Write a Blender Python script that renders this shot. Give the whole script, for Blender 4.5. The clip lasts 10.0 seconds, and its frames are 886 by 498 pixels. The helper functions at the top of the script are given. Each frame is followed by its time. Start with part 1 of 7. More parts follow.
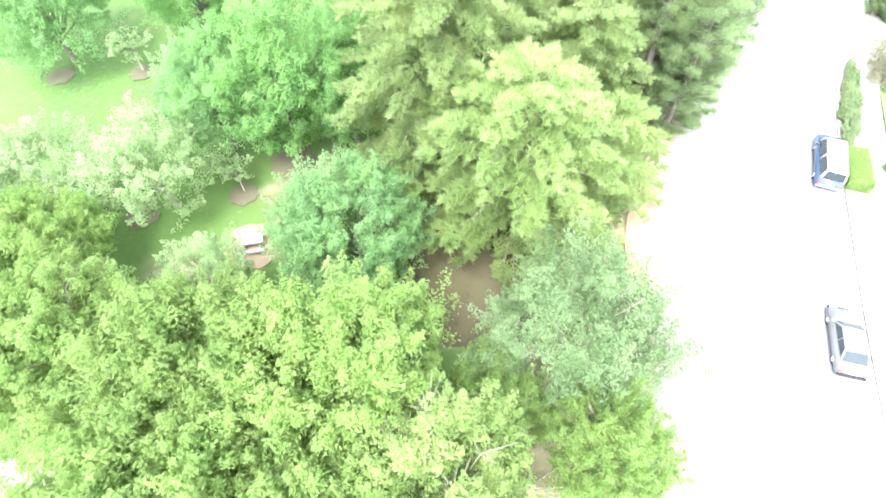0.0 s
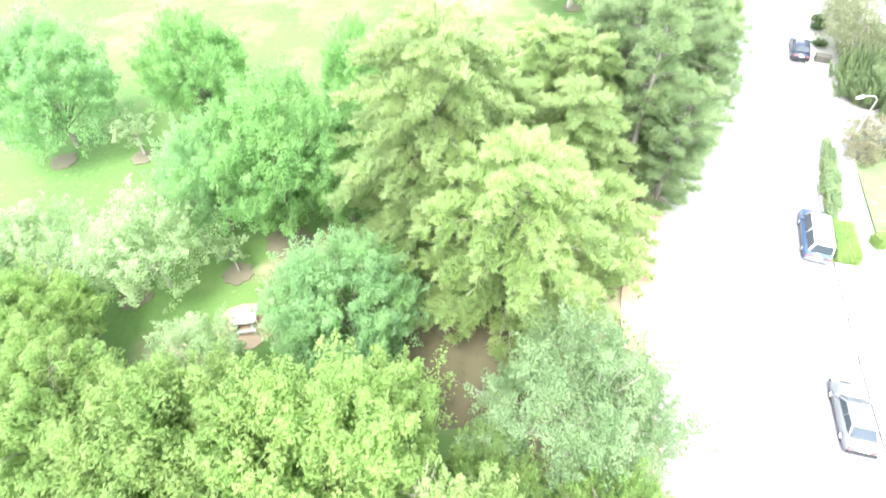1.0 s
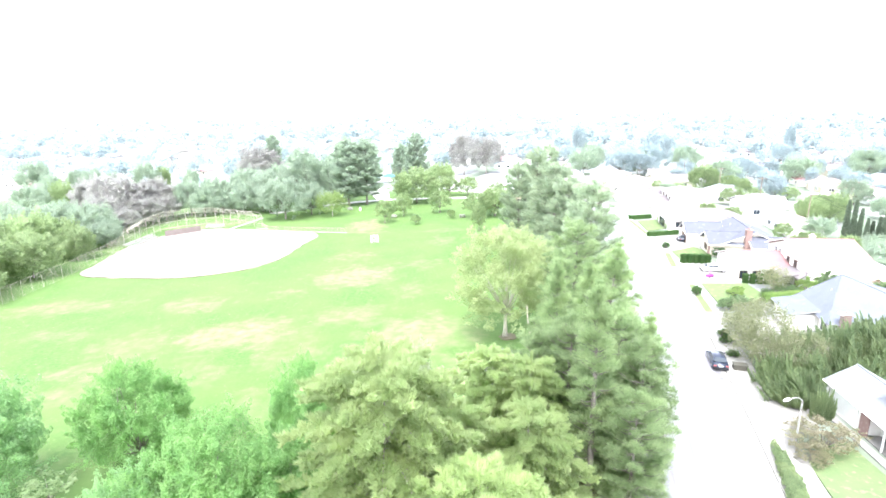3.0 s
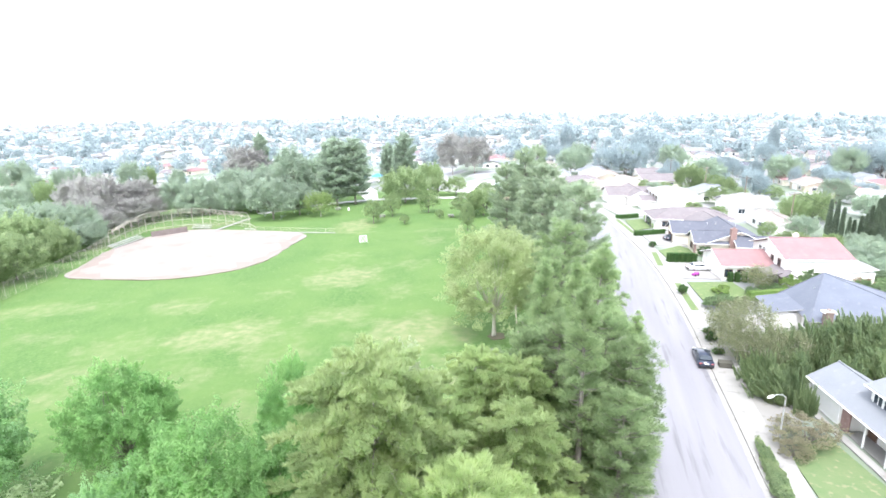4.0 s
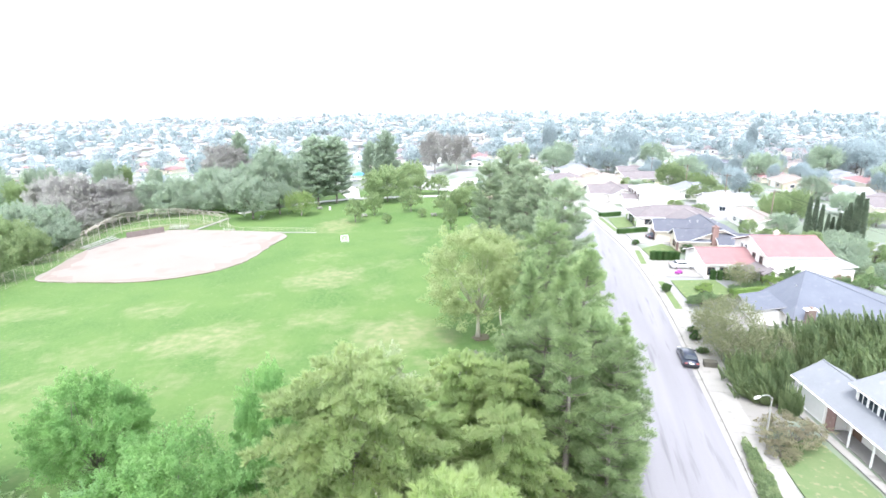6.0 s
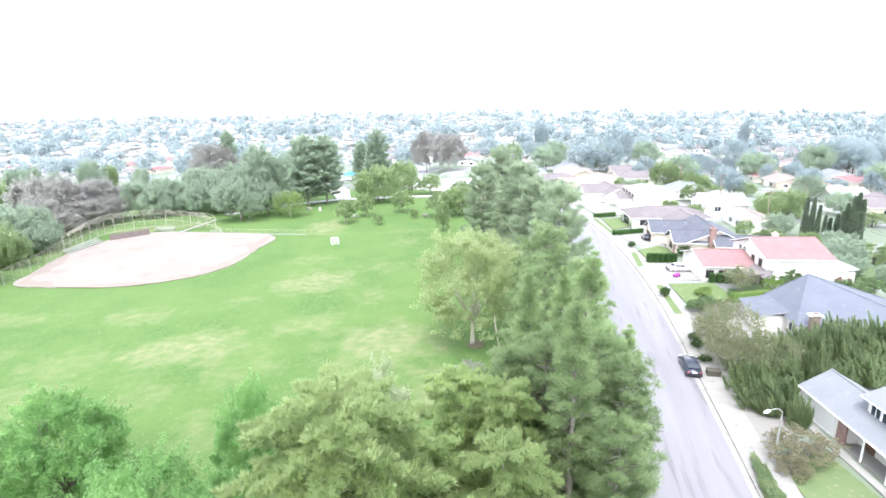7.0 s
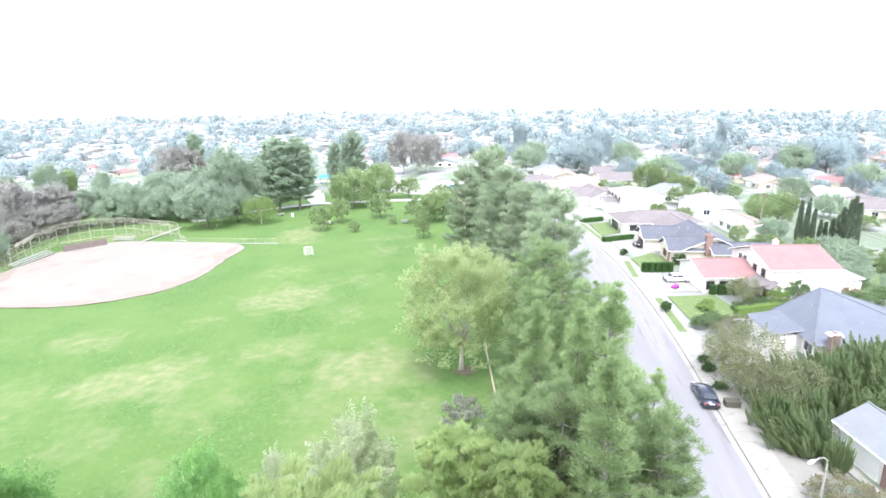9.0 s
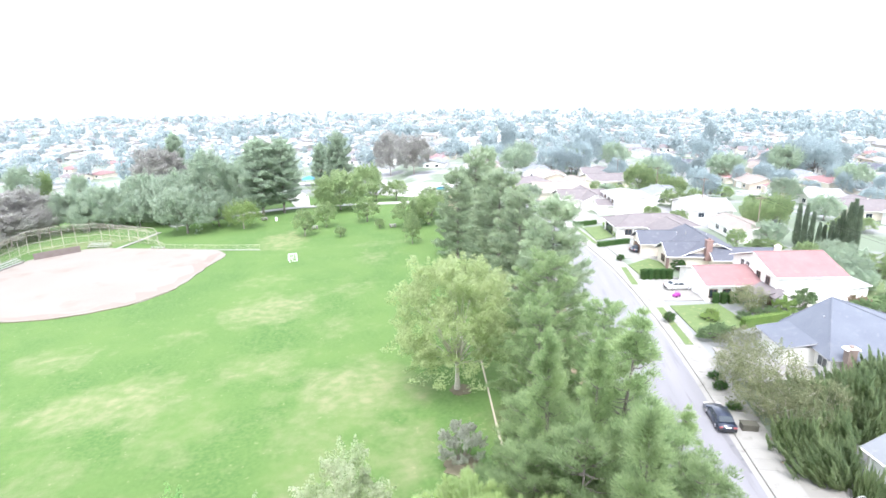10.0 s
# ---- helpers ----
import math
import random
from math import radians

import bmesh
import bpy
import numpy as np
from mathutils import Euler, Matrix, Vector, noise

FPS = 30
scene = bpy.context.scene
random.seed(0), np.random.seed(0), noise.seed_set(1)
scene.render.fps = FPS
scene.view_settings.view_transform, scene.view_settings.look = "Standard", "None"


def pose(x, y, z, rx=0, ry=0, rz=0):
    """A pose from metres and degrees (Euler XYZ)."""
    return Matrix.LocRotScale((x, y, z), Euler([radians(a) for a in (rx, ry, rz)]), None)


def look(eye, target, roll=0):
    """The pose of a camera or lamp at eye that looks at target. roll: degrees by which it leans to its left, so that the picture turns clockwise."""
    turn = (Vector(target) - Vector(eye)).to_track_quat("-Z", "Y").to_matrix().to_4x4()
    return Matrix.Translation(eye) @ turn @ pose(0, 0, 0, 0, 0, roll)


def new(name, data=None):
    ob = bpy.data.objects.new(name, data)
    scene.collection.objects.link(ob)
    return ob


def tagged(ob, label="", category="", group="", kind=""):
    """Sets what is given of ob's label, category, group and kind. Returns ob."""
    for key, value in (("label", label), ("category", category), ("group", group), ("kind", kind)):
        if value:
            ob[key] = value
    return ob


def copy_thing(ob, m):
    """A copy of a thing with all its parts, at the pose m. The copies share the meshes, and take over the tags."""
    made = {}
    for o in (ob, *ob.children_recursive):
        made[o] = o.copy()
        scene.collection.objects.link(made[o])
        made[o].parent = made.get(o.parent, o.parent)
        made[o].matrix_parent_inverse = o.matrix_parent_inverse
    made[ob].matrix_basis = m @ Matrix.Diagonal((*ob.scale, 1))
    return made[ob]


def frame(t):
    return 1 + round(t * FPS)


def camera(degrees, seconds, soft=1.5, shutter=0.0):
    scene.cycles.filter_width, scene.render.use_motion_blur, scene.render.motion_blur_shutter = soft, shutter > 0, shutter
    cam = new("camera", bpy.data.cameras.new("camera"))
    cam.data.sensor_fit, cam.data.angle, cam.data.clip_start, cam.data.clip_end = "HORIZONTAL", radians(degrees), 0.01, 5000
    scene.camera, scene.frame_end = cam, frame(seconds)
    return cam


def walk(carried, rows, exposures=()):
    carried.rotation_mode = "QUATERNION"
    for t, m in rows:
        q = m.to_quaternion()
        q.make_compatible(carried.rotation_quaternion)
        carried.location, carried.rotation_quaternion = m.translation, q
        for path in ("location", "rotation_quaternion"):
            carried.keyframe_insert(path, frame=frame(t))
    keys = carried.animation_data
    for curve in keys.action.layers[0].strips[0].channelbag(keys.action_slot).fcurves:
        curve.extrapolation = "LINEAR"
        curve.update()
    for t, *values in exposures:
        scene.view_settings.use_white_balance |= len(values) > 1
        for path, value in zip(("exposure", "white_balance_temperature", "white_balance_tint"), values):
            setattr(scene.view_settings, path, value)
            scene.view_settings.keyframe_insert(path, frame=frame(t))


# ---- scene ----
# ---- camera ----
cam = camera(77.2, 10.0, soft=1.6, shutter=0.4)
PATH = [
    (0, (0.429, 1.017, 31.571), (0.384, 2.146, 29.92), 0.1),
    (0.5, (0.428, 1.005, 31.574), (0.383, 2.233, 29.996), 0.1),
    (1, (0.433, 0.998, 31.595), (0.4, 2.344, 30.117), 0.1),
    (1.5, (0.437, 0.974, 31.643), (0.445, 2.487, 30.334), -0.1),
    (2, (0.462, 0.967, 31.724), (0.524, 2.66, 30.662), -0.2),
    (2.5, (0.465, 0.929, 31.787), (0.586, 2.766, 31.006), -0.2),
    (3, (0.526, 0.93, 31.842), (0.679, 2.857, 31.329), -0.7),
    (4.5, (0.552, 0.735, 32.02), (0.761, 2.656, 31.503), -0.5),
    (5, (0.603, 0.789, 32.002), (0.824, 2.708, 31.483), -0.5),
    (5.5, (0.648, 1.24, 31.951), (0.883, 3.157, 31.43), -0.5),
    (7, (0.932, 5.141, 31.975), (1.215, 7.05, 31.448), -0.5),
    (7.5, (1.028, 6.939, 31.968), (1.314, 8.846, 31.439), -0.4),
    (8, (1.096, 8.964, 31.968), (1.376, 10.872, 31.44), -0.4),
    (8.5, (1.127, 11.04, 31.998), (1.448, 12.942, 31.469), -0.4),
    (9, (1.102, 13.385, 32.053), (1.468, 15.278, 31.524), -0.5),
    (9.5, (1.081, 15.773, 32.145), (1.473, 17.661, 31.615), -0.5),
    (10, (1.127, 18.321, 32.245), (1.542, 20.204, 31.714), -0.5),
]
EXPOSURES = [(0, 3.34, 6250, 6), (1.0, 3.34, 6250, 7), (2.0, 3.3, 6250, 10), (2.6, 3.22, 6200, 12), (3.0, 2.97, 6150, 12), (3.5, 2.57, 6100, 12), (4.5, 2.34, 6100, 12), (7.5, 2.33, 6100, 12), (10, 2.33, 6100, 12)]
walk(cam, [(t, look(eye, target, roll)) for t, eye, target, roll in PATH], EXPOSURES)

# ---- world and sun: a bright, hazy overcast sky ----
world = bpy.data.worlds.new("world")
scene.world = world
world.use_nodes = True
wn, wl = world.node_tree.nodes, world.node_tree.links
sky = wn.new("ShaderNodeTexSky")
sky.sky_type = "NISHITA"
sky.sun_disc = False
sky.sun_elevation, sky.sun_rotation = radians(62), radians(200)
sky.air_density, sky.dust_density, sky.ozone_density = 1.0, 1.5, 1.0
soften = wn.new("ShaderNodeHueSaturation")
soften.inputs["Saturation"].default_value = 0.22
wl.new(sky.outputs[0], soften.inputs["Color"])
wl.new(soften.outputs[0], wn["Background"].inputs["Color"])
wn["Background"].inputs["Strength"].default_value = 0.15
sun_data = bpy.data.lights.new("sun", "SUN")
sun_data.energy, sun_data.angle, sun_data.color = 0.9, radians(24), (1.0, 0.96, 0.9)
sun = new("sun", sun_data)
sun.matrix_world = look((0, 0, 100), Vector((0, 0, 100)) - Vector((math.sin(radians(200)) * math.cos(radians(62)), math.cos(radians(200)) * math.cos(radians(62)), math.sin(radians(62)))) * 10)


# ---- materials ----
def blend(nt, fac, a, b):
    m = nt.nodes.new("ShaderNodeMix")
    m.data_type = "RGBA"
    if isinstance(fac, float):
        m.inputs[0].default_value = fac
    else:
        nt.links.new(fac, m.inputs[0])
    for v, s in ((a, m.inputs[6]), (b, m.inputs[7])):
        if isinstance(v, tuple):
            s.default_value = (*v, 1)
        else:
            nt.links.new(v, s)
    return m.outputs[2]


def grain(nt, coord, scale, detail=4.0, lo=0.35, hi=0.65, stretch=None, swing=0.0):
    n = nt.nodes.new("ShaderNodeTexNoise")
    n.inputs["Scale"].default_value, n.inputs["Detail"].default_value = scale, detail
    if stretch:
        mp = nt.nodes.new("ShaderNodeMapping")
        turned = nt.nodes.new("ShaderNodeMapping")
        turned.inputs["Rotation"].default_value = (0, 0, radians(-swing))
        nt.links.new(coord, turned.inputs[0])
        mp.inputs["Scale"].default_value = stretch
        nt.links.new(turned.outputs[0], mp.inputs[0])
        coord = mp.outputs[0]
    nt.links.new(coord, n.inputs["Vector"])
    r = nt.nodes.new("ShaderNodeMapRange")
    r.inputs[1].default_value, r.inputs[2].default_value = lo, hi
    nt.links.new(n.outputs[0], r.inputs[0])
    return r.outputs[0]


def base_mat(name, rough, metal=0.0):
    m = bpy.data.materials.new(name)
    m.use_nodes = True
    nt = m.node_tree
    bsdf = nt.nodes["Principled BSDF"]
    bsdf.inputs["Roughness"].default_value, bsdf.inputs["Metallic"].default_value = rough, metal
    return m, nt, bsdf


def bump(nt, bsdf, height, strength, distance=0.02):
    b = nt.nodes.new("ShaderNodeBump")
    b.inputs["Strength"].default_value, b.inputs["Distance"].default_value = strength, distance
    nt.links.new(height, b.inputs["Height"])
    nt.links.new(b.outputs[0], bsdf.inputs["Normal"])


def surface(name, c1, c2, big=0.4, fine=12.0, rough=0.85, wear=None, metal=0.0, relief=0.3, stretch=None, vary=0.0, swing=0.0):
    """Two tones over two scales of noise, an optional wear tone, and fine relief."""
    m, nt, bsdf = base_mat(name, rough, metal)
    pos = nt.nodes.new("ShaderNodeNewGeometry").outputs["Position"]
    f = grain(nt, pos, fine, 3.0, 0.3, 0.7)
    col = blend(nt, grain(nt, pos, big, 4.0, 0.3, 0.7, stretch, swing), c1, c2)
    col = blend(nt, f, col, blend(nt, 0.5, c1, c2))
    if wear:
        col = blend(nt, grain(nt, pos, big * 2.3, 6.0, 0.58, 0.72, stretch, swing), col, wear)
    if vary:
        info = nt.nodes.new("ShaderNodeObjectInfo").outputs["Random"]
        h = nt.nodes.new("ShaderNodeHueSaturation")
        r = nt.nodes.new("ShaderNodeMapRange")
        r.inputs[3].default_value, r.inputs[4].default_value = 1 - vary, 1 + vary
        nt.links.new(info, r.inputs[0])
        nt.links.new(r.outputs[0], h.inputs["Value"])
        nt.links.new(col, h.inputs["Color"])
        col = h.outputs[0]
    nt.links.new(col, bsdf.inputs["Base Color"])
    bump(nt, bsdf, f, relief)
    return m


def leaf_mat(name, dark, light, tip=None, through_light=0.68, clump=0.55):
    """Foliage: each leaf its own tone, patches of tone over the crown, some light let through."""
    m, nt, bsdf = base_mat(name, 0.6)
    bsdf.inputs["Specular IOR Level"].default_value = 0.35
    geo = nt.nodes.new("ShaderNodeNewGeometry")
    col = blend(nt, geo.outputs["Random Per Island"], dark, light)
    patch = grain(nt, geo.outputs["Position"], clump, 3.0, 0.4, 0.65)
    col = blend(nt, patch, col, tip or light)
    info = nt.nodes.new("ShaderNodeObjectInfo").outputs["Random"]
    h = nt.nodes.new("ShaderNodeHueSaturation")
    r = nt.nodes.new("ShaderNodeMapRange")
    r.inputs[3].default_value, r.inputs[4].default_value = 0.9, 1.12
    nt.links.new(info, r.inputs[0])
    nt.links.new(r.outputs[0], h.inputs["Value"])
    nt.links.new(col, h.inputs["Color"])
    nt.links.new(h.outputs[0], bsdf.inputs["Base Color"])
    t = nt.nodes.new("ShaderNodeBsdfTranslucent")
    nt.links.new(h.outputs[0], t.inputs["Color"])
    mix = nt.nodes.new("ShaderNodeMixShader")
    mix.inputs[0].default_value = through_light
    nt.links.new(bsdf.outputs[0], mix.inputs[1])
    nt.links.new(t.outputs[0], mix.inputs[2])
    nt.links.new(mix.outputs[0], nt.nodes["Material Output"].inputs["Surface"])
    return m


def plain(name, c, rough=0.5, metal=0.0):
    c2 = tuple(min(1, v * 1.12 + 0.004) for v in c)
    return surface(name, c, c2, 1.5, 30.0, rough, None, metal, 0.05)


ASPHALT = surface("asphalt", (0.175, 0.17, 0.183), (0.24, 0.235, 0.25), 0.55, 9.0, 0.9, (0.15, 0.145, 0.157), 0, 0.4, (1.0, 0.07, 1.0), 0.0, -19)
NEW_CONCRETE = surface("bright_concrete", (0.42, 0.41, 0.395), (0.52, 0.51, 0.495), 0.35, 8.0, 0.9, (0.36, 0.35, 0.33), 0, 0.25)
OLD_CONCRETE = surface("old_concrete", (0.19, 0.18, 0.165), (0.25, 0.24, 0.225), 0.35, 8.0, 0.9, (0.14, 0.13, 0.115), 0, 0.25, None, 0.08)
CONCRETE = surface("concrete", (0.235, 0.226, 0.21), (0.295, 0.285, 0.268), 0.35, 8.0, 0.9, (0.19, 0.18, 0.165), 0, 0.25, None, 0.06)
SOIL = surface("bare_soil", (0.24, 0.17, 0.11), (0.34, 0.26, 0.18), 0.3, 6.0, 0.95, (0.18, 0.12, 0.08))
INFIELD = surface("infield_dirt", (0.208, 0.181, 0.157), (0.25, 0.223, 0.197), 0.06, 3.0, 0.95, (0.206, 0.168, 0.142))
RED_DIRT = surface("red_dirt", (0.196, 0.15, 0.126), (0.232, 0.197, 0.173), 0.16, 3.0, 0.95, (0.24, 0.21, 0.185))
# brown soil, darkened because the cedars' shade is put into the colour
SHADED_SOIL = surface("shaded_soil", (0.08, 0.068, 0.036), (0.115, 0.1, 0.056), 0.8, 9.0, 0.95, (0.068, 0.056, 0.03), 0, 0.6)
MULCH = surface("mulch", (0.102, 0.09, 0.058), (0.145, 0.128, 0.084), 0.8, 9.0, 0.95, (0.14, 0.145, 0.072), 0, 0.6)
LAWN = surface("lawn", (0.09, 0.14, 0.045), (0.13, 0.175, 0.065), 0.5, 9.0, 0.9, (0.2, 0.215, 0.095), 0, 0.5)
DRY_LAWN = surface("dry_lawn", (0.08, 0.138, 0.05), (0.14, 0.168, 0.075), 0.6, 5.0, 0.9, (0.215, 0.2, 0.118), 0, 0.5)
STUCCO = surface("white_stucco", (0.70, 0.68, 0.63), (0.78, 0.76, 0.72), 0.4, 14.0, 0.9, (0.62, 0.6, 0.55))
CREAM = surface("cream_stucco", (0.62, 0.56, 0.46), (0.72, 0.66, 0.56), 0.4, 14.0, 0.9)
TAN = surface("tan_stucco", (0.45, 0.38, 0.30), (0.55, 0.48, 0.39), 0.4, 14.0, 0.9)
GREY_TRIM = plain("grey_trim", (0.22, 0.22, 0.23), 0.6)
TRIM = plain("white_trim", (0.76, 0.75, 0.73), 0.6)
BROWN_TRIM = surface("brown_timber", (0.12, 0.075, 0.05), (0.19, 0.12, 0.08), 1.0, 20.0, 0.7)
ROOF_RED = surface("red_tile", (0.205, 0.112, 0.112), (0.26, 0.15, 0.15), 0.5, 4.0, 0.8, (0.28, 0.16, 0.145), 0, 0.6)
ROOF_DARK = surface("dark_shingle", (0.075, 0.08, 0.102), (0.108, 0.113, 0.135), 0.5, 6.0, 0.85, (0.14, 0.142, 0.156), 0, 0.6)
ROOF_BLUE = surface("blue_grey_shingle", (0.1, 0.112, 0.142), (0.135, 0.147, 0.175), 0.4, 6.0, 0.85, (0.145, 0.154, 0.178), 0, 0.6)
ROOF_PALE = surface("pale_grey_shingle", (0.165, 0.175, 0.19), (0.21, 0.22, 0.236), 0.4, 6.0, 0.85, (0.235, 0.24, 0.245), 0, 0.6)
ROOF_BROWN = surface("brown_shingle", (0.13, 0.113, 0.115), (0.185, 0.165, 0.167), 0.5, 6.0, 0.85, (0.22, 0.19, 0.18), 0, 0.6)
ROOF_TAN = surface("tan_shingle", (0.2, 0.172, 0.155), (0.268, 0.232, 0.207), 0.5, 6.0, 0.85, (0.3, 0.265, 0.235), 0, 0.6)
ROOF_WHITE = surface("white_roof_gravel", (0.235, 0.23, 0.232), (0.3, 0.295, 0.296), 0.3, 6.0, 0.85, (0.2, 0.195, 0.195), 0, 0.4)
BROWN_BRICK = surface("brown_brick", (0.2, 0.15, 0.125), (0.28, 0.22, 0.19), 1.2, 12.0, 0.9, (0.33, 0.28, 0.25))
BRICK = surface("red_brick", (0.2, 0.125, 0.108), (0.27, 0.18, 0.158), 1.2, 12.0, 0.9, (0.32, 0.26, 0.235))
GLASS = plain("window_glass", (0.03, 0.04, 0.05), 0.08)
BARK = surface("bark", (0.15, 0.13, 0.115), (0.26, 0.23, 0.205), 1.5, 12.0, 0.95, None, 0, 0.8)
PALE_BARK = surface("pale_bark", (0.42, 0.38, 0.33), (0.58, 0.54, 0.48), 1.5, 12.0, 0.95, None, 0, 0.8)
GREY_BARK = surface("grey_bark", (0.33, 0.29, 0.26), (0.47, 0.43, 0.39), 1.5, 12.0, 0.95, None, 0, 0.8)
STEEL = surface("galvanised_steel", (0.42, 0.42, 0.41), (0.55, 0.55, 0.54), 0.8, 20.0, 0.5, (0.3, 0.24, 0.2), 0.6)
RUSTY = surface("weathered_pipe", (0.37, 0.345, 0.29), (0.47, 0.44, 0.38), 0.8, 20.0, 0.7, (0.32, 0.22, 0.15), 0.2)
WOOD_BROWN = surface("brown_boards", (0.14, 0.11, 0.1), (0.2, 0.165, 0.155), 0.8, 14.0, 0.8)
POLE_WOOD = surface("pole_timber", (0.16, 0.12, 0.09), (0.25, 0.2, 0.16), 1.0, 10.0, 0.9)
RUBBER = plain("tyre_rubber", (0.02, 0.02, 0.022), 0.8)
CHROME = plain("bright_metal", (0.7, 0.7, 0.72), 0.25, 0.9)
LAMP_GLASS = plain("lamp_lens", (0.75, 0.74, 0.7), 0.2)
RED_LENS = plain("red_lens", (0.3, 0.1, 0.1), 0.25)
WHITE_PLASTIC = plain("white_plastic", (0.78, 0.78, 0.77), 0.5)
TABLE_TOP = surface("pale_concrete_slab", (0.22, 0.208, 0.19), (0.29, 0.276, 0.255), 0.8, 10.0, 0.8)
BLUE_CLOTH = plain("blue_canopy", (0.05, 0.22, 0.42), 0.7)
MAGENTA = plain("magenta_plastic", (0.3, 0.04, 0.26), 0.4)

LEAF_GREEN = leaf_mat("leaf_bright_green", (0.255, 0.375, 0.125), (0.31, 0.44, 0.15), (0.345, 0.455, 0.165))
LEAF_DEEP = leaf_mat("leaf_fresh_green", (0.196, 0.36, 0.133), (0.276, 0.456, 0.175), (0.307, 0.488, 0.185))
LEAF_BLUE = leaf_mat("leaf_blue_green", (0.25, 0.42, 0.2), (0.33, 0.5, 0.245), (0.34, 0.53, 0.225))
LEAF_OLIVE = leaf_mat("leaf_olive", (0.185, 0.28, 0.14), (0.265, 0.36, 0.185), (0.3, 0.395, 0.21))
LEAF_PALE = leaf_mat("leaf_pale", (0.375, 0.465, 0.225), (0.5, 0.58, 0.305), (0.55, 0.62, 0.35))
LEAF_CREAM = leaf_mat("leaf_cream_green", (0.29, 0.4, 0.2), (0.4, 0.51, 0.28), (0.46, 0.56, 0.33))
LEAF_GREY = leaf_mat("leaf_grey_green", (0.36, 0.385, 0.315), (0.46, 0.48, 0.4), (0.5, 0.51, 0.44))
LEAF_KHAKI = leaf_mat("leaf_khaki", (0.2, 0.23, 0.125), (0.285, 0.308, 0.175), (0.31, 0.325, 0.19))
LEAF_MID = leaf_mat("leaf_mid_green", (0.25, 0.34, 0.175), (0.37, 0.455, 0.245), (0.4, 0.485, 0.26), 0.72)
# far oaks: paler and greyer green, haze put into the leaf colour
LEAF_HAZED = leaf_mat("leaf_hazed", (0.325, 0.405, 0.315), (0.435, 0.51, 0.4), (0.455, 0.525, 0.4), 0.74)
# town trees: pale and bluish, distance haze painted into the leaf colour
LEAF_TOWN_HAZED = leaf_mat("leaf_town_hazed", (0.33, 0.4, 0.415), (0.455, 0.52, 0.535), (0.465, 0.53, 0.53), 0.72)
# brown eucalyptus leaves, lightened towards mauve to paint in the haze
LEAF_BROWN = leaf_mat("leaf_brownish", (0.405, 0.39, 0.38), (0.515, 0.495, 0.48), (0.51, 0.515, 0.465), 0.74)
NEEDLE_YELLOW = leaf_mat("needle_yellow_green", (0.345, 0.45, 0.205), (0.46, 0.555, 0.27), (0.5, 0.585, 0.295), 0.78, 0.5)
NEEDLE_GREEN = leaf_mat("needle_green", (0.25, 0.345, 0.17), (0.355, 0.46, 0.225), (0.415, 0.515, 0.265), 0.7, 0.8)
# tall far pines: bluer and brighter needles, with haze in their colour
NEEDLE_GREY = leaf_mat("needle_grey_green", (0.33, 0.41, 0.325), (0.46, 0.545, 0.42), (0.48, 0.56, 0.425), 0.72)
LEAF_TWIG = leaf_mat("leaf_twiggy_brown", (0.27, 0.24, 0.17), (0.37, 0.34, 0.245), (0.34, 0.345, 0.21))
LEAF_BLOSSOM = leaf_mat("leaf_blossom", (0.38, 0.46, 0.26), (0.52, 0.58, 0.38), (0.6, 0.63, 0.47))
LEAF_RED = leaf_mat("leaf_red_flower", (0.3, 0.2, 0.17), (0.46, 0.24, 0.24), (0.33, 0.33, 0.2))
LEAF_LIME = leaf_mat("leaf_lime", (0.245, 0.35, 0.13), (0.32, 0.42, 0.16), (0.37, 0.45, 0.195))
CYPRESS = leaf_mat("cypress_green", (0.156, 0.206, 0.15), (0.244, 0.3, 0.206), (0.25, 0.312, 0.213))
NEEDLE_DARK = leaf_mat("needle_dark_green", (0.215, 0.3, 0.15), (0.315, 0.41, 0.205), (0.38, 0.475, 0.25), 0.68, 0.8)
NEEDLE_STREET = leaf_mat("needle_street_pine", (0.285, 0.36, 0.25), (0.39, 0.465, 0.315), (0.43, 0.5, 0.34), 0.7, 0.5)
JUNIPER = leaf_mat("juniper_green", (0.19, 0.262, 0.14), (0.295, 0.375, 0.195), (0.345, 0.415, 0.22))
HEDGE = leaf_mat("hedge_green", (0.07, 0.155, 0.055), (0.12, 0.225, 0.075), (0.135, 0.235, 0.08))


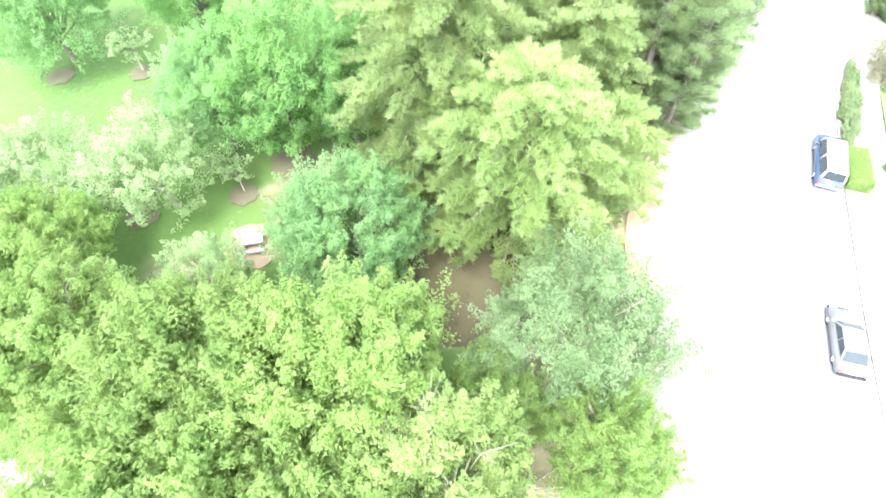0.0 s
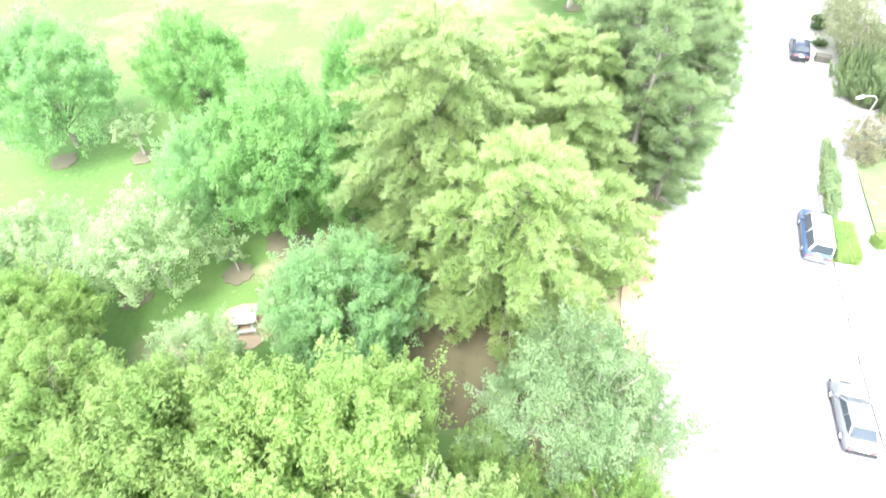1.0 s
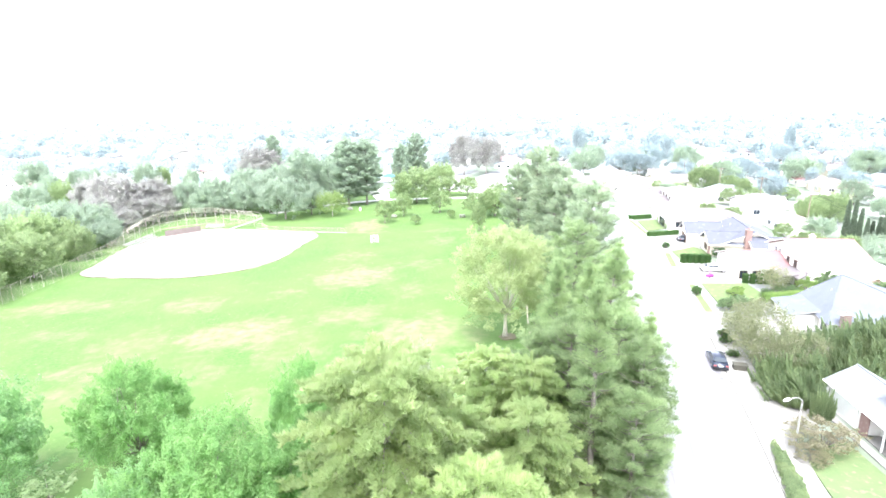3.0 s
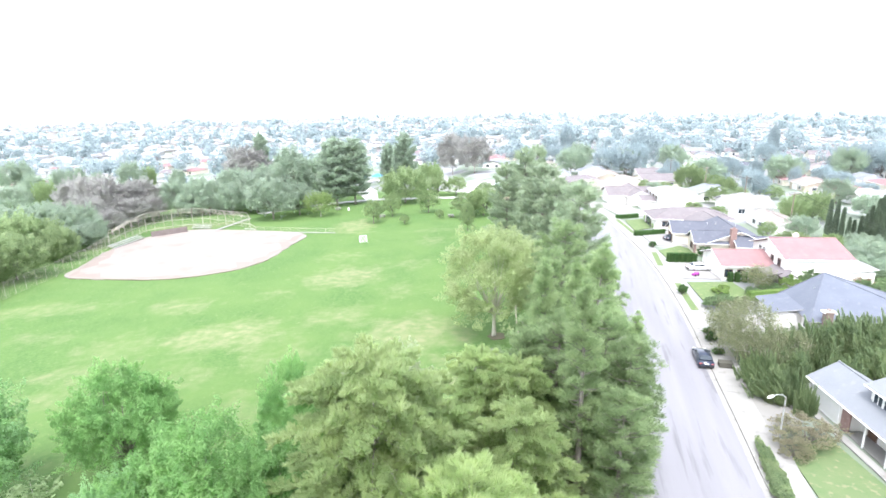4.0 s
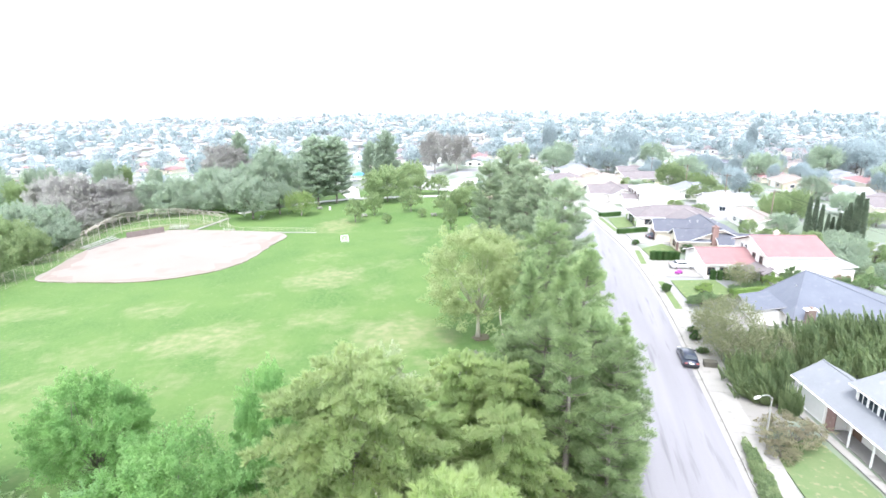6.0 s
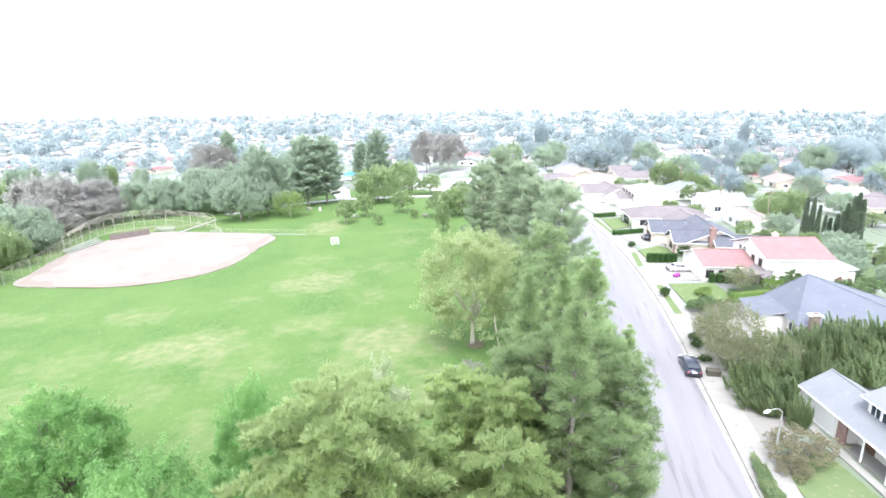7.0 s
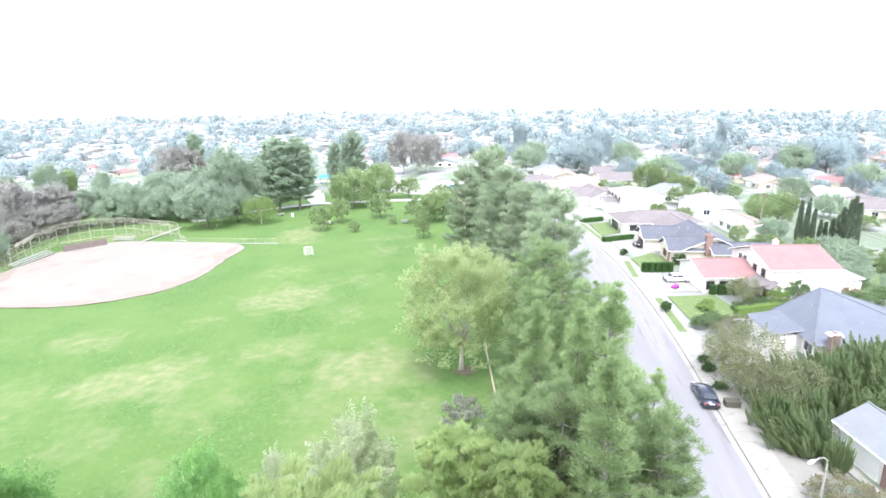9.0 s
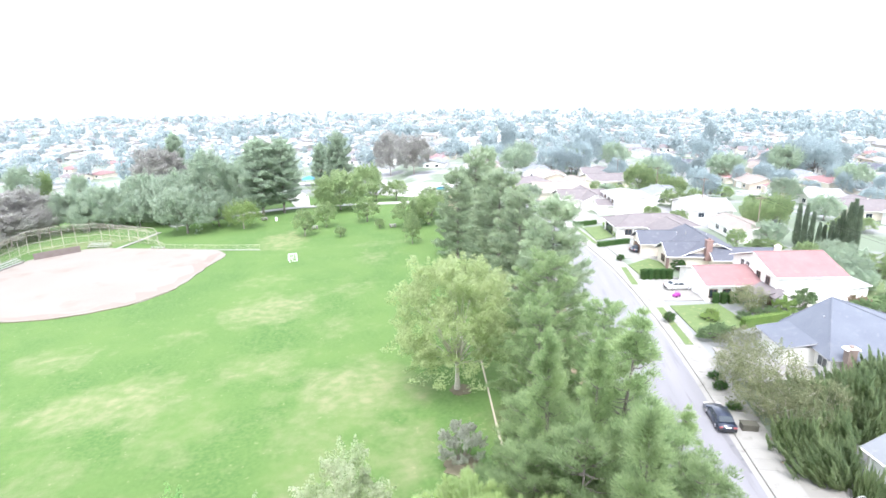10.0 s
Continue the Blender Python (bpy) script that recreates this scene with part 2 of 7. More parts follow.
def ground_mat():
    m, nt, bsdf = base_mat("ground_cover", 0.95)
    bsdf.inputs["Specular IOR Level"].default_value = 0.3
    pos = nt.nodes.new("ShaderNodeNewGeometry").outputs["Position"]
    at = nt.nodes.new("ShaderNodeVertexColor")
    at.layer_name = "cover"
    sep = nt.nodes.new("ShaderNodeSeparateColor")
    nt.links.new(at.outputs[0], sep.inputs[0])
    grass = blend(nt, grain(nt, pos, 0.10, 5.0, 0.35, 0.65), (0.06, 0.122, 0.03), (0.094, 0.156, 0.042))
    grass = blend(nt, grain(nt, pos, 2.2, 5.0, 0.35, 0.7), grass, (0.094, 0.159, 0.045))
    grass = blend(nt, grain(nt, pos, 1.6, 3.0, 0.66, 0.74), grass, (0.16, 0.195, 0.085))
    dry = blend(nt, grain(nt, pos, 0.7, 6.0, 0.35, 0.65), (0.15, 0.186, 0.08), (0.258, 0.234, 0.142))
    h = nt.nodes.new("ShaderNodeMapRange")
    h.inputs[1].default_value, h.inputs[2].default_value = -0.35, 0.75
    f = nt.nodes.new("ShaderNodeMath")
    f.operation = "SUBTRACT"
    nt.links.new(sep.outputs[0], f.inputs[0])
    nt.links.new(grain(nt, pos, 0.45, 8.0, 0.1, 0.95), f.inputs[1])
    nt.links.new(f.outputs[0], h.inputs[0])
    col = blend(nt, h.outputs[0], grass, dry)
    soil = blend(nt, grain(nt, pos, 0.8, 6.0, 0.35, 0.65), (0.17, 0.13, 0.09), (0.33, 0.27, 0.19))
    col = blend(nt, sep.outputs[2], col, soil)
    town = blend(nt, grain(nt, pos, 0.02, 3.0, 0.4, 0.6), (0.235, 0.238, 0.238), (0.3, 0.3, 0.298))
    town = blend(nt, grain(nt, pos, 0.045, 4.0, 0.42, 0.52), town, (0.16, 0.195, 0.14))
    # far off a bluish grey is mixed in: haze put into the colour
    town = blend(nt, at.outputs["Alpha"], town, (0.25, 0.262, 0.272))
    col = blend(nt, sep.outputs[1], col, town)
    nt.links.new(col, bsdf.inputs["Base Color"])
    bump(nt, bsdf, grain(nt, pos, 6.0, 5.0, 0.2, 0.8), 0.5, 0.05)
    return m


def town_mat(name, tones, rough):
    """One tone from a short list for each house."""
    m, nt, bsdf = base_mat(name, rough)
    geo = nt.nodes.new("ShaderNodeNewGeometry")
    ramp = nt.nodes.new("ShaderNodeValToRGB")
    ramp.color_ramp.interpolation = "CONSTANT"
    els = ramp.color_ramp.elements
    while len(els) < len(tones):
        els.new(0.5)
    for i, c in enumerate(tones):
        els[i].position, els[i].color = i / len(tones), (*c, 1)
    nt.links.new(geo.outputs["Random Per Island"], ramp.inputs[0])
    col = blend(nt, grain(nt, geo.outputs["Position"], 0.3, 5.0, 0.3, 0.7), ramp.outputs[0], blend(nt, 0.25, ramp.outputs[0], (0.5, 0.48, 0.45)))
    nt.links.new(col, bsdf.inputs["Base Color"])
    return m


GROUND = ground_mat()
# walls and roofs held to close mid-tones, so the palette carries the haze
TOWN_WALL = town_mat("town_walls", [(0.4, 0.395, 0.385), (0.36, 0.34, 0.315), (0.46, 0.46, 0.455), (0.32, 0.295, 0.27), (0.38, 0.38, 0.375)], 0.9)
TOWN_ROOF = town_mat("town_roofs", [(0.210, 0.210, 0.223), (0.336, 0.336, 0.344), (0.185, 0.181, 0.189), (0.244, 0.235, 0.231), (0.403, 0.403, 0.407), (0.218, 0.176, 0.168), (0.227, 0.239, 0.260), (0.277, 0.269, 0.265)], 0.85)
TOWN_GLASS = plain("town_windows", (0.06, 0.07, 0.08), 0.3)


# ---- building helpers ----
def link(name, verts, faces, mats, parent=None, label="", smooth=False, index=None):
    me = bpy.data.meshes.new(name)
    me.from_pydata(verts, [], faces)
    for mt in (mats if isinstance(mats, (list, tuple)) else [mats]):
        me.materials.append(mt)
    if index is not None:
        me.polygons.foreach_set("material_index", index)
    if smooth:
        me.polygons.foreach_set("use_smooth", [True] * len(faces))
    me.update()
    ob = new(name, me)
    if parent:
        ob.parent = parent
    if label:
        ob["label"] = label
    return ob


def thing(name, m, label, category, group="", kind=""):
    ob = new(name)
    ob.empty_display_size = 0.3
    ob.matrix_basis = m
    return tagged(ob, label, category, group, kind)


class Shape:
    """Collects faces for one mesh."""

    def __init__(self):
        self.v, self.f = [], []

    def add(self, v, f):
        n = len(self.v)
        self.v += [tuple(p) for p in v]
        self.f += [tuple(i + n for i in q) for q in f]
        return self

    def box(self, x0, x1, y0, y1, z0, z1, m=None, inset=0.0):
        i = inset
        v = [(x0, y0, z0), (x1, y0, z0), (x1, y1, z0), (x0, y1, z0), (x0 + i, y0 + i, z1), (x1 - i, y0 + i, z1), (x1 - i, y1 - i, z1), (x0 + i, y1 - i, z1)]
        if m:
            v = [m @ Vector(p) for p in v]
        return self.add(v, [(3, 2, 1, 0), (4, 5, 6, 7), (0, 1, 5, 4), (1, 2, 6, 5), (2, 3, 7, 6), (3, 0, 4, 7)])

    def tube(self, pts, radii, n=6):
        pts = [Vector(p) for p in pts]
        rings, base = [], len(self.v)
        for i, p in enumerate(pts):
            d = (pts[min(i + 1, len(pts) - 1)] - pts[max(i - 1, 0)]).normalized()
            a = d.cross(Vector((0.31, 0.95, 0.05)) if abs(d.z) > 0.9 else Vector((0, 0, 1))).normalized()
            b = d.cross(a)
            for k in range(n):
                w = 2 * math.pi * k / n
                self.v.append(tuple(p + (a * math.cos(w) + b * math.sin(w)) * radii[i]))
            rings.append(base + i * n)
        for i in range(len(pts) - 1):
            for k in range(n):
                k2 = (k + 1) % n
                self.f.append((rings[i] + k, rings[i] + k2, rings[i + 1] + k2, rings[i + 1] + k))
        self.f.append(tuple(rings[0] + k for k in reversed(range(n))))
        self.f.append(tuple(rings[-1] + k for k in range(n)))
        return self

    def link(self, name, mats, parent=None, label="", smooth=False):
        return link(name, self.v, self.f, mats, parent, label, smooth)


# ---- lie of the land ----
KERB_Y = np.array([-60, -30, -5, 16.5, 36.5, 45.6, 56.3, 69, 82.2, 97, 111.6, 146.6, 170, 230])
KERB_X = np.array([19.5, 20.2, 21.8, 26, 31, 34.5, 38.2, 42.9, 47.3, 51.6, 55.2, 61.0, 63, 62])
ROAD_W = 10.0


def kerb_x(y):
    """The right-hand kerb line, eased between its stations."""
    s = [np.interp(np.asarray(y, float) + d, KERB_Y, KERB_X) for d in (-6, -3, 0, 3, 6)]
    return (s[0] + 2 * s[1] + 3 * s[2] + 2 * s[3] + s[4]) / 9


def ease(a, b, x):
    t = np.clip((np.asarray(x, float) - a) / (b - a), 0, 1)
    return t * t * (3 - 2 * t)


def land(x, y):
    """Height of the ground: a bank down to the park, a gentle fall, and the wide plain far off."""
    rk = kerb_x(y)
    u = (rk - 10.2 - x) * 0.95
    park = -2.6 * ease(3.5, 15, u) - 0.034 * np.clip(u - 12, 0, 130)
    east = -0.02 * np.clip(x - rk - 28, 0, 60)
    r = np.hypot(np.asarray(x, float) - 20, np.asarray(y, float) - 20)
    far = -36 * (1 - np.exp(-np.clip(r - 160, 0, None) / 900))
    return park + east + far


def at(x, y, up=0.0, turn=0.0):
    return pose(x, y, float(land(x, y)) + up, 0, 0, turn)


# dry patches of the field: x, y, half width, half depth, strength
PATCHES = [(-8.7, 115, 8, 7, 1), (-26.3, 87, 9, 6, 0.8), (-8.7, 92, 7, 4, 0.6), (4, 82, 8, 7, 0.85), (-66, 107, 12, 4, 0.5), (-38.7, 103, 6, 4, 0.6), (-42.7, 85, 7, 5, 0.45),
           (-43.5, 76.7, 8, 2.5, 0.8), (-15.7, 77.5, 6, 6, 0.55), (-9.4, 166, 6, 9, 0.8), (-28, 73.7, 5, 4, 0.5), (-45, 70.7, 6, 3, 0.7), (-17.4, 61, 5, 7, 0.55), (12.4, 142, 5, 5, 0.4),
           (-63, 186, 13, 5, 0.9), (-22, 107, 4, 3, 0.35), (8, 66, 4, 10, 0.95), (-58, 92, 6, 3, 0.4), (2, 104, 5, 5, 0.3), (-34, 55, 5, 4, 0.4), (14, 154, 7, 3, 0.4), (-2, 72, 5, 12, 0.55), (-62, 74, 9, 5, 0.45), (-78, 92, 9, 5, 0.4), (-12, 132, 6, 4, 0.35), (-50, 60, 8, 4, 0.45), (6, 122, 5, 6, 0.3)]


def build_ground():
    def axis(lo, hi, a, b, step, growth):
        mid = list(np.arange(a, b + 0.01, step))
        out, s, v = [], step, b
        while v < hi:
            s *= growth
            v += s
            out.append(v)
        left, s, v = [], step, a
        while v > lo:
            s *= growth
            v -= s
            left.append(v)
        return np.array(left[::-1] + mid + out)

    xs, ys = axis(-4900, 4900, -110, 130, 1.8, 1.1), axis(-900, 4900, -40, 240, 1.8, 1.1)
    X, Y = np.meshgrid(xs, ys)
    Z = land(X, Y)
    rk = kerb_x(Y)
    u = (rk - 10.0 - X)
    in_road = (u < 1.6) & (X < rk + 1.6) & (Y > -62) & (Y < 232)
    rough = np.array([noise.noise(Vector((a * 0.15, b * 0.15, 0))) for a, b in zip(X.ravel(), Y.ravel())]).reshape(X.shape)
    near = np.hypot(X, Y - 80) < 320
    rough2 = np.array([noise.noise(Vector((p * 0.22, q * 0.22, 3))) + 0.5 * noise.noise(Vector((p * 0.6, q * 0.6, 5))) for p, q in zip(X.ravel(), Y.ravel())]).reshape(X.shape)
    Z = np.where(in_road, Z - 0.35, Z + np.where(near, 0.08 * rough, 0))
    n, mcol = X.shape
    verts = list(zip(X.ravel().tolist(), Y.ravel().tolist(), Z.ravel().tolist()))
    faces = [(j * mcol + i, j * mcol + i + 1, (j + 1) * mcol + i + 1, (j + 1) * mcol + i) for j in range(n - 1) for i in range(mcol - 1)]
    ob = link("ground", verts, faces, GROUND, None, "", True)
    dry = np.zeros_like(X)
    for px, py, a, b, s in PATCHES:
        s *= 0.5 if py < 70 else (0.7 if py < 80 else 1.0)
        d = np.hypot((X - px) / (a * 1.3), (Y - py) / (b * 1.3)) + 0.45 * rough2
        ring = 1 - 0.4 * np.exp(-((d - 0.05) / 0.28) ** 2) * (a > 5)
        dry = np.maximum(dry, min(1.0, s * 1.25) * (1 - ease(0.0, 1.3, d)) * ring)
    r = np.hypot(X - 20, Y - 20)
    town = np.maximum(ease(0.5, 3.5, X - rk) * ease(-40, -39, Y), ease(236, 262, Y + 0.25 * X))
    town = np.maximum(town, ease(175, 240, -X))
    soil = ease(2.0, 3.5, u) * (1 - ease(9, 16, u + 3 * rough)) * 0.8
    for px, py, rad in ((1, 21, 5), (-9.5, 31.5, 4), (-20, 22, 3), (4, 31, 6), (-14, 30, 1.5)):
        soil = np.maximum(soil, 0.8 * (1 - ease(0.5, 1.1, np.hypot(X - px, Y - py) / rad + 0.3 * rough)))
    layer = ob.data.color_attributes.new("cover", "FLOAT_COLOR", "POINT")
    # alpha grows with distance and sets how much haze tint is painted
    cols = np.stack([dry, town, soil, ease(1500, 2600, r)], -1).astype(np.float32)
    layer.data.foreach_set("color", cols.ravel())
    tagged(ob, "green park lawn with dry straw-coloured patches, falling to a wide pale plain", "ground", "", "structure")


build_ground()


def strip(name, ys, off0, off1, z0, z1, mat, label, category, parent=None, lift=None):
    """A slab that follows the kerb line between two offsets to its right."""
    sh = Shape()
    prev = None
    for y in ys:
        k = float(kerb_x(y))
        t = float(kerb_x(y + 1) - kerb_x(y - 1)) / 2
        s = math.hypot(1, t)
        nx, ny = 1 / s, -t / s
        up = lift(y) if lift else 0.0
        ring = [(k + nx * o, y + ny * o, z + up) for o, z in ((off0, z0), (off0, z1), (off1, z1), (off1, z0))]
        n = len(sh.v)
        sh.v += ring
        if prev is not None:
            for a in range(4):
                b = (a + 1) % 4
                sh.f.append((prev + a, prev + b, n + b, n + a))
        else:
            sh.f.append((n + 3, n + 2, n + 1, n))
        prev = n
    sh.f.append((prev, prev + 1, prev + 2, prev + 3))
    ob = sh.link(name, mat, parent)
    if label:
        tagged(ob, label, category, "", "structure")
    return ob


road_y = [-62 + 2.0 * i for i in range(147)]
fall = lambda y: float(land(float(kerb_x(y)), y))
strip("road", road_y, -ROAD_W, 0, -0.3, 0.0, ASPHALT, "grey sun-bleached asphalt street with faint tyre streaks", "road", None, fall)
strip("kerb", road_y, 0, 0.16, -0.3, 0.15, CONCRETE, "pale concrete kerb along the street", "kerb", None, fall)
strip("kerb", road_y, -ROAD_W - 0.16, -ROAD_W, -0.3, 0.15, CONCRETE, "pale concrete kerb along the park side", "kerb", None, fall)
strip("gutter", road_y, -0.55, -0.004, -0.02, 0.012, CONCRETE, "pale concrete gutter beside the kerb", "gutter", None, fall)
strip("gutter", road_y, -ROAD_W + 0.004, -ROAD_W + 0.55, -0.02, 0.012, CONCRETE, "pale concrete gutter beside the kerb", "gutter", None, fall)


def paving(name, y0, y1, off0, off1, label):
    """Cast paving slabs with open joints, each one a piece."""
    root = thing(name, Matrix(), label, "pavement", "", "structure")
    y = y0
    while y < y1:
        strip("slab", [y, y + 0.75, y + 1.488], off0, off1, -0.1, 0.146 + 0.008 * random.random(), CONCRETE, "", "", root, fall)
        y += 1.5
    return root


paving("pavement_east", -20, 175, 0.17, 3.4, "pale concrete pavement with driveway aprons by the houses")
paving("pavement_park", -20, 130, -ROAD_W - 3.4, -ROAD_W - 0.17, "pale concrete pavement along the park edge")


def slab(name, pts, mat, label, category, up=0.03, thick=0.12, step=4.0):
    """A thin sheet over the land inside an outline, cut fine enough to follow it."""
    bm = bmesh.new()
    bm.faces.new([bm.verts.new((x, y, 0)) for x, y in pts])
    lo = [min(p[i] for p in pts) for i in (0, 1)]
    hi = [max(p[i] for p in pts) for i in (0, 1)]
    for i in (0, 1):
        v = lo[i] + step
        while v < hi[i]:
            bmesh.ops.bisect_plane(bm, geom=bm.verts[:] + bm.edges[:] + bm.faces[:], plane_co=(v, 0, 0) if i == 0 else (0, v, 0), plane_no=(1, 0, 0) if i == 0 else (0, 1, 0))
            v += step
    bmesh.ops.recalc_face_normals(bm, faces=bm.faces[:])
    if bm.faces[:] and sum(q.normal.z for q in bm.faces) < 0:
        bmesh.ops.reverse_faces(bm, faces=bm.faces[:])
    for v in bm.verts:
        v.co.z = float(land(v.co.x, v.co.y)) + up
    ring = [e for e in bm.edges if e.is_boundary]
    ext = bmesh.ops.extrude_edge_only(bm, edges=ring)
    for g in ext["geom"]:
        if isinstance(g, bmesh.types.BMVert):
            g.co.z -= thick
    me = bpy.data.meshes.new(name)
    bm.to_mesh(me)
    bm.free()
    me.materials.append(mat)
    return tagged(new(name, me), label, category, "", "structure")


def rounded(pts, n=6, wobble=0.0, seed=1):
    """A closed smooth outline through a few points."""
    rng = random.Random(seed)
    out, k = [], len(pts)
    for i in range(k):
        p0, p1, p2, p3 = (Vector(pts[(i + j) % k]) for j in (-1, 0, 1, 2))
        for s in range(n):
            t = s / n
            p = 0.5 * ((2 * p1) + (p2 - p0) * t + (2 * p0 - 5 * p1 + 4 * p2 - p3) * t * t + (3 * p1 - p0 - 3 * p2 + p3) * t ** 3)
            out.append((p.x + rng.uniform(-wobble, wobble), p.y + rng.uniform(-wobble, wobble)))
    return out


slab("infield", rounded([(-73.3, 130), (-59.4, 125), (-47.8, 122.6), (-35.4, 125.8), (-29, 133), (-25.3, 146.7), (-23.5, 159.5), (-42, 170), (-61, 179), (-72, 172), (-75.5, 158), (-74.5, 142)], 6, 0.35),
     INFIELD, "bare pinkish dirt of a baseball infield", "infield", 0.12)


def band(name, line, width, mat, label, category, up=0.03):
    """A path of even width along a line."""
    pts = [Vector(p) for p in line]
    left, right = [], []
    for i, p in enumerate(pts):
        d = (pts[min(i + 1, len(pts) - 1)] - pts[max(i - 1, 0)]).normalized()
        nrm = Vector((-d.y, d.x)) * width / 2
        left.append(tuple(p + nrm))
        right.append(tuple(p - nrm))
    return slab(name, right + left[::-1], mat, label, category, up)


band("footpath", [(-45, 202.5), (-40, 207), (-29, 214), (-16, 218), (-6, 220), (8, 217), (26, 212), (42, 206)], 4.2, NEW_CONCRETE, "pale concrete footpath curving through the park", "footpath", 0.22)
slab("footpath", [(-8, 221), (-3, 221), (-4, 250), (-14, 292), (2, 292), (-6, 300), (-24, 300), (-14, 258)], NEW_CONCRETE, "pale concrete court beside the play area", "footpath", 0.2)
slab("car_park", [(10, 250), (44, 214), (52, 216), (58, 232), (30, 268), (12, 262)], NEW_CONCRETE, "pale concrete car park beyond the lawn", "car park", 0.12)
band("edging", [(13.2, 42), (14.6, 50), (16.1, 57.6), (18.1, 68.7), (19.6, 77), (20.9, 84.3), (22.5, 92)], 0.2, TAN, "narrow tan timber edging along the foot of the bank", "edging", 0.1)
slab("footpath", [(-40, -8), (-17, 1), (-18.5, 7.5), (-24, 9), (-42, 4)], CONCRETE, "pale concrete path under the trees", "footpath", 0.06)
band("footpath", [(-52.5, 175.0), (-49.5, 184), (-46.6, 194)], 1.2, CONCRETE, "pale concrete walk behind the backstop", "footpath", 0.2)
band("footpath", [(-40, 167.6), (-23.2, 161.4), (-14.7, 158.4)], 0.5, CONCRETE, "pale concrete mowing strip under the fence", "footpath", 0.14)

def rim(line, width, seed, up):
    """A ragged strip of reddish dirt along part of the infield's edge."""
    rng = random.Random(seed)
    pts = [Vector(line[i]).lerp(Vector(line[i + 1]), k / 4) for i in range(len(line) - 1) for k in range(4)] + [Vector(line[-1])]
    out, back = [], []
    for i, p in enumerate(pts):
        d = (pts[min(i + 1, len(pts) - 1)] - pts[max(i - 1, 0)]).normalized()
        nrm = Vector((-d.y, d.x))
        w = width * (0.2 + 1.3 * rng.random() ** 2) * min(1.0, 0.25 + 0.5 * min(i, len(pts) - 1 - i))
        out.append(tuple(p))
        back.append(tuple(p + nrm * w))
    slab("infield_edge", out + back[::-1], RED_DIRT, "ragged band of reddish dirt at the rim of the infield", "infield edge", up)


rim([(-59.4, 125.1), (-47.8, 122.8), (-35.6, 126.0), (-29.2, 133.1), (-25.6, 146.7), (-23.8, 159.0)], 3.4, 3, 0.128)
rim([(-75.2, 157), (-74.2, 142), (-73.0, 130.4), (-62, 126.2)], 2.6, 5, 0.132)
band("infield_lip", [(-71.8, 128.6), (-59.4, 124.8), (-53, 123.0), (-47.8, 122.4), (-41.5, 123.2), (-35.3, 125.5), (-31.4, 129.6), (-28.7, 132.9)], 0.3, MULCH, "thin dark edge of trodden earth between grass and dirt", "earth edge", 0.14)

spill = []
for side in (0, 1):
    for k in range(61):
        y = -16 + 2.2 * (k if side == 0 else 60 - k)
        off = -ROAD_W - (3.1 + 0.22 * math.sin(1.3 * k) + 0.18 * math.sin(2.9 * k + 1) if side == 0 else 5.2 + 0.5 * math.sin(0.8 * k))
        spill.append((float(kerb_x(y)) + off, y))
slab("dirt_verge", spill, SOIL, "bare tan soil spilling over the edge of the pavement", "soil", 0.165, 0.5, 3.0)

# street-side lots
slab("driveway", [(53.2, 93), (60.4, 91.5), (63.4, 103), (58.8, 104.5), (56.4, 104.6)], CONCRETE, "wide pale concrete driveway before the garage", "driveway", 0.14)
slab("driveway", [(60, 116.5), (67, 114), (70, 127), (62, 129)], CONCRETE, "wide pale concrete driveway beside the hedge", "driveway", 0.14)
slab("driveway", [(37, 44.6), (41.5, 46.5), (46, 57.5), (41.5, 57.5)], OLD_CONCRETE, "pale concrete driveway under the junipers", "driveway", 0.16)
slab("driveway", [(46.5, 67.5), (56, 64), (58.5, 73.5), (50, 76)], CONCRETE, "pale concrete driveway to the grey-roofed house", "driveway", 0.14)
slab("driveway", [(66, 147), (72, 147), (76, 166), (66, 172)], CONCRETE, "pale concrete driveway down the street", "driveway", 0.14)
slab("driveway", [(24.8, 8), (34, 6), (37, 28), (33.5, 29)], CONCRETE, "pale concrete driveway beside the bright shrub", "driveway", 0.155)
slab("lawn", [(53.6, 90.6), (61.4, 89.6), (60.6, 82.6), (57.5, 80.4), (50.9, 80.2)], LAWN, "small mown front lawn", "lawn", 0.14)
slab("lawn", [(58.9, 112), (65.2, 115), (67, 109), (57.6, 105)], LAWN, "small mown front lawn", "lawn", 0.14)
slab("lawn", [(64.8, 143), (70, 144), (67.4, 133), (62, 131)], LAWN, "small mown front lawn", "lawn", 0.14)
slab("lawn", [(36.6, 42), (42.2, 44.4), (41.5, 36), (38, 28.5), (33.5, 31)], DRY_LAWN, "patchy half-dry front lawn", "lawn", 0.14)
slab("lawn", [(86, 84), (120, 80), (126, 104), (90, 100)], DRY_LAWN, "rough garden behind the houses", "lawn", 0.14)
band("garden_walk", [(44.1, 48.4), (43.7, 45.4), (42.8, 39.2), (41.9, 34), (41.3, 30)], 0.8, CONCRETE, "pale concrete walk along the house front", "garden walk", 0.17)
for pts in ([(48.1, 77.2), (51.0, 86.9), (52.1, 90.1), (51.0, 90.3), (47.0, 77.4)], [(54.3, 100.8), (57.6, 110.4), (56.6, 110.8), (53.2, 101.0)], [(61, 128), (63.4, 144), (62.4, 144.2), (60, 128.2)]):
    slab("grass_verge", pts, LAWN, "narrow grass verge between kerb and walk", "verge", 0.17)

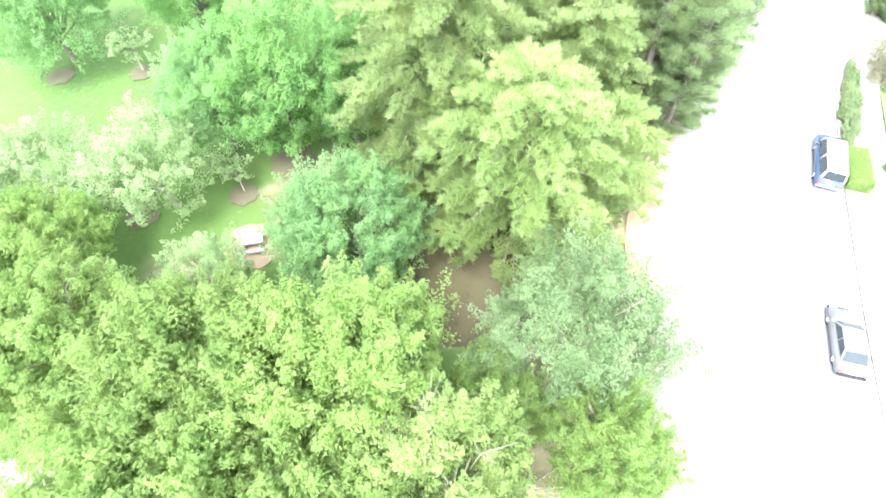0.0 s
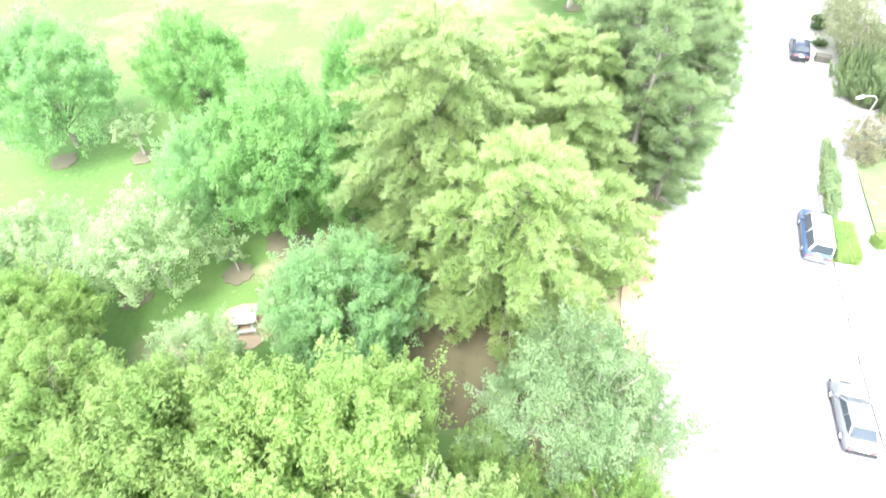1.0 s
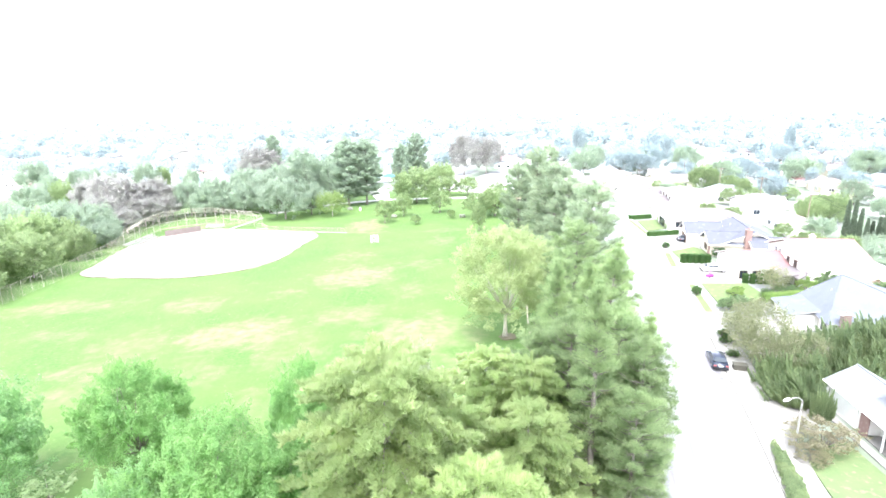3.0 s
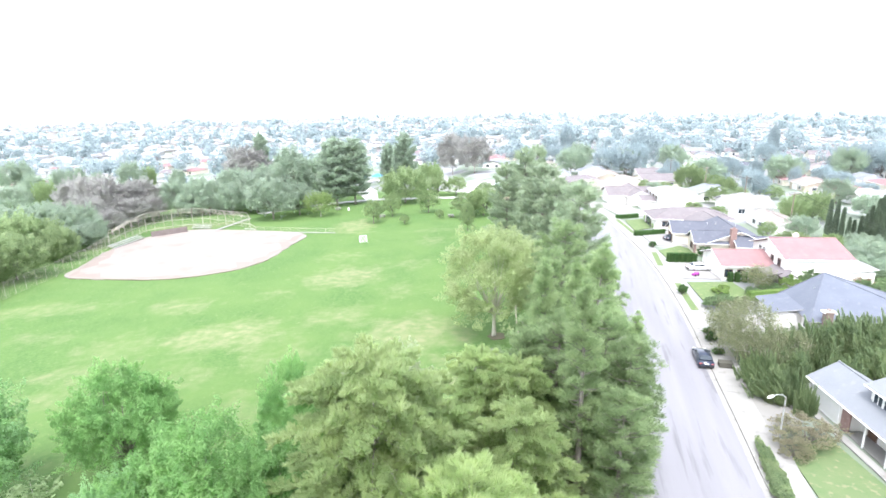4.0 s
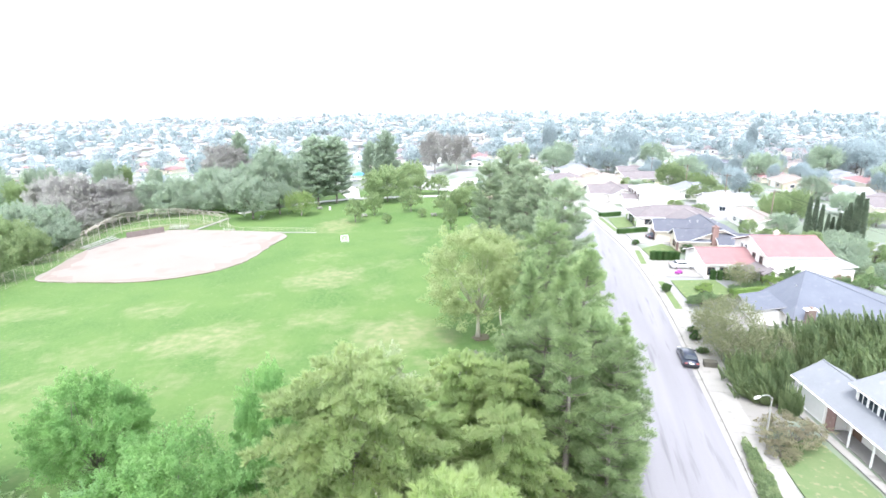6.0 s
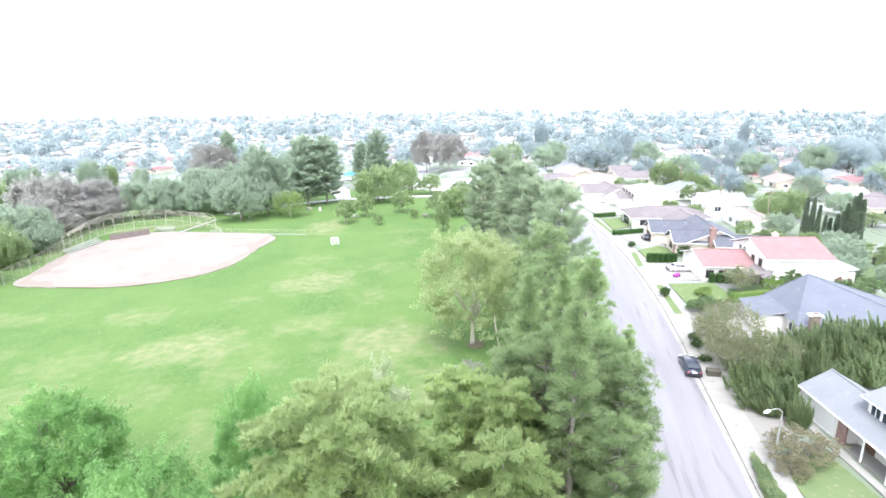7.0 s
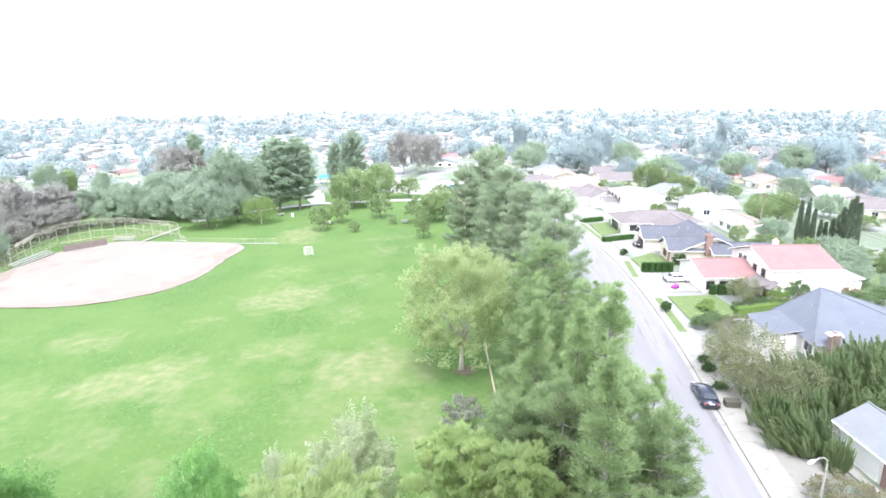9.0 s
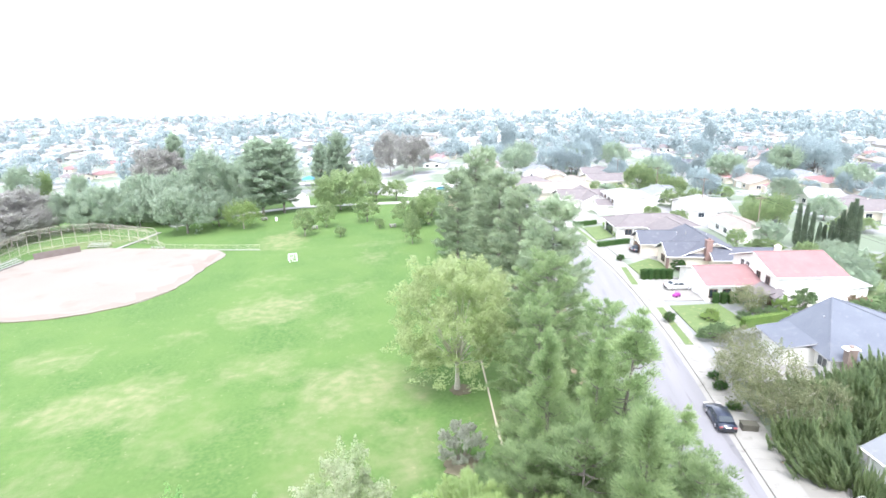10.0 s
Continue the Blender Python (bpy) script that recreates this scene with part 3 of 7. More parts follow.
# stains on the asphalt
STAIN = surface("oily_asphalt", (0.125, 0.12, 0.13), (0.18, 0.175, 0.185), 0.8, 6.0, 0.8, (0.1, 0.095, 0.1))
slab("oil_stain", rounded([(38.3, 58.9), (37.9, 58.9), (37.0, 56.0), (36.5, 53.6), (36.9, 53.5), (37.6, 56.0)], 4, 0.06), STAIN, "dark oily streak on the asphalt", "stain", 0.006, 0.003, 1.5)
slab("oil_stain", rounded([(21.9, 37.6), (21.4, 37.6), (20.0, 33.0), (18.9, 28.2), (19.2, 28.1), (20.7, 33.0)], 4, 0.1), STAIN, "dark damp streak along the gutter", "stain", 0.016, 0.003, 1.5)
for x, y, r in ((42.0, 57.0, 0.35), (41.6, 55.4, 0.4), (40.2, 53.8, 0.25)):
    slab("dirt_spot", rounded([(x - r, y), (x, y + 0.6 * r), (x + r, y), (x, y - 0.7 * r)], 4, 0.05), SOIL, "small heap of dead leaves on the concrete", "stain", 0.17, 0.02, 1.0)


# ---- trees and plants ----
def leaves(rng, cen, nrm, length, width, spread=0.7):
    """Pointed leaves as four-sided blades at the given places."""
    n = len(cen)
    nrm = nrm + rng.normal(0, spread, (n, 3))
    nrm /= np.linalg.norm(nrm, axis=1, keepdims=True) + 1e-9
    a = np.cross(nrm, rng.normal(0, 1, (n, 3)))
    a /= np.linalg.norm(a, axis=1, keepdims=True) + 1e-9
    b = np.cross(nrm, a)
    s = rng.uniform(0.65, 1.3, (n, 1))
    a, b = a * s * length / 2, b * s * width / 2
    bend = nrm * (length * 0.12)
    v = np.stack([cen - a - bend, cen - b, cen + a - bend, cen + b], 1).reshape(-1, 3)
    return v


def quads(v):
    return np.arange(len(v)).reshape(-1, 4).tolist()


def ball(rng, n):
    d = rng.normal(0, 1, (n, 3))
    return d / np.linalg.norm(d, axis=1, keepdims=True)


def lobed(rng, centre, rx, rz, lobes, sub, count, lower=-0.8, shoot=1.0):
    """Leaf places over a crown made of lobes, each a bundle of leafy shoots that point out and up."""
    cen, nrm, knots = [], [], []
    gold = math.pi * (3 - math.sqrt(5))
    t = (np.arange(lobes) + 0.5) / lobes
    zz = 1 - (1 - lower) * t
    ph = gold * np.arange(lobes) + rng.uniform(0, 6.28)
    rr = np.sqrt(np.clip(1 - zz * zz, 0.02, 1))
    d = np.stack([rr * np.cos(ph), rr * np.sin(ph), zz], 1) + rng.normal(0, 0.16, (lobes, 3))
    d /= np.linalg.norm(d, axis=1, keepdims=True)
    inside = ball(rng, 7)
    inside[:, 2] = np.abs(inside[:, 2])
    d = np.concatenate([d, inside])
    per = max(1, count // (len(d) * sub))
    for i, q in enumerate(d):
        reach = rng.uniform(0.6, 0.84) if i < lobes else rng.uniform(0.25, 0.5)
        c = centre + q * (rx * reach, rx * reach, rz * reach)
        lr = rx * rng.uniform(0.24, 0.36)
        knots.append(c)
        w = ball(rng, sub) + q * 0.7 + (0, 0, 0.35)
        w /= np.linalg.norm(w, axis=1, keepdims=True)
        foot = c + w * lr * rng.uniform(0.15, 0.55, (sub, 1)) + rng.normal(0, 0.16 * lr, (sub, 3))
        tall = lr * rng.uniform(0.65, 1.35, (sub, 1, 1)) * shoot
        up = w * 0.75 + (0, 0, 0.45)
        up /= np.linalg.norm(up, axis=1, keepdims=True)
        s = rng.uniform(0, 1, (sub, per, 1)) ** 0.85
        k = ball(rng, sub * per).reshape(sub, per, 3)
        girth = lr * 0.4 * (1.08 - s ** 1.6 * 0.8)
        cen.append((foot[:, None, :] + up[:, None, :] * tall * s + k * girth * rng.uniform(0.45, 1.1, (sub, per, 1))).reshape(-1, 3))
        nrm.append((k * 0.5 + up[:, None, :] * 0.45 + (0, 0, 0.45)).reshape(-1, 3))
    return np.concatenate(cen), np.concatenate(nrm), knots


def broadleaf(name, label, seed, height, radius, mat, bark, count, leaf=0.34, clear=0.3, lobes=26, sub=9, lean=(0, 0), group="park trees", bare=0):
    rng = np.random.default_rng(seed)
    root = thing(name, Matrix(), label, "tree", group)
    rz = height * (1 - clear) / 2
    centre = np.array((lean[0], lean[1], height - rz))
    cen, nrm, knots = lobed(rng, centre, radius, rz, lobes, sub, count)
    v = leaves(rng, cen, nrm, leaf, leaf * 0.5)
    tr = Shape()
    r0 = 0.022 * height if height < 15 else 0.016 * height
    fork = Vector(centre) + Vector((0, 0, -rz * 0.7))
    tr.tube([(0, 0, -0.4), (0.02, 0, height * 0.06), tuple(Vector((0, 0, 0)).lerp(fork, 0.55)), tuple(fork), tuple(centre)], [r0 * 1.5, r0 * 1.05, r0 * 0.9, r0 * 0.75, r0 * 0.3], 8)
    for k in knots[::2]:
        m = fork.lerp(Vector(k), 0.5) + Vector(rng.normal(0, 0.12 * radius, 3)) * 0.6
        tr.tube([tuple(fork), tuple(m), tuple(k)], [r0 * 0.34, r0 * 0.2, r0 * 0.06], 5)
    for i in range(bare):
        d = ball(rng, 1)[0]
        d[2] = abs(d[2])
        p = Vector(centre) + Vector(d * (radius, radius, rz)) * 0.55
        q = Vector(centre) + Vector(d * (radius, radius, rz)) * 1.02
        mid = p.lerp(q, 0.5) + Vector(rng.normal(0, 0.25, 3))
        tr.tube([tuple(p), tuple(mid), tuple(q)], [0.03, 0.022, 0.01], 4)
        for j in range(3):
            w = q + Vector(rng.normal(0, 0.5, 3))
            tr.tube([tuple(mid), tuple(w)], [0.016, 0.007], 4)
    tr.link("trunk", bark, root, "", True)
    link("crown", v.tolist(), quads(v), mat, root)
    return root


def blades(rng, base, axis, length, width, per, cone):
    """Tufts of needles: per blades at each base, fanned about its axis."""
    n = len(base)
    base, axis = np.repeat(base, per, 0), np.repeat(axis, per, 0)
    d = axis + rng.normal(0, cone, (n * per, 3))
    d /= np.linalg.norm(d, axis=1, keepdims=True)
    side = np.cross(d, rng.normal(0, 1, (n * per, 3)))
    side /= np.linalg.norm(side, axis=1, keepdims=True) + 1e-9
    L = length * rng.uniform(0.6, 1.15, (n * per, 1))
    side = side * width / 2
    return np.stack([base - side * 0.4, base + d * L * 0.55 - side, base + d * L, base + d * L * 0.55 + side], 1).reshape(-1, 3)


def triangles(v):
    return np.arange(len(v)).reshape(-1, 3).tolist()


def puffs(rng, cen, axis, rad, per, length, width):
    """Rounded needle clumps: per fine blades radiating from each centre, leaning along its axis."""
    m = len(cen)
    k = ball(rng, m * per).reshape(m, per, 3)
    k[:, :, 2] = np.where(k[:, :, 2] < -0.25, -k[:, :, 2] * 0.6, k[:, :, 2])
    o = cen[:, None, :] + k * rad[:, None, None] * rng.uniform(0.1, 0.85, (m, per, 1)) * (1, 1, 0.95)
    d = k * 0.75 + axis[:, None, :] * 0.75 + rng.normal(0, 0.22, (m, per, 3))
    d /= np.linalg.norm(d, axis=2, keepdims=True)
    L = length * rng.uniform(0.65, 1.2, (m, per, 1))
    side = np.cross(d, rng.normal(0, 1, (m, per, 3)))
    side /= np.linalg.norm(side, axis=2, keepdims=True) + 1e-9
    side = side * width / 2
    return np.stack([o - side, o + d * L, o + side], 2).reshape(-1, 3)


def crown_conifer(name, label, seed, height, radius, mat, bark, dens, per, length, width, reach, profile, tiers, rise=0.2, clear=0.06, inner=0.25, fan=0.16, group="park pines", limb=1.0, twigs=False):
    """A conifer of whorled limbs, each limb bearing rounded needle clumps that crowd to its tip."""
    rng = np.random.default_rng(seed)
    root = thing(name, Matrix(), label, "tree", group)
    tr = Shape()
    r0 = 0.015 * height
    bend = rng.normal(0, 0.015 * height, 2)

    def stem(h):
        return np.array((bend[0] * h * h, bend[1] * h * h, h * height))

    tr.tube([tuple(stem(h) - (0, 0, 0.4 if h == 0 else 0)) for h in (0, 0.05, 0.3, 0.6, 0.85, 0.97)], [r0 * 1.5, r0 * 1.1, r0 * 0.85, r0 * 0.5, r0 * 0.2, 0.02], 8)

    def outline(h):
        if profile == "dome":
            return math.sqrt(max(0.03, 1 - (max(0.0, h - 0.35) / 0.66) ** 2.4)) if h > 0.35 else 0.72 + 0.8 * h
        if profile == "cone":
            return max(0.06, 1.04 - h) ** 0.6 * min(1, 0.6 + h * 4)
        return max(0.06, 1.03 - h) ** 0.4 * min(1, 0.7 + h * 3)

    cen, axis, rad = [], [], []
    turn = rng.uniform(0, 6.28)
    for j in range(tiers):
        for i in range(6 + (j + 1) % 2 + (2 if profile == "dome" else 0)):
            h = clear + (0.97 - clear) * (j + 0.5 + rng.uniform(-0.9, 0.9)) / tiers
            h = min(0.97, max(clear, h))
            turn += 2.39996 + rng.normal(0, 0.12)
            o = np.array((math.cos(turn), math.sin(turn), 0.0))
            q = np.array((-o[1], o[0], 0.0))
            L = max(0.3, radius * outline(h) * rng.uniform(0.8, 1.08) - reach * 0.5)
            foot = stem(h * 0.97)
            up = L * rise * (0.4 + h) + rng.normal(0, 0.15)
            limb_at = lambda s: foot + o * L * s + np.array((0, 0, 1.0)) * (up * s * s - 0.04 * L * math.sin(3.14 * s))
            tr.tube([tuple(limb_at(s)) for s in (0, 0.35, 0.7, 1.0)], [0.055 * limb, 0.045 * limb, 0.03 * limb, 0.01], 4)
            n = max(2, int(round(L * dens)))
            for m in range(n):
                s = min(1.0, inner + (1 - inner) * ((m + rng.uniform(0.3, 1.0)) / n) ** 0.8)
                side = rng.normal(0, fan) * L * (1.25 - s)
                c = limb_at(s) + q * side + (0, 0, rng.uniform(-0.05, 0.4) * reach)
                cen.append(c)
                axis.append(o * (0.25 + 0.5 * s) + q * np.sign(side) * 0.15 + (0, 0, 0.7))
                rad.append(reach * rng.uniform(0.7, 1.15))
                if twigs and abs(side) > 0.25:
                    tr.tube([tuple(limb_at(max(0.05, s - 0.18))), tuple(c + axis[-1] * reach * 0.5)], [0.03, 0.008], 3)
    for h in np.linspace(0.86, 1.0, 6):
        cen.append(stem(h) + rng.normal(0, 0.12 * reach, 3))
        axis.append(np.array((0, 0, 1.0)))
        rad.append(reach * (0.9 - 2.6 * (h - 0.86)))
    v = puffs(rng, np.array(cen), np.array(axis), np.array(rad), per, length, width)
    tr.link("trunk", bark, root, "", True)
    link("crown", v.tolist(), triangles(v), mat, root)
    return root


def feathered(name, label, seed, height, radius, mat, bark, tiers, around, profile, gap=0.34, per=84, length=0.46, width=0.08, droop=0.16, clear=0.1, group="park cedars"):
    """A cedar: level limbs that arch down at the tip, each a feather of branchlets thick with short needles."""
    rng = np.random.default_rng(seed)
    root = thing(name, Matrix(), label, "tree", group)
    tr = Shape()
    r0 = 0.014 * height
    bend = rng.normal(0, 0.02 * height, 2)

    def stem(h):
        return np.array((bend[0] * h * h, bend[1] * h * h, h * height))

    tr.tube([tuple(stem(h) - (0, 0, 0.4 if h == 0 else 0)) for h in (0, 0.05, 0.3, 0.6, 0.85, 0.99)], [r0 * 1.5, r0 * 1.1, r0 * 0.85, r0 * 0.5, r0 * 0.2, 0.02], 8)
    feet, ways, spans = [], [], []
    turn = rng.uniform(0, 6.28)
    for j in range(tiers):
        for i in range(around):
            h = clear + (0.985 - clear) * min(1.0, max(0.0, (j + 0.5 + rng.uniform(-0.55, 0.55)) / tiers)) ** 0.85
            turn += 2.39996 + rng.normal(0, 0.15)
            out = (max(0.04, 1.0 - h) ** 0.55 if profile == "cone" else math.sqrt(max(0.02, 1 - (max(0.0, h - 0.3) / 0.72) ** 2.2))) * min(1.0, 0.62 + h * 2.2)
            L = max(0.5, radius * out * rng.uniform(0.72, 1.1))
            o = np.array((math.cos(turn), math.sin(turn), 0.0))
            q = np.array((-o[1], o[0], 0.0))
            foot = stem(h * 0.98)
            rise = L * (0.1 + 0.28 * h * h)
            limb = lambda s: foot + o * L * s + np.array((0, 0, 1.0)) * (rise * s - droop * L * s * s * s * 1.5)
            if L > 1.2 and h < 0.8:
                tr.tube([tuple(limb(s)) for s in (0, 0.3, 0.6, 0.85)], [0.05 + 0.006 * L, 0.05, 0.03, 0.012], 4)
            n = max(3, int(L * 0.88 / gap))
            for m in range(n):
                s = 0.14 + 0.86 * (m + rng.uniform(0, 0.9)) / n
                for sd in (-1, 1):
                    if rng.random() < 0.1:
                        continue
                    feet.append(limb(s))
                    w = o * rng.uniform(0.55, 0.95) + q * sd * rng.uniform(0.55, 1.0) + (0, 0, rng.uniform(-0.12, 0.42))
                    ways.append(w / np.linalg.norm(w))
                    spans.append((0.35 + 0.27 * L * (1 - s) * min(1, 3 * s)) * rng.uniform(0.7, 1.25))
                    if L > 2 and rng.random() < 0.3:
                        tr.tube([tuple(limb(s)), tuple(limb(s) + ways[-1] * spans[-1] * 0.8 - (0, 0, 0.06))], [0.022, 0.007], 3)
            feet.append(limb(0.88))
            ways.append(o * 0.92 + (0, 0, 0.3))
            spans.append(0.14 * L + 0.3)
    for h in np.linspace(0.9, 1.0, 5):
        feet.append(stem(h))
        ways.append(np.array((0, 0, 1.0)))
        spans.append(0.6)
    feet, ways, spans = np.array(feet), np.array(ways), np.array(spans)
    m = len(feet)
    s = rng.uniform(0, 1, (m, per, 1)) ** 0.75
    at_ = feet[:, None, :] + ways[:, None, :] * spans[:, None, None] * s - np.array((0, 0, 1.0)) * (0.16 * spans[:, None, None] * s * s)
    d = ways[:, None, :] * 0.6 + rng.normal(0, 0.5, (m, per, 3)) + (0, 0, 0.85)
    d /= np.linalg.norm(d, axis=2, keepdims=True)
    ln = length * rng.uniform(0.6, 1.25, (m, per, 1))
    side = np.cross(d, rng.normal(0, 1, (m, per, 3)))
    side /= np.linalg.norm(side, axis=2, keepdims=True) + 1e-9
    side = side * width / 2
    v = np.stack([at_ - side, at_ + d * ln, at_ + side], 2).reshape(-1, 3)
    tr.link("trunk", bark, root, "", True)
    link("crown", v.tolist(), triangles(v), mat, root)
    return root


def shrub(name, label, seed, w, d, h, mat, count, leaf=0.16, category="shrub", group="", boxy=False, lumps=14):
    """A clipped hedge or a loose shrub: leaf shell over a twiggy core."""
    rng = np.random.default_rng(seed)
    root = thing(name, Matrix(), label, category, group)
    if boxy:
        p = rng.uniform(-1, 1, (count, 3))
        k = rng.integers(0, 3, count)
        sgn = np.where(rng.random(count) < 0.5, -1.0, 1.0)
        p[np.arange(count), k] = sgn
        p[:, 2] = np.abs(p[:, 2]) * 2 - 1
        nrm = np.zeros((count, 3))
        nrm[np.arange(count), k] = sgn
        cen = p * (w / 2, d / 2, h / 2) + (0, 0, h / 2)
        cen += rng.normal(0, 0.06, cen.shape)
        core = Shape().box(-w / 2 + 0.07, w / 2 - 0.07, -d / 2 + 0.07, d / 2 - 0.07, -0.1, h - 0.07, None, 0.03)
    else:
        cen, nrm, knots = lobed(rng, np.array((0, 0, h * 0.5)), 1.0, 1.0, lumps, 5, count, -0.6)
        cen = (cen - (0, 0, h * 0.5)) * (w / 2, d / 2, h / 2) + (0, 0, h * 0.5)
        cen[:, 2] = np.maximum(cen[:, 2], 0.03)
        core = Shape()
        for k in knots:
            core.tube([(0, 0, -0.1), tuple((np.array(k) - (0, 0, h * 0.5)) * (w / 2, d / 2, h / 2) * 0.8 + (0, 0, h * 0.5))], [0.05, 0.012], 4)
    v = leaves(rng, cen, nrm, leaf, leaf * 0.6, 0.6)
    core.link("core", mat if boxy else BARK, root)
    link("foliage", v.tolist(), quads(v), mat, root)
    return root


def spiky(name, label, seed, height, radius, mat, spires, count, length, width, category="tree", group="", spread=1.0):
    """Upright spires of scale foliage: junipers and cypresses."""
    rng = np.random.default_rng(seed)
    root = thing(name, Matrix(), label, category, group)
    base, axis = [], []
    tr = Shape()
    for i in range(spires):
        r = radius * math.sqrt(rng.random()) if spires > 1 else 0
        w = rng.uniform(0, 2 * math.pi)
        hx = height * (rng.uniform(0.55, 1.0) * (1 - 0.35 * (r / radius) ** 2) if spires > 1 else 1)
        o = np.array((r * math.cos(w), r * math.sin(w), 0.0))
        lean = np.array((math.cos(w), math.sin(w), 0)) * spread * 0.35 * (r / max(radius, 0.1)) + rng.normal(0, 0.05, 3) * (spires > 1)
        tip = o + (lean * hx) + (0, 0, hx)
        tr.tube([tuple(o * 0.3 + (0, 0, -0.2)), tuple(o * 0.7 + lean * hx * 0.4 + (0, 0, hx * 0.4)), tuple(tip)], [0.09, 0.06, 0.01], 5)
        n = count // spires
        s = rng.uniform(0.04, 1, n) ** 0.9
        rr = (radius * 0.42 if spires > 1 else radius) * np.minimum(1, 3.5 * s + 0.3) * (1 - s) ** 0.55 + 0.03
        ph = rng.uniform(0, 2 * math.pi, n)
        out = np.stack([np.cos(ph), np.sin(ph), np.zeros(n)], 1)
        base.append(o + np.outer(s, tip - o) + out * (rr * rng.uniform(0.6, 1.0, n))[:, None])
        axis.append(out * 0.55 + lean + (0, 0, 1.0))
    v = blades(rng, np.concatenate(base), np.concatenate(axis), length, width, 3, 0.3)
    tr.link("trunk", BARK, root, "", True)
    link("crown", v.tolist(), quads(v), mat, root)
    return root


def juniper_bush(name, label, seed, w, h, mat, count, per, group):
    """A mound of pointed foliage plumes that all lean one way."""
    rng = np.random.default_rng(seed)
    root = thing(name, Matrix(), label, "juniper", group)
    i = np.arange(count) + 0.5
    z = 1 - i / count
    ph = i * 2.39996 + seed
    d = np.stack([np.sqrt(1 - z * z) * np.cos(ph), np.sqrt(1 - z * z) * np.sin(ph), z], 1) + rng.normal(0, 0.07, (count, 3))
    d[:, 2] = np.abs(d[:, 2])
    base = d * (w / 2, w / 2, h * 0.5) * rng.uniform(0.5, 0.95, (count, 1)) * (1 + 0.22 * np.sin(d[:, :1] * 7 + seed))
    axis = d * (0.32, 0.32, 0.1) + (-0.55, 0.0, 1.0) + rng.normal(0, 0.1, (count, 3))
    axis /= np.linalg.norm(axis, axis=1, keepdims=True)
    reach = h * 0.5 * rng.uniform(0.55, 1.25, count)
    t = rng.uniform(0, 1, (count, per, 1)) ** 1.2
    k = ball(rng, count * per).reshape(count, per, 3)
    o = base[:, None, :] + axis[:, None, :] * reach[:, None, None] * t + k * 0.38 * (1.01 - t) ** 0.9 * rng.uniform(0.5, 1.0, (count, per, 1)) * (1, 1, 0.7)
    d = axis[:, None, :] * 0.85 + k * 0.4
    d /= np.linalg.norm(d, axis=2, keepdims=True)
    side = np.cross(d, rng.normal(0, 1, (count, per, 3)))
    side /= np.linalg.norm(side, axis=2, keepdims=True) + 1e-9
    v = np.stack([o - side * 0.045, o + d * 0.28 * rng.uniform(0.6, 1.2, (count, per, 1)), o + side * 0.045], 2).reshape(-1, 3)
    tr = Shape()
    for k in range(14):
        tr.tube([(0, 0, -0.2), tuple(base[k] * 0.6), tuple(base[k])], [0.08, 0.05, 0.015], 5)
    tr.link("trunk", BARK, root, "", True)
    link("crown", v.tolist(), triangles(v), mat, root)
    return root


def plant(ob, x, y, up=0.0, turn=0.0, sx=1.0, sz=1.0):
    ob.matrix_basis = at(x, y, up, turn) @ Matrix.Diagonal((sx, sx, sz, 1))
    return ob


def again(ob, x, y, turn=0.0, sx=1.0, sz=1.0, label="", up=0.0):
    c = copy_thing(ob, at(x, y, up, turn) @ Matrix.Diagonal((sx / ob.scale[0], sx / ob.scale[0], sz / ob.scale[2], 1)))
    if label:
        c["label"] = label
    return c


# bright green ashes under the camera's start
ash = plant(broadleaf("ash_tree", "large bright green ash with a dense lumpy crown", 1, 12.5, 6.0, LEAF_GREEN, BARK, 72000, 0.23, 0.2, lobes=40, sub=14), -5.2, 10.6)
again(ash, -12.6, 10.6, 120, 0.98, 0.97)
ash2 = plant(broadleaf("ash_tree", "large bright green ash with yellowish new growth", 2, 12.5, 5.8, LEAF_GREEN, BARK, 72000, 0.23, 0.2, lobes=38, sub=14, bare=10), -12.6, 4.8)
again(ash2, -20.2, 12.4, 75, 0.95, 0.9)
again(ash, -26.0, 15.6, 200, 0.9, 0.86)
again(ash2, -5.4, 3.8, 250, 0.92, 0.88)
plant(broadleaf("ash_tree", "light yellow-green tree with bare twigs showing", 3, 12.4, 4.6, LEAF_LIME, GREY_BARK, 44000, 0.2, 0.25, lobes=32, sub=13, bare=26), 0.4, 6.0)
olive = plant(broadleaf("olive_tree", "grey-green airy tree beside the pavement", 4, 9.8, 5.2, LEAF_OLIVE, GREY_BARK, 50000, 0.18, 0.14, lobes=38, sub=13, bare=8), 7.0, 14.0)
again(ash2, 7.9, 8.2, 30, 0.5, 0.68, "small bright green ash beside the pavement")
again(ash, 2.6, 10.4, 300, 0.5, 0.66, "low green ash in the shade of the larger ones")
rounded_tree = plant(broadleaf("round_tree", "dense round mint-green tree", 5, 10.2, 4.8, LEAF_BLUE, BARK, 56000, 0.2, 0.06, lobes=44, sub=12), -6.2, 22.4)
sycamore_young = plant(broadleaf("young_sycamore", "pale light-leaved young sycamore with gaps", 6, 8.4, 4.6, LEAF_CREAM, PALE_BARK, 17000, 0.25, 0.12, lobes=30, sub=9), -22.2, 28.3)
again(sycamore_young, -15.3, 19.0, 100, 0.6, 0.86)
again(sycamore_young, -10.0, 22.6, 190, 0.52, 0.86)
again(sycamore_young, -30.6, 28.0, 220, 1.0, 0.86)
again(ash2, -27.5, 20.8, 310, 0.72, 0.66)
again(olive, -32.5, 21.5, 160, 0.9, 0.85)
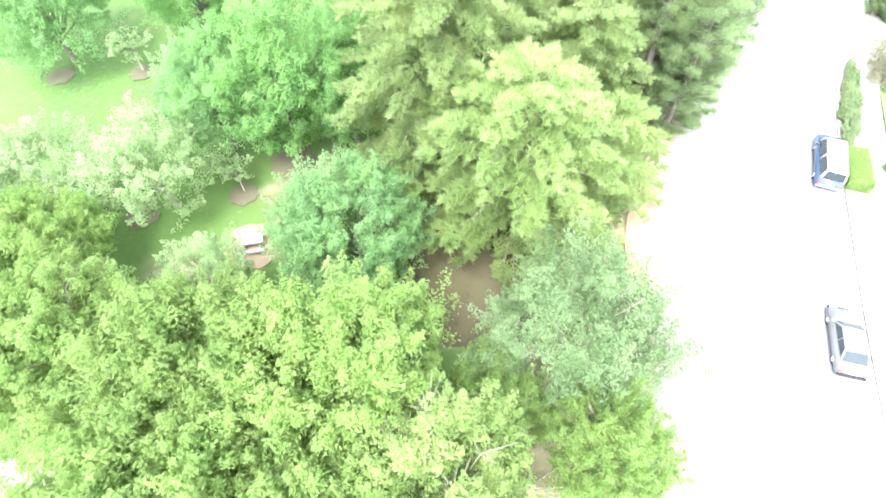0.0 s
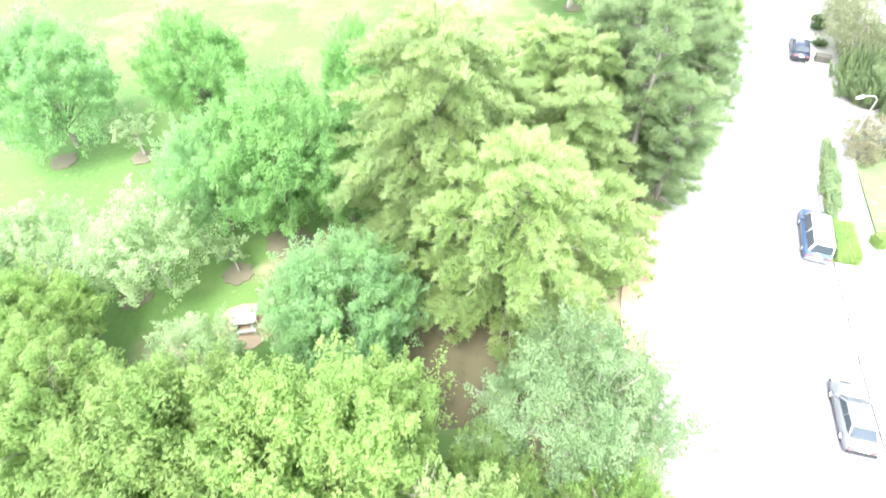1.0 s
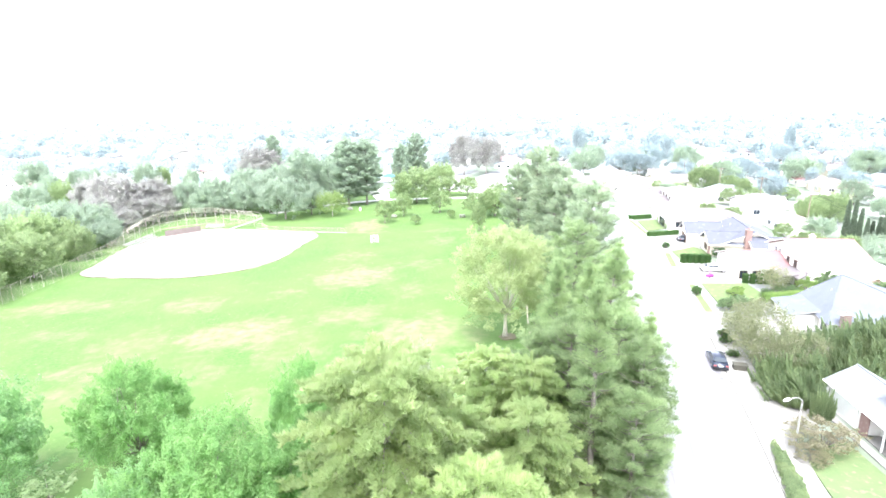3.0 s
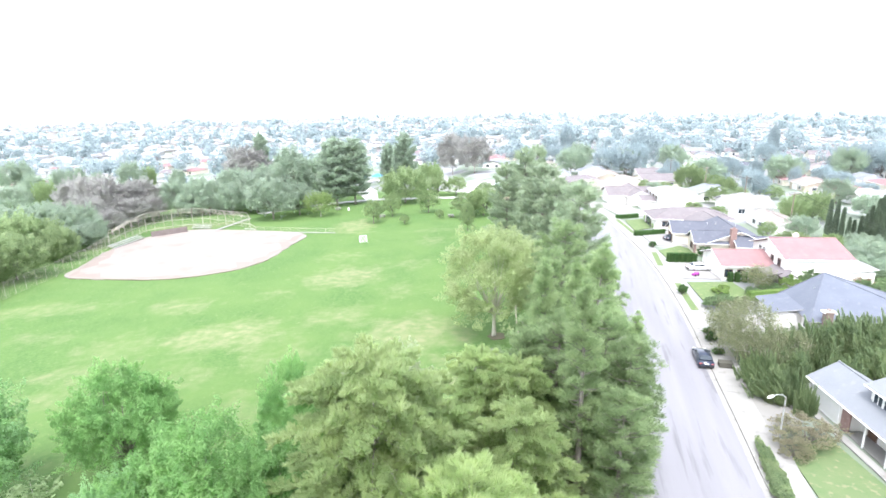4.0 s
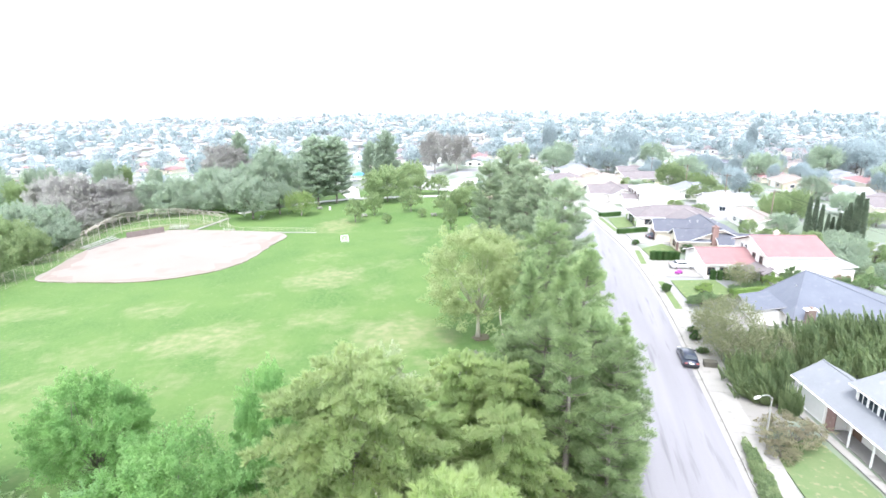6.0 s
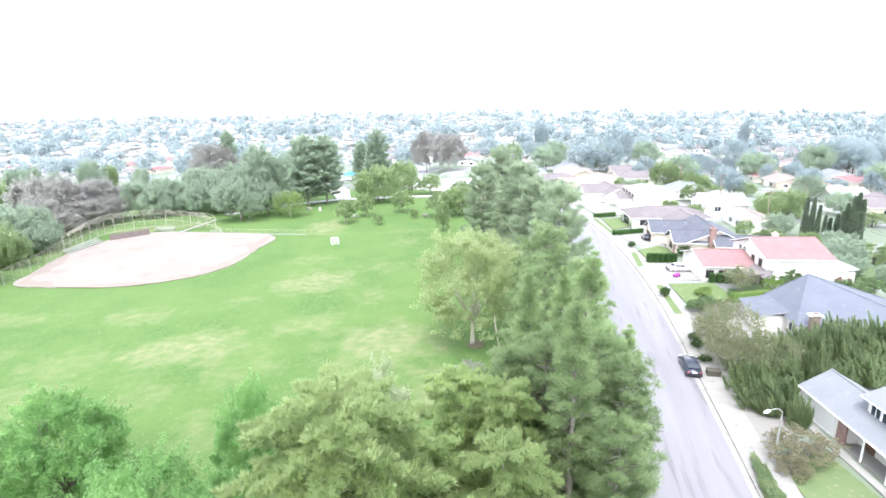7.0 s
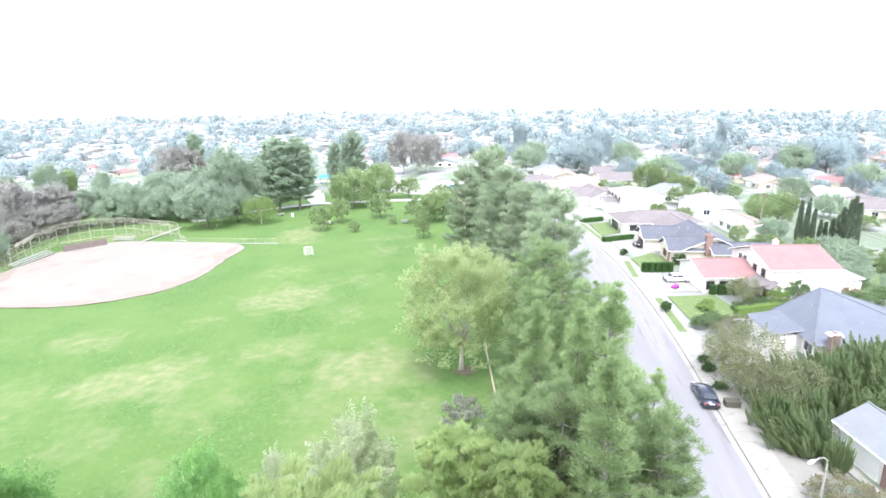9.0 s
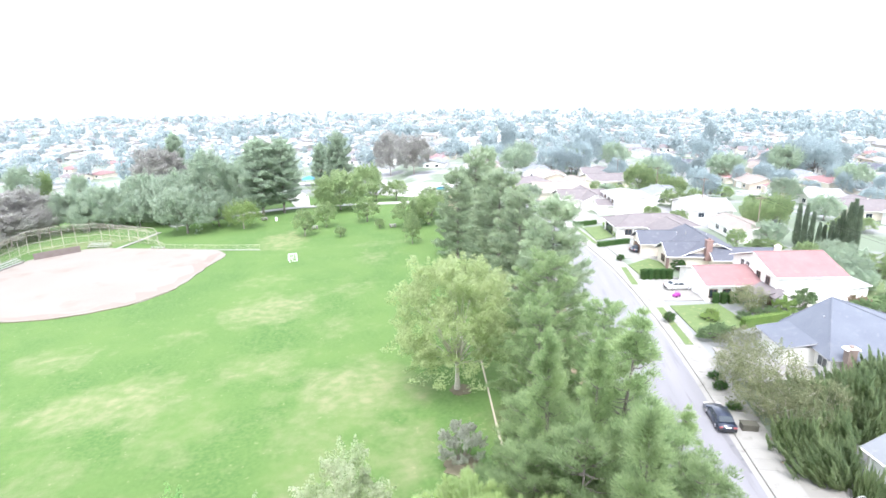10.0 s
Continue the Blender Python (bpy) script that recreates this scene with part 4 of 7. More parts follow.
elm = plant(broadleaf("elm_tree", "broad fresh green tree with clumped foliage", 7, 13.3, 5.7, LEAF_DEEP, BARK, 60000, 0.24, 0.04, lobes=44, sub=12), -14.0, 35.9)
again(elm, -8.4, 35.7, 140, 0.72, 0.92, "smaller fresh green tree beside the cedar")
again(elm, -26.0, 51.8, 80, 0.88, 0.84, "upright green tree at the field's edge")
again(rounded_tree, -38.8, 47.0, 200, 1.25, 1.33, "large dense blue-green tree at the field's edge", -0.4)
again(elm, -8.8, 47.3, 30, 0.55, 0.94, "narrow dark green tree behind the cedar")
again(rounded_tree, -19.0, 34.8, 50, 0.82, 1.05, "blue-green tree leaning against a brighter one")
sapling = plant(broadleaf("sapling", "thin sapling with sparse leaves in a mulch ring", 8, 3.6, 1.5, LEAF_CREAM, GREY_BARK, 900, 0.26, 0.4, lobes=8, sub=6), -17.0, 29.9)
again(sapling, -31.2, 45.6, 90, 1.7, 1.2, "leaning sparse sapling in a mulch ring")

# yellow-green cedars
cedar = plant(feathered("cedar_tree", "tall yellow-green cedar with feathery level branches", 11, 20.2, 7.4, NEEDLE_YELLOW, GREY_BARK, 15, 9, "dome"), -0.8, 31.4)
cedar2 = plant(feathered("cedar_tree", "yellow-green cedar with pale new tips", 15, 15.6, 7.0, NEEDLE_YELLOW, GREY_BARK, 12, 9, "dome", 0.36), 4.6, 25.2)
again(cedar2, 7.7, 42.4, 200, 0.7, 0.93, "shorter yellow-green cedar beside the street")
again(cedar2, 10.3, 40.0, 75, 0.62, 0.92, "shorter yellow-green cedar behind the pines")
again(cedar, 8.8, 33.0, 130, 0.68, 0.69, "broad yellow-green cedar among its neighbours")
again(cedar2, 3.8, 36.6, 40, 0.66, 0.88, "yellow-green cedar filling the gap between taller ones")
again(cedar2, 10.4, 27.8, 290, 0.6, 0.6, "low yellow-green cedar leaning to the street")

# the row of pines along the street
pine = plant(crown_conifer("pine_tree", "slim grey-green pine with puffed needle clumps", 12, 19.6, 3.3, NEEDLE_GREEN, BARK, 1.5, 210, 0.27, 0.052, 0.8, "cone", 15, 0.5, inner=0.35), 14.5, 36.9)
pine2 = plant(crown_conifer("pine_tree", "grey-green pine with large puffed needle clumps", 13, 19.8, 4.4, NEEDLE_GREEN, BARK, 1.35, 220, 0.28, 0.054, 0.88, "cone", 14, 0.5, inner=0.35), 18.8, 46.8)
dark_pine = plant(crown_conifer("pine_tree", "dark green dense pine", 14, 19.5, 6.6, NEEDLE_DARK, BARK, 1.3, 150, 0.32, 0.075, 0.88, "full", 14, 0.45, inner=0.3), 23.4, 69.5, 0, 0, 1.0, 0.92)
again(pine, 15.4, 49.8, 120, 0.95, 0.955)
again(pine, 16.8, 46.3, 210, 0.85, 0.97)
again(pine2, 21.3, 44.0, 70, 0.66, 0.7)
bushy = plant(crown_conifer("pine_tree", "bushy round-topped green pine", 17, 15.6, 4.0, NEEDLE_DARK, BARK, 1.5, 190, 0.26, 0.052, 0.78, "dome", 12, 0.5, clear=0.02, inner=0.3), 14.3, 42.6)
again(bushy, 12.3, 44.2, 140, 0.85, 0.92)
again(bushy, 19.0, 38.8, 30, 0.82, 0.9)
again(bushy, 16.9, 34.9, 250, 0.8, 0.76)
again(bushy, 18.6, 42.4, 190, 0.9, 0.98)
again(bushy, 15.6, 53.6, 310, 0.85, 0.78)
again(dark_pine, 24.3, 59.2, 30, 0.7, 0.78)
again(dark_pine, 19.8, 62.0, 170, 0.66, 0.84)
street_pine = plant(crown_conifer("pine_tree", "large dark green pine along the street", 24, 20.0, 6.8, NEEDLE_STREET, BARK, 1.5, 80, 0.5, 0.11, 0.95, "full", 15, 0.35), 30.5, 84.5)
again(street_pine, 33.0, 103, 160, 0.95, 0.95)
again(street_pine, 35.2, 121.5, 10, 1.25, 1.0, "very large dark pine at the bend of the street")
again(street_pine, 37.5, 146, 230, 1.0, 1.1)
again(street_pine, 44.0, 160, 330, 0.9, 1.0)
again(street_pine, 30.0, 134, 130, 0.9, 1.0)

# the pale sycamores on the lawn's edge
sycamore = plant(broadleaf("sycamore_tree", "tall pale sycamore with loose hanging foliage", 15, 17.2, 6.6, LEAF_PALE, PALE_BARK, 60000, 0.25, 0.06, lobes=48, sub=11), 16.0, 78.3, 0, 0, 1.08, 1.0)
blossom = plant(broadleaf("blossom_tree", "pale cream blossoming tree on the lawn", 9, 10.6, 3.7, LEAF_BLOSSOM, PALE_BARK, 22000, 0.2, 0.08, lobes=32, sub=10), 1.2, 52.6)
again(blossom, -4.0, 48.9, 200, 0.58, 1.08, "slim pale blossoming tree beside a larger one")
again(olive, 13.8, 57.0, 240, 0.42, 0.42)

# trees round the far end of the field
mid_tree = plant(broadleaf("shade_tree", "rounded green shade tree on the far lawn", 16, 11.6, 8.8, LEAF_MID, BARK, 22000, 0.55, 0.02, lobes=40, sub=9, group="far park trees"), 7.2, 206.5)
small_tree = plant(broadleaf("lawn_tree", "small green tree on the far lawn", 17, 7.3, 3.6, LEAF_MID, BARK, 7000, 0.36, 0.1, lobes=26, sub=8, group="far park trees"), 13.9, 180.1)
for x, y, s, h in ((5.4, 164.3, 0.42, 0.4), (16.5, 169.9, 0.4, 0.38), (22.5, 150.3, 0.62, 1.0), (-3.9, 169.2, 0.8, 0.95), (24.5, 168.7, 1.2, 1.05), (30.5, 170.5, 1.4, 1.15), (33, 178, 1.4, 1.2), (28.0, 219, 1.2, 1.0), (20.8, 221, 1.2, 0.95), (2, 178, 0.9, 0.95)):
    again(small_tree, x, y, 37 * x, s, h)
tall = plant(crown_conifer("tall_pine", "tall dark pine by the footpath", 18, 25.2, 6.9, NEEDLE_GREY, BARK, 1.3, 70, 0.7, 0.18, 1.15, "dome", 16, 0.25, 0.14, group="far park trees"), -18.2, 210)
again(tall, -11.5, 211.5, 100, 0.95, 0.98)
again(tall, 8.6, 246, 40, 0.85, 1.0)
again(tall, -15, 261, 200, 0.9, 0.9)
again(tall, -59.6, 280, 20, 0.7, 1.1)
again(tall, 2, 268, 20, 0.7, 0.8)
plant(broadleaf("lawn_tree", "pale lime-green spreading tree on the far lawn", 26, 7.6, 5.4, LEAF_LIME, GREY_BARK, 7000, 0.36, 0.14, lobes=28, sub=8, group="far park trees"), -21.9, 187.4)
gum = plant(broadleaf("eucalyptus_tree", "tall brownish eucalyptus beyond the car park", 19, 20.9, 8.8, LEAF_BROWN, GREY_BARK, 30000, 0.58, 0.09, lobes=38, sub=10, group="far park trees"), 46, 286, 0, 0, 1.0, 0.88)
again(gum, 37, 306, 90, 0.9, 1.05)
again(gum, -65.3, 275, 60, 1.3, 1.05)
hazed = plant(broadleaf("oak_tree", "grey-green oak at the edge of the park, its leaves paled with painted haze", 20, 13.0, 8.3, LEAF_HAZED, BARK, 20000, 0.52, 0.1, lobes=38, sub=9, group="far park trees"), -37.8, 189)
tall_oak = plant(broadleaf("oak_tree", "tall grey-green tree behind the ball field", 25, 22.5, 7.4, LEAF_HAZED, BARK, 30000, 0.52, 0.06, lobes=56, sub=10, group="far park trees"), -34.5, 210)
rng_w = random.Random(4)
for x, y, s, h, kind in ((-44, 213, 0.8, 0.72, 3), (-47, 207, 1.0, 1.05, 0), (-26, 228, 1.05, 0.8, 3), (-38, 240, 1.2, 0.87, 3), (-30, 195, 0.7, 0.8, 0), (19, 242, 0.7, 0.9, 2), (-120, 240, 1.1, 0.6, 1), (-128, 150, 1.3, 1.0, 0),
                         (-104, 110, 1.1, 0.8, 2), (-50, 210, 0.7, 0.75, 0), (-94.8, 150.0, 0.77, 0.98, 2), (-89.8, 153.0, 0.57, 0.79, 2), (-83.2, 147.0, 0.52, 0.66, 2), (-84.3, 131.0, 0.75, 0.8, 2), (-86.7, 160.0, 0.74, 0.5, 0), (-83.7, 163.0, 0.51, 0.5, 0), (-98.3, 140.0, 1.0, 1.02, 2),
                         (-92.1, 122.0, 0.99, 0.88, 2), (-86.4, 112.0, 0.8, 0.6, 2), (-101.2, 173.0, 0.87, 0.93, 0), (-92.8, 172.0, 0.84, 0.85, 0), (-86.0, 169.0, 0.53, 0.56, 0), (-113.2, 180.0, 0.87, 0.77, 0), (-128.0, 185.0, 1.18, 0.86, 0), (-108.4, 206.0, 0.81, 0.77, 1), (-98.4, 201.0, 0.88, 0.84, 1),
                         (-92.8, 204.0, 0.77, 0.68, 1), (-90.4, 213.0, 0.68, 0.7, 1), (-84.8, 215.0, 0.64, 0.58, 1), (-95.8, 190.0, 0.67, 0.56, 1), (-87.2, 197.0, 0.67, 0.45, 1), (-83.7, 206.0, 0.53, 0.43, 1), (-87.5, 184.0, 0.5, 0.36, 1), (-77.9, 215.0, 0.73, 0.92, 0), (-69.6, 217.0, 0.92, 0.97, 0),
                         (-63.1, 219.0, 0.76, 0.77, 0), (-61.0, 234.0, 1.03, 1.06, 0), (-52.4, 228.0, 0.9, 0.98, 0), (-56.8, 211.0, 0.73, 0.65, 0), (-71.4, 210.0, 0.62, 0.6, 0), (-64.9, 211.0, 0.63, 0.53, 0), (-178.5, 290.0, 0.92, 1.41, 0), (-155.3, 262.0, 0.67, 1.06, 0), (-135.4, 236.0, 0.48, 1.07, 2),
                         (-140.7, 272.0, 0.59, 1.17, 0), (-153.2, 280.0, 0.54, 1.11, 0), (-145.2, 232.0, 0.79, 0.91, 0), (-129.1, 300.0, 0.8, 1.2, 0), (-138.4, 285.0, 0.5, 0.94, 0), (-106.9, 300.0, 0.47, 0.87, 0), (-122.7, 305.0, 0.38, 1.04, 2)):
    src = (hazed, gum, mid_tree, tall_oak)[kind]
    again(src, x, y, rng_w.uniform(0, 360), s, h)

plant(shrub("shrub", "pale greyish rounded shrub in bare soil", 51, 4.8, 4.8, 4.4, LEAF_GREY, 6500, 0.2), 12.9, 63.9)

# mulch rings under the young trees, and brown soil darkened with painted shade under the cedars
slab("shaded_soil_bed", rounded([(-2.2, 18.5), (0.8, 16.6), (3.6, 18.4), (5.5, 22.5), (4.0, 27.5), (-1.5, 28.0), (-3.4, 23.0)], 5, 0.2), SHADED_SOIL, "bare brown soil under the cedars, with their deep shade put into its colour", "mulch", 0.1, 0.12, 1.0)
for x, y, r in ((-17.0, 29.6, 1.2), (-31.2, 45.2, 1.2), (-39.2, 44.6, 1.3), (-24.6, 27.2, 1.3), (16.4, 78.0, 1.3), (12.9, 63.7, 1.8), (-13.6, 33.2, 1.9)):
    slab("mulch_ring", [(x + r * math.cos(k / 14 * math.pi) * (1 + 0.12 * math.sin(k * 1.7 + x) + 0.06 * math.sin(k * 3.1)), y + r * math.sin(k / 14 * math.pi) * (1 + 0.1 * math.sin(k * 1.3 + y))) for k in range(28)], MULCH, "ring of brown mulch on the lawn", "mulch ring", 0.1, 0.12, 1.0)


# ---- houses ----
def roof_shape(x0, x1, y0, y1, z, ridge, kind, over=0.5, t=0.16):
    """Roof solid. kind: gx, ridge along x; gy, ridge along y; hip; flat; mono, rising to +x."""
    x0, x1, y0, y1 = x0 - over, x1 + over, y0 - over, y1 + over
    xm, ym = (x0 + x1) / 2, (y0 + y1) / 2
    sh = Shape()
    if kind == "flat":
        sh.box(x0, x1, y0, y1, z, z + 0.3)
        return sh
    if kind == "pyr":
        v = [(x0, y0, z), (x1, y0, z), (x1, y1, z), (x0, y1, z), (x0 + 5.4, y1 - 1.2, ridge)]
        top = [(0, 1, 4), (1, 2, 4), (2, 3, 4), (3, 0, 4)]
    elif kind == "mono":
        v = [(x0, y0, z), (x1, y0, ridge), (x1, y1, ridge), (x0, y1, z)]
        top = [(0, 1, 2, 3)]
    elif kind == "gx":
        v = [(x0, y0, z), (x1, y0, z), (x1, y1, z), (x0, y1, z), (x0, ym, ridge), (x1, ym, ridge)]
        top = [(0, 1, 5, 4), (2, 3, 4, 5)]
    elif kind == "gy":
        v = [(x0, y0, z), (x1, y0, z), (x1, y1, z), (x0, y1, z), (xm, y0, ridge), (xm, y1, ridge)]
        top = [(1, 2, 5, 4), (3, 0, 4, 5)]
    else:
        w = min(x1 - x0, y1 - y0) / 2
        if x1 - x0 > y1 - y0:
            a, b = (x0 + w, ym), (x1 - w - 0.01, ym)
        else:
            a, b = (xm, y0 + w), (xm, y1 - w - 0.01)
        v = [(x0, y0, z), (x1, y0, z), (x1, y1, z), (x0, y1, z), (*a, ridge), (*b, ridge)]
        top = [(0, 1, 5, 4), (1, 2, 5), (2, 3, 4, 5), (3, 0, 4)] if x1 - x0 > y1 - y0 else [(0, 1, 4), (1, 2, 5, 4), (2, 3, 5), (3, 0, 4, 5)]
    n = len(v)
    sh.v = [(p[0], p[1], p[2] + t) for p in v] + list(v)
    sh.f = list(top) + [tuple(i + n for i in reversed(q)) for q in top]
    edges = {}
    for q in top:
        for i in range(len(q)):
            a, b = q[i], q[(i + 1) % len(q)]
            edges[(a, b)] = 1
    for a, b in list(edges):
        if (b, a) not in edges:
            sh.f.append((b, a, a + n, b + n))
    sh.rim = [(v[a], v[b]) for a, b in edges if (b, a) not in edges]
    sh.caps = [(v[a], v[b]) for a, b in edges if (b, a) in edges and a < b]
    return sh


def wing(root, x0, x1, y0, y1, h, ridge, kind, wall, roof, over=0.5, base=0.0):
    """Walls with gable ends, and the roof over them."""
    sh = Shape().box(x0, x1, y0, y1, base - 0.4, base + h)
    xm, ym = (x0 + x1) / 2, (y0 + y1) / 2
    top = ridge - 0.5 * (ridge - h) * over / max(0.5, (y1 - y0) / 2 if kind == "gx" else (x1 - x0) / 2) - 0.05
    if kind == "gx":
        sh.add([(x0, y0, base + h), (x1, y0, base + h), (x1, y1, base + h), (x0, y1, base + h), (x0, ym, base + top), (x1, ym, base + top)], [(0, 4, 3), (1, 2, 5), (0, 1, 5, 4), (2, 3, 4, 5)])
    if kind == "gy":
        sh.add([(x0, y0, base + h), (x1, y0, base + h), (x1, y1, base + h), (x0, y1, base + h), (xm, y0, base + top), (xm, y1, base + top)], [(0, 1, 4), (2, 3, 5), (1, 2, 5, 4), (3, 0, 4, 5)])
    sh.link("wall", wall, root)
    rs = roof_shape(x0, x1, y0, y1, base + h - 0.08, base + ridge, kind, over)
    top = rs.link("roof", roof, root)
    if kind != "flat":
        for a, b in rs.rim:
            Shape().tube([(a[0], a[1], a[2] + 0.05), (b[0], b[1], b[2] + 0.05)], [0.07, 0.07], 4).link("fascia", GREY_TRIM if roof is ROOF_BLUE else TRIM, root)
        for a, b in rs.caps:
            Shape().tube([(a[0], a[1], a[2] + 0.16), (b[0], b[1], b[2] + 0.16)], [0.11, 0.11], 5).link("ridge_cap", roof, top)
    return top


def opening(root, name, face, pos, at_, z, w, h, trim=TRIM, pane=GLASS, bars=1):
    """A window or door on a wall face: face is '-x', '+x', '-y' or '+y', pos the wall's plane."""
    fr, gl = Shape(), Shape()
    s = -1 if face[0] == "-" else 1
    p0, p1 = sorted((pos - 0.03 * s, pos + 0.09 * s))
    g0, g1 = sorted((pos - 0.03 * s, pos + 0.04 * s))

    def put(sh, a0, a1, b0, b1, q0, q1):
        if face[1] == "x":
            sh.box(q0, q1, a0, a1, b0, b1)
        else:
            sh.box(a0, a1, q0, q1, b0, b1)

    e = 0.09
    ring = []
    for q in (p0, p1):
        for k, j in ((e, e), (0, 0)):
            for a, c in ((at_ - w / 2 - k, z - j), (at_ + w / 2 + k, z - j), (at_ + w / 2 + k, z + h + j), (at_ - w / 2 - k, z + h + j)):
                ring.append((q, a, c) if face[1] == "x" else (a, q, c))
    fr.add(ring, [f for i in range(4) for f in ((i, (i + 1) % 4, 4 + (i + 1) % 4, 4 + i), (8 + i, 12 + i, 12 + (i + 1) % 4, 8 + (i + 1) % 4), (i, 8 + i, 8 + (i + 1) % 4, (i + 1) % 4), (4 + i, 4 + (i + 1) % 4, 12 + (i + 1) % 4, 12 + i))])
    o = fr.link(name, trim, root)
    for i in range(bars):
        c = at_ - w / 2 + w * (i + 1) / (bars + 1)
        bar = Shape()
        put(bar, c - 0.025, c + 0.025, z, z + h, p0, p1)
        bar.link("glazing_bar", trim, o)
    put(gl, at_ - w / 2, at_ + w / 2, z, z + h, g0, g1)
    gl.link("pane" if pane is GLASS else "panel", pane, o)
    return o


def garage_door(root, face, pos, at_, w, mat=TRIM):
    o = opening(root, "garage_door", face, pos, at_, 0.0, w, 2.15, TRIM, mat, 0)
    return o


def house(name, x, y, turn, label, up=0.0):
    return thing(name, at(x, y, up, turn), label, "house", "houses along the street")


def chimney(root, x, y, z0, z1, mat=BRICK, w=0.9):
    sh = Shape().box(x - w / 2, x + w / 2, y - w / 2, y + w / 2, z0, z1)
    sh.box(x - w / 2 - 0.08, x + w / 2 + 0.08, y - w / 2 - 0.08, y + w / 2 + 0.08, z1, z1 + 0.15)
    sh.box(x - 0.2, x + 0.2, y - 0.2, y + 0.2, z1 + 0.15, z1 + 0.45)
    return sh.link("chimney", mat, root)


def vents(root, spots):
    for x, y, z in spots:
        Shape().tube([(x, y, z - 0.3), (x, y, z + 0.35)], [0.07, 0.07], 6).link("roof_vent", STEEL, root)


# two-storey house with pale grey roofs
h = house("house", 45.3, 51.5, -9, "white two-storey house with pale grey roofs and a deep porch", 0.1)
Shape().box(0.45, 5.8, -6.6, -0.6, -0.4, 2.5).add([(0.45, -0.6, 2.5), (5.8, -0.6, 2.5), (3.1, -0.6, 4.05), (0.45, -0.75, 2.5), (5.8, -0.75, 2.5), (3.1, -0.75, 4.05)], [(0, 2, 1), (3, 4, 5), (0, 3, 5, 2), (1, 2, 5, 4), (0, 1, 4, 3)]).link("wall", STUCCO, h)
Shape().box(2.0, 5.8, -19.0, -6.604, -0.4, 2.5).link("wall", STUCCO, h)
low = roof_shape(0.45, 5.8, -19.0, -0.6, 2.42, 4.2, "gy", 0.45)
low_roof = low.link("roof", ROOF_PALE, h)
for a, b in low.rim:
    Shape().tube([(a[0], a[1], a[2] + 0.05), (b[0], b[1], b[2] + 0.05)], [0.09, 0.09], 4).link("fascia", TRIM, h)
for a, b in low.caps:
    Shape().tube([(a[0], a[1], a[2] + 0.16), (b[0], b[1], b[2] + 0.16)], [0.1, 0.1], 5).link("ridge_cap", ROOF_PALE, low_roof)
wing(h, 2.0, 8.6, -18.0, -7.0, 2.35, 3.7, "gy", STUCCO, ROOF_PALE, 0.5, 2.65)
wing(h, 5.8, 9.6, -16.0, -3.0, 2.5, 3.2, "mono", STUCCO, ROOF_PALE, 0.2)
for yy in (-9.4, -12.4, -15.4, -18.4):
    Shape().box(0.22, 0.36, yy - 0.07, yy + 0.07, -0.2, 2.45).link("porch_post", TRIM, h)
Shape().box(0.3, 2.0, -19.0, -6.9, -0.3, 0.06).link("porch_floor", OLD_CONCRETE, h)
for yy in (-8.0, -9.35, -10.7, -14.0):
    opening(h, "window", "-x", 2.0, yy, 3.65, 1.1, 1.1, TRIM, GLASS, 1)
opening(h, "front_door", "-x", 2.0, -8.2, 0.06, 1.0, 2.05, BROWN_TRIM, BROWN_TRIM, 0)
for yy in (-10.6, -13.4, -16.2):
    opening(h, "window", "-x", 2.0, yy, 0.8, 1.5, 1.2)
Shape().box(0.3, 0.45, -7.2, -6.0, -0.2, 2.4).link("brick_panel", BRICK, h)
garage_door(h, "-x", 0.45, -3.2, 4.4)

# single-storey house with the big blue-grey hipped roof
h = house("house", 66.2, 71.2, -17, "single-storey white house with a large blue-grey hipped roof", 0.05)
wing(h, -6.7, 9.4, -7.8, 2.2, 2.6, 6.5, "pyr", STUCCO, ROOF_BLUE, 0.7)
wing(h, -10.4, -6.7, -4.6, 1.6, 2.35, 3.1, "mono", STUCCO, ROOF_BLUE, 0.4)
garage_door(h, "-x", -10.4, -1.6, 5.0)
opening(h, "window", "-y", -7.8, -4.4, 0.8, 1.8, 1.2)
opening(h, "window", "-x", -6.7, -6.3, 0.8, 1.8, 1.2)
for xx in (-7, -2, 4):
    opening(h, "window", "+y", 2.2, xx + 2, 0.9, 1.5, 1.1)
chimney(h, -5.4, -8.75, -0.2, 4.2, BROWN_BRICK, 0.95)
vents(h, [(-4.2, -1.0, 4.85), (-3.2, -1.3, 4.85), (-1.6, -2.9, 4.25)])
Shape().box(-6.2, -4.6, -9.3, -8.2, 4.2, 4.42, None, 0.12).link("chimney_cap", TRIM, h)

# two-storey house with red tiled roofs
h = house("house", 74.8, 91.6, -11, "two-storey cream house with red tiled roofs and a garage wing")
wing(h, -5.0, 5.6, -6.4, 6.2, 5.0, 7.2, "gx", STUCCO, ROOF_RED, 0.55)
wing(h, -14.0, -5.0, -3.2, 6.8, 2.7, 4.4, "gx", STUCCO, ROOF_RED, 0.5)
roof_shape(-8.2, -4.6, -7.6, -3.0, 2.3, 3.1, "mono", 0.2).link("porch_roof", ROOF_BROWN, h)
roof_shape(-6.4, -4.2, -8.8, -6.4, 2.3, 3.1, "gy", 0.2).link("porch_roof", ROOF_BROWN, h)
wing(h, 5.6, 10.5, -5.4, 2.0, 2.5, 3.0, "mono", STUCCO, ROOF_WHITE, 0.3)
garage_door(h, "-x", -14.0, 2.2, 5.0)
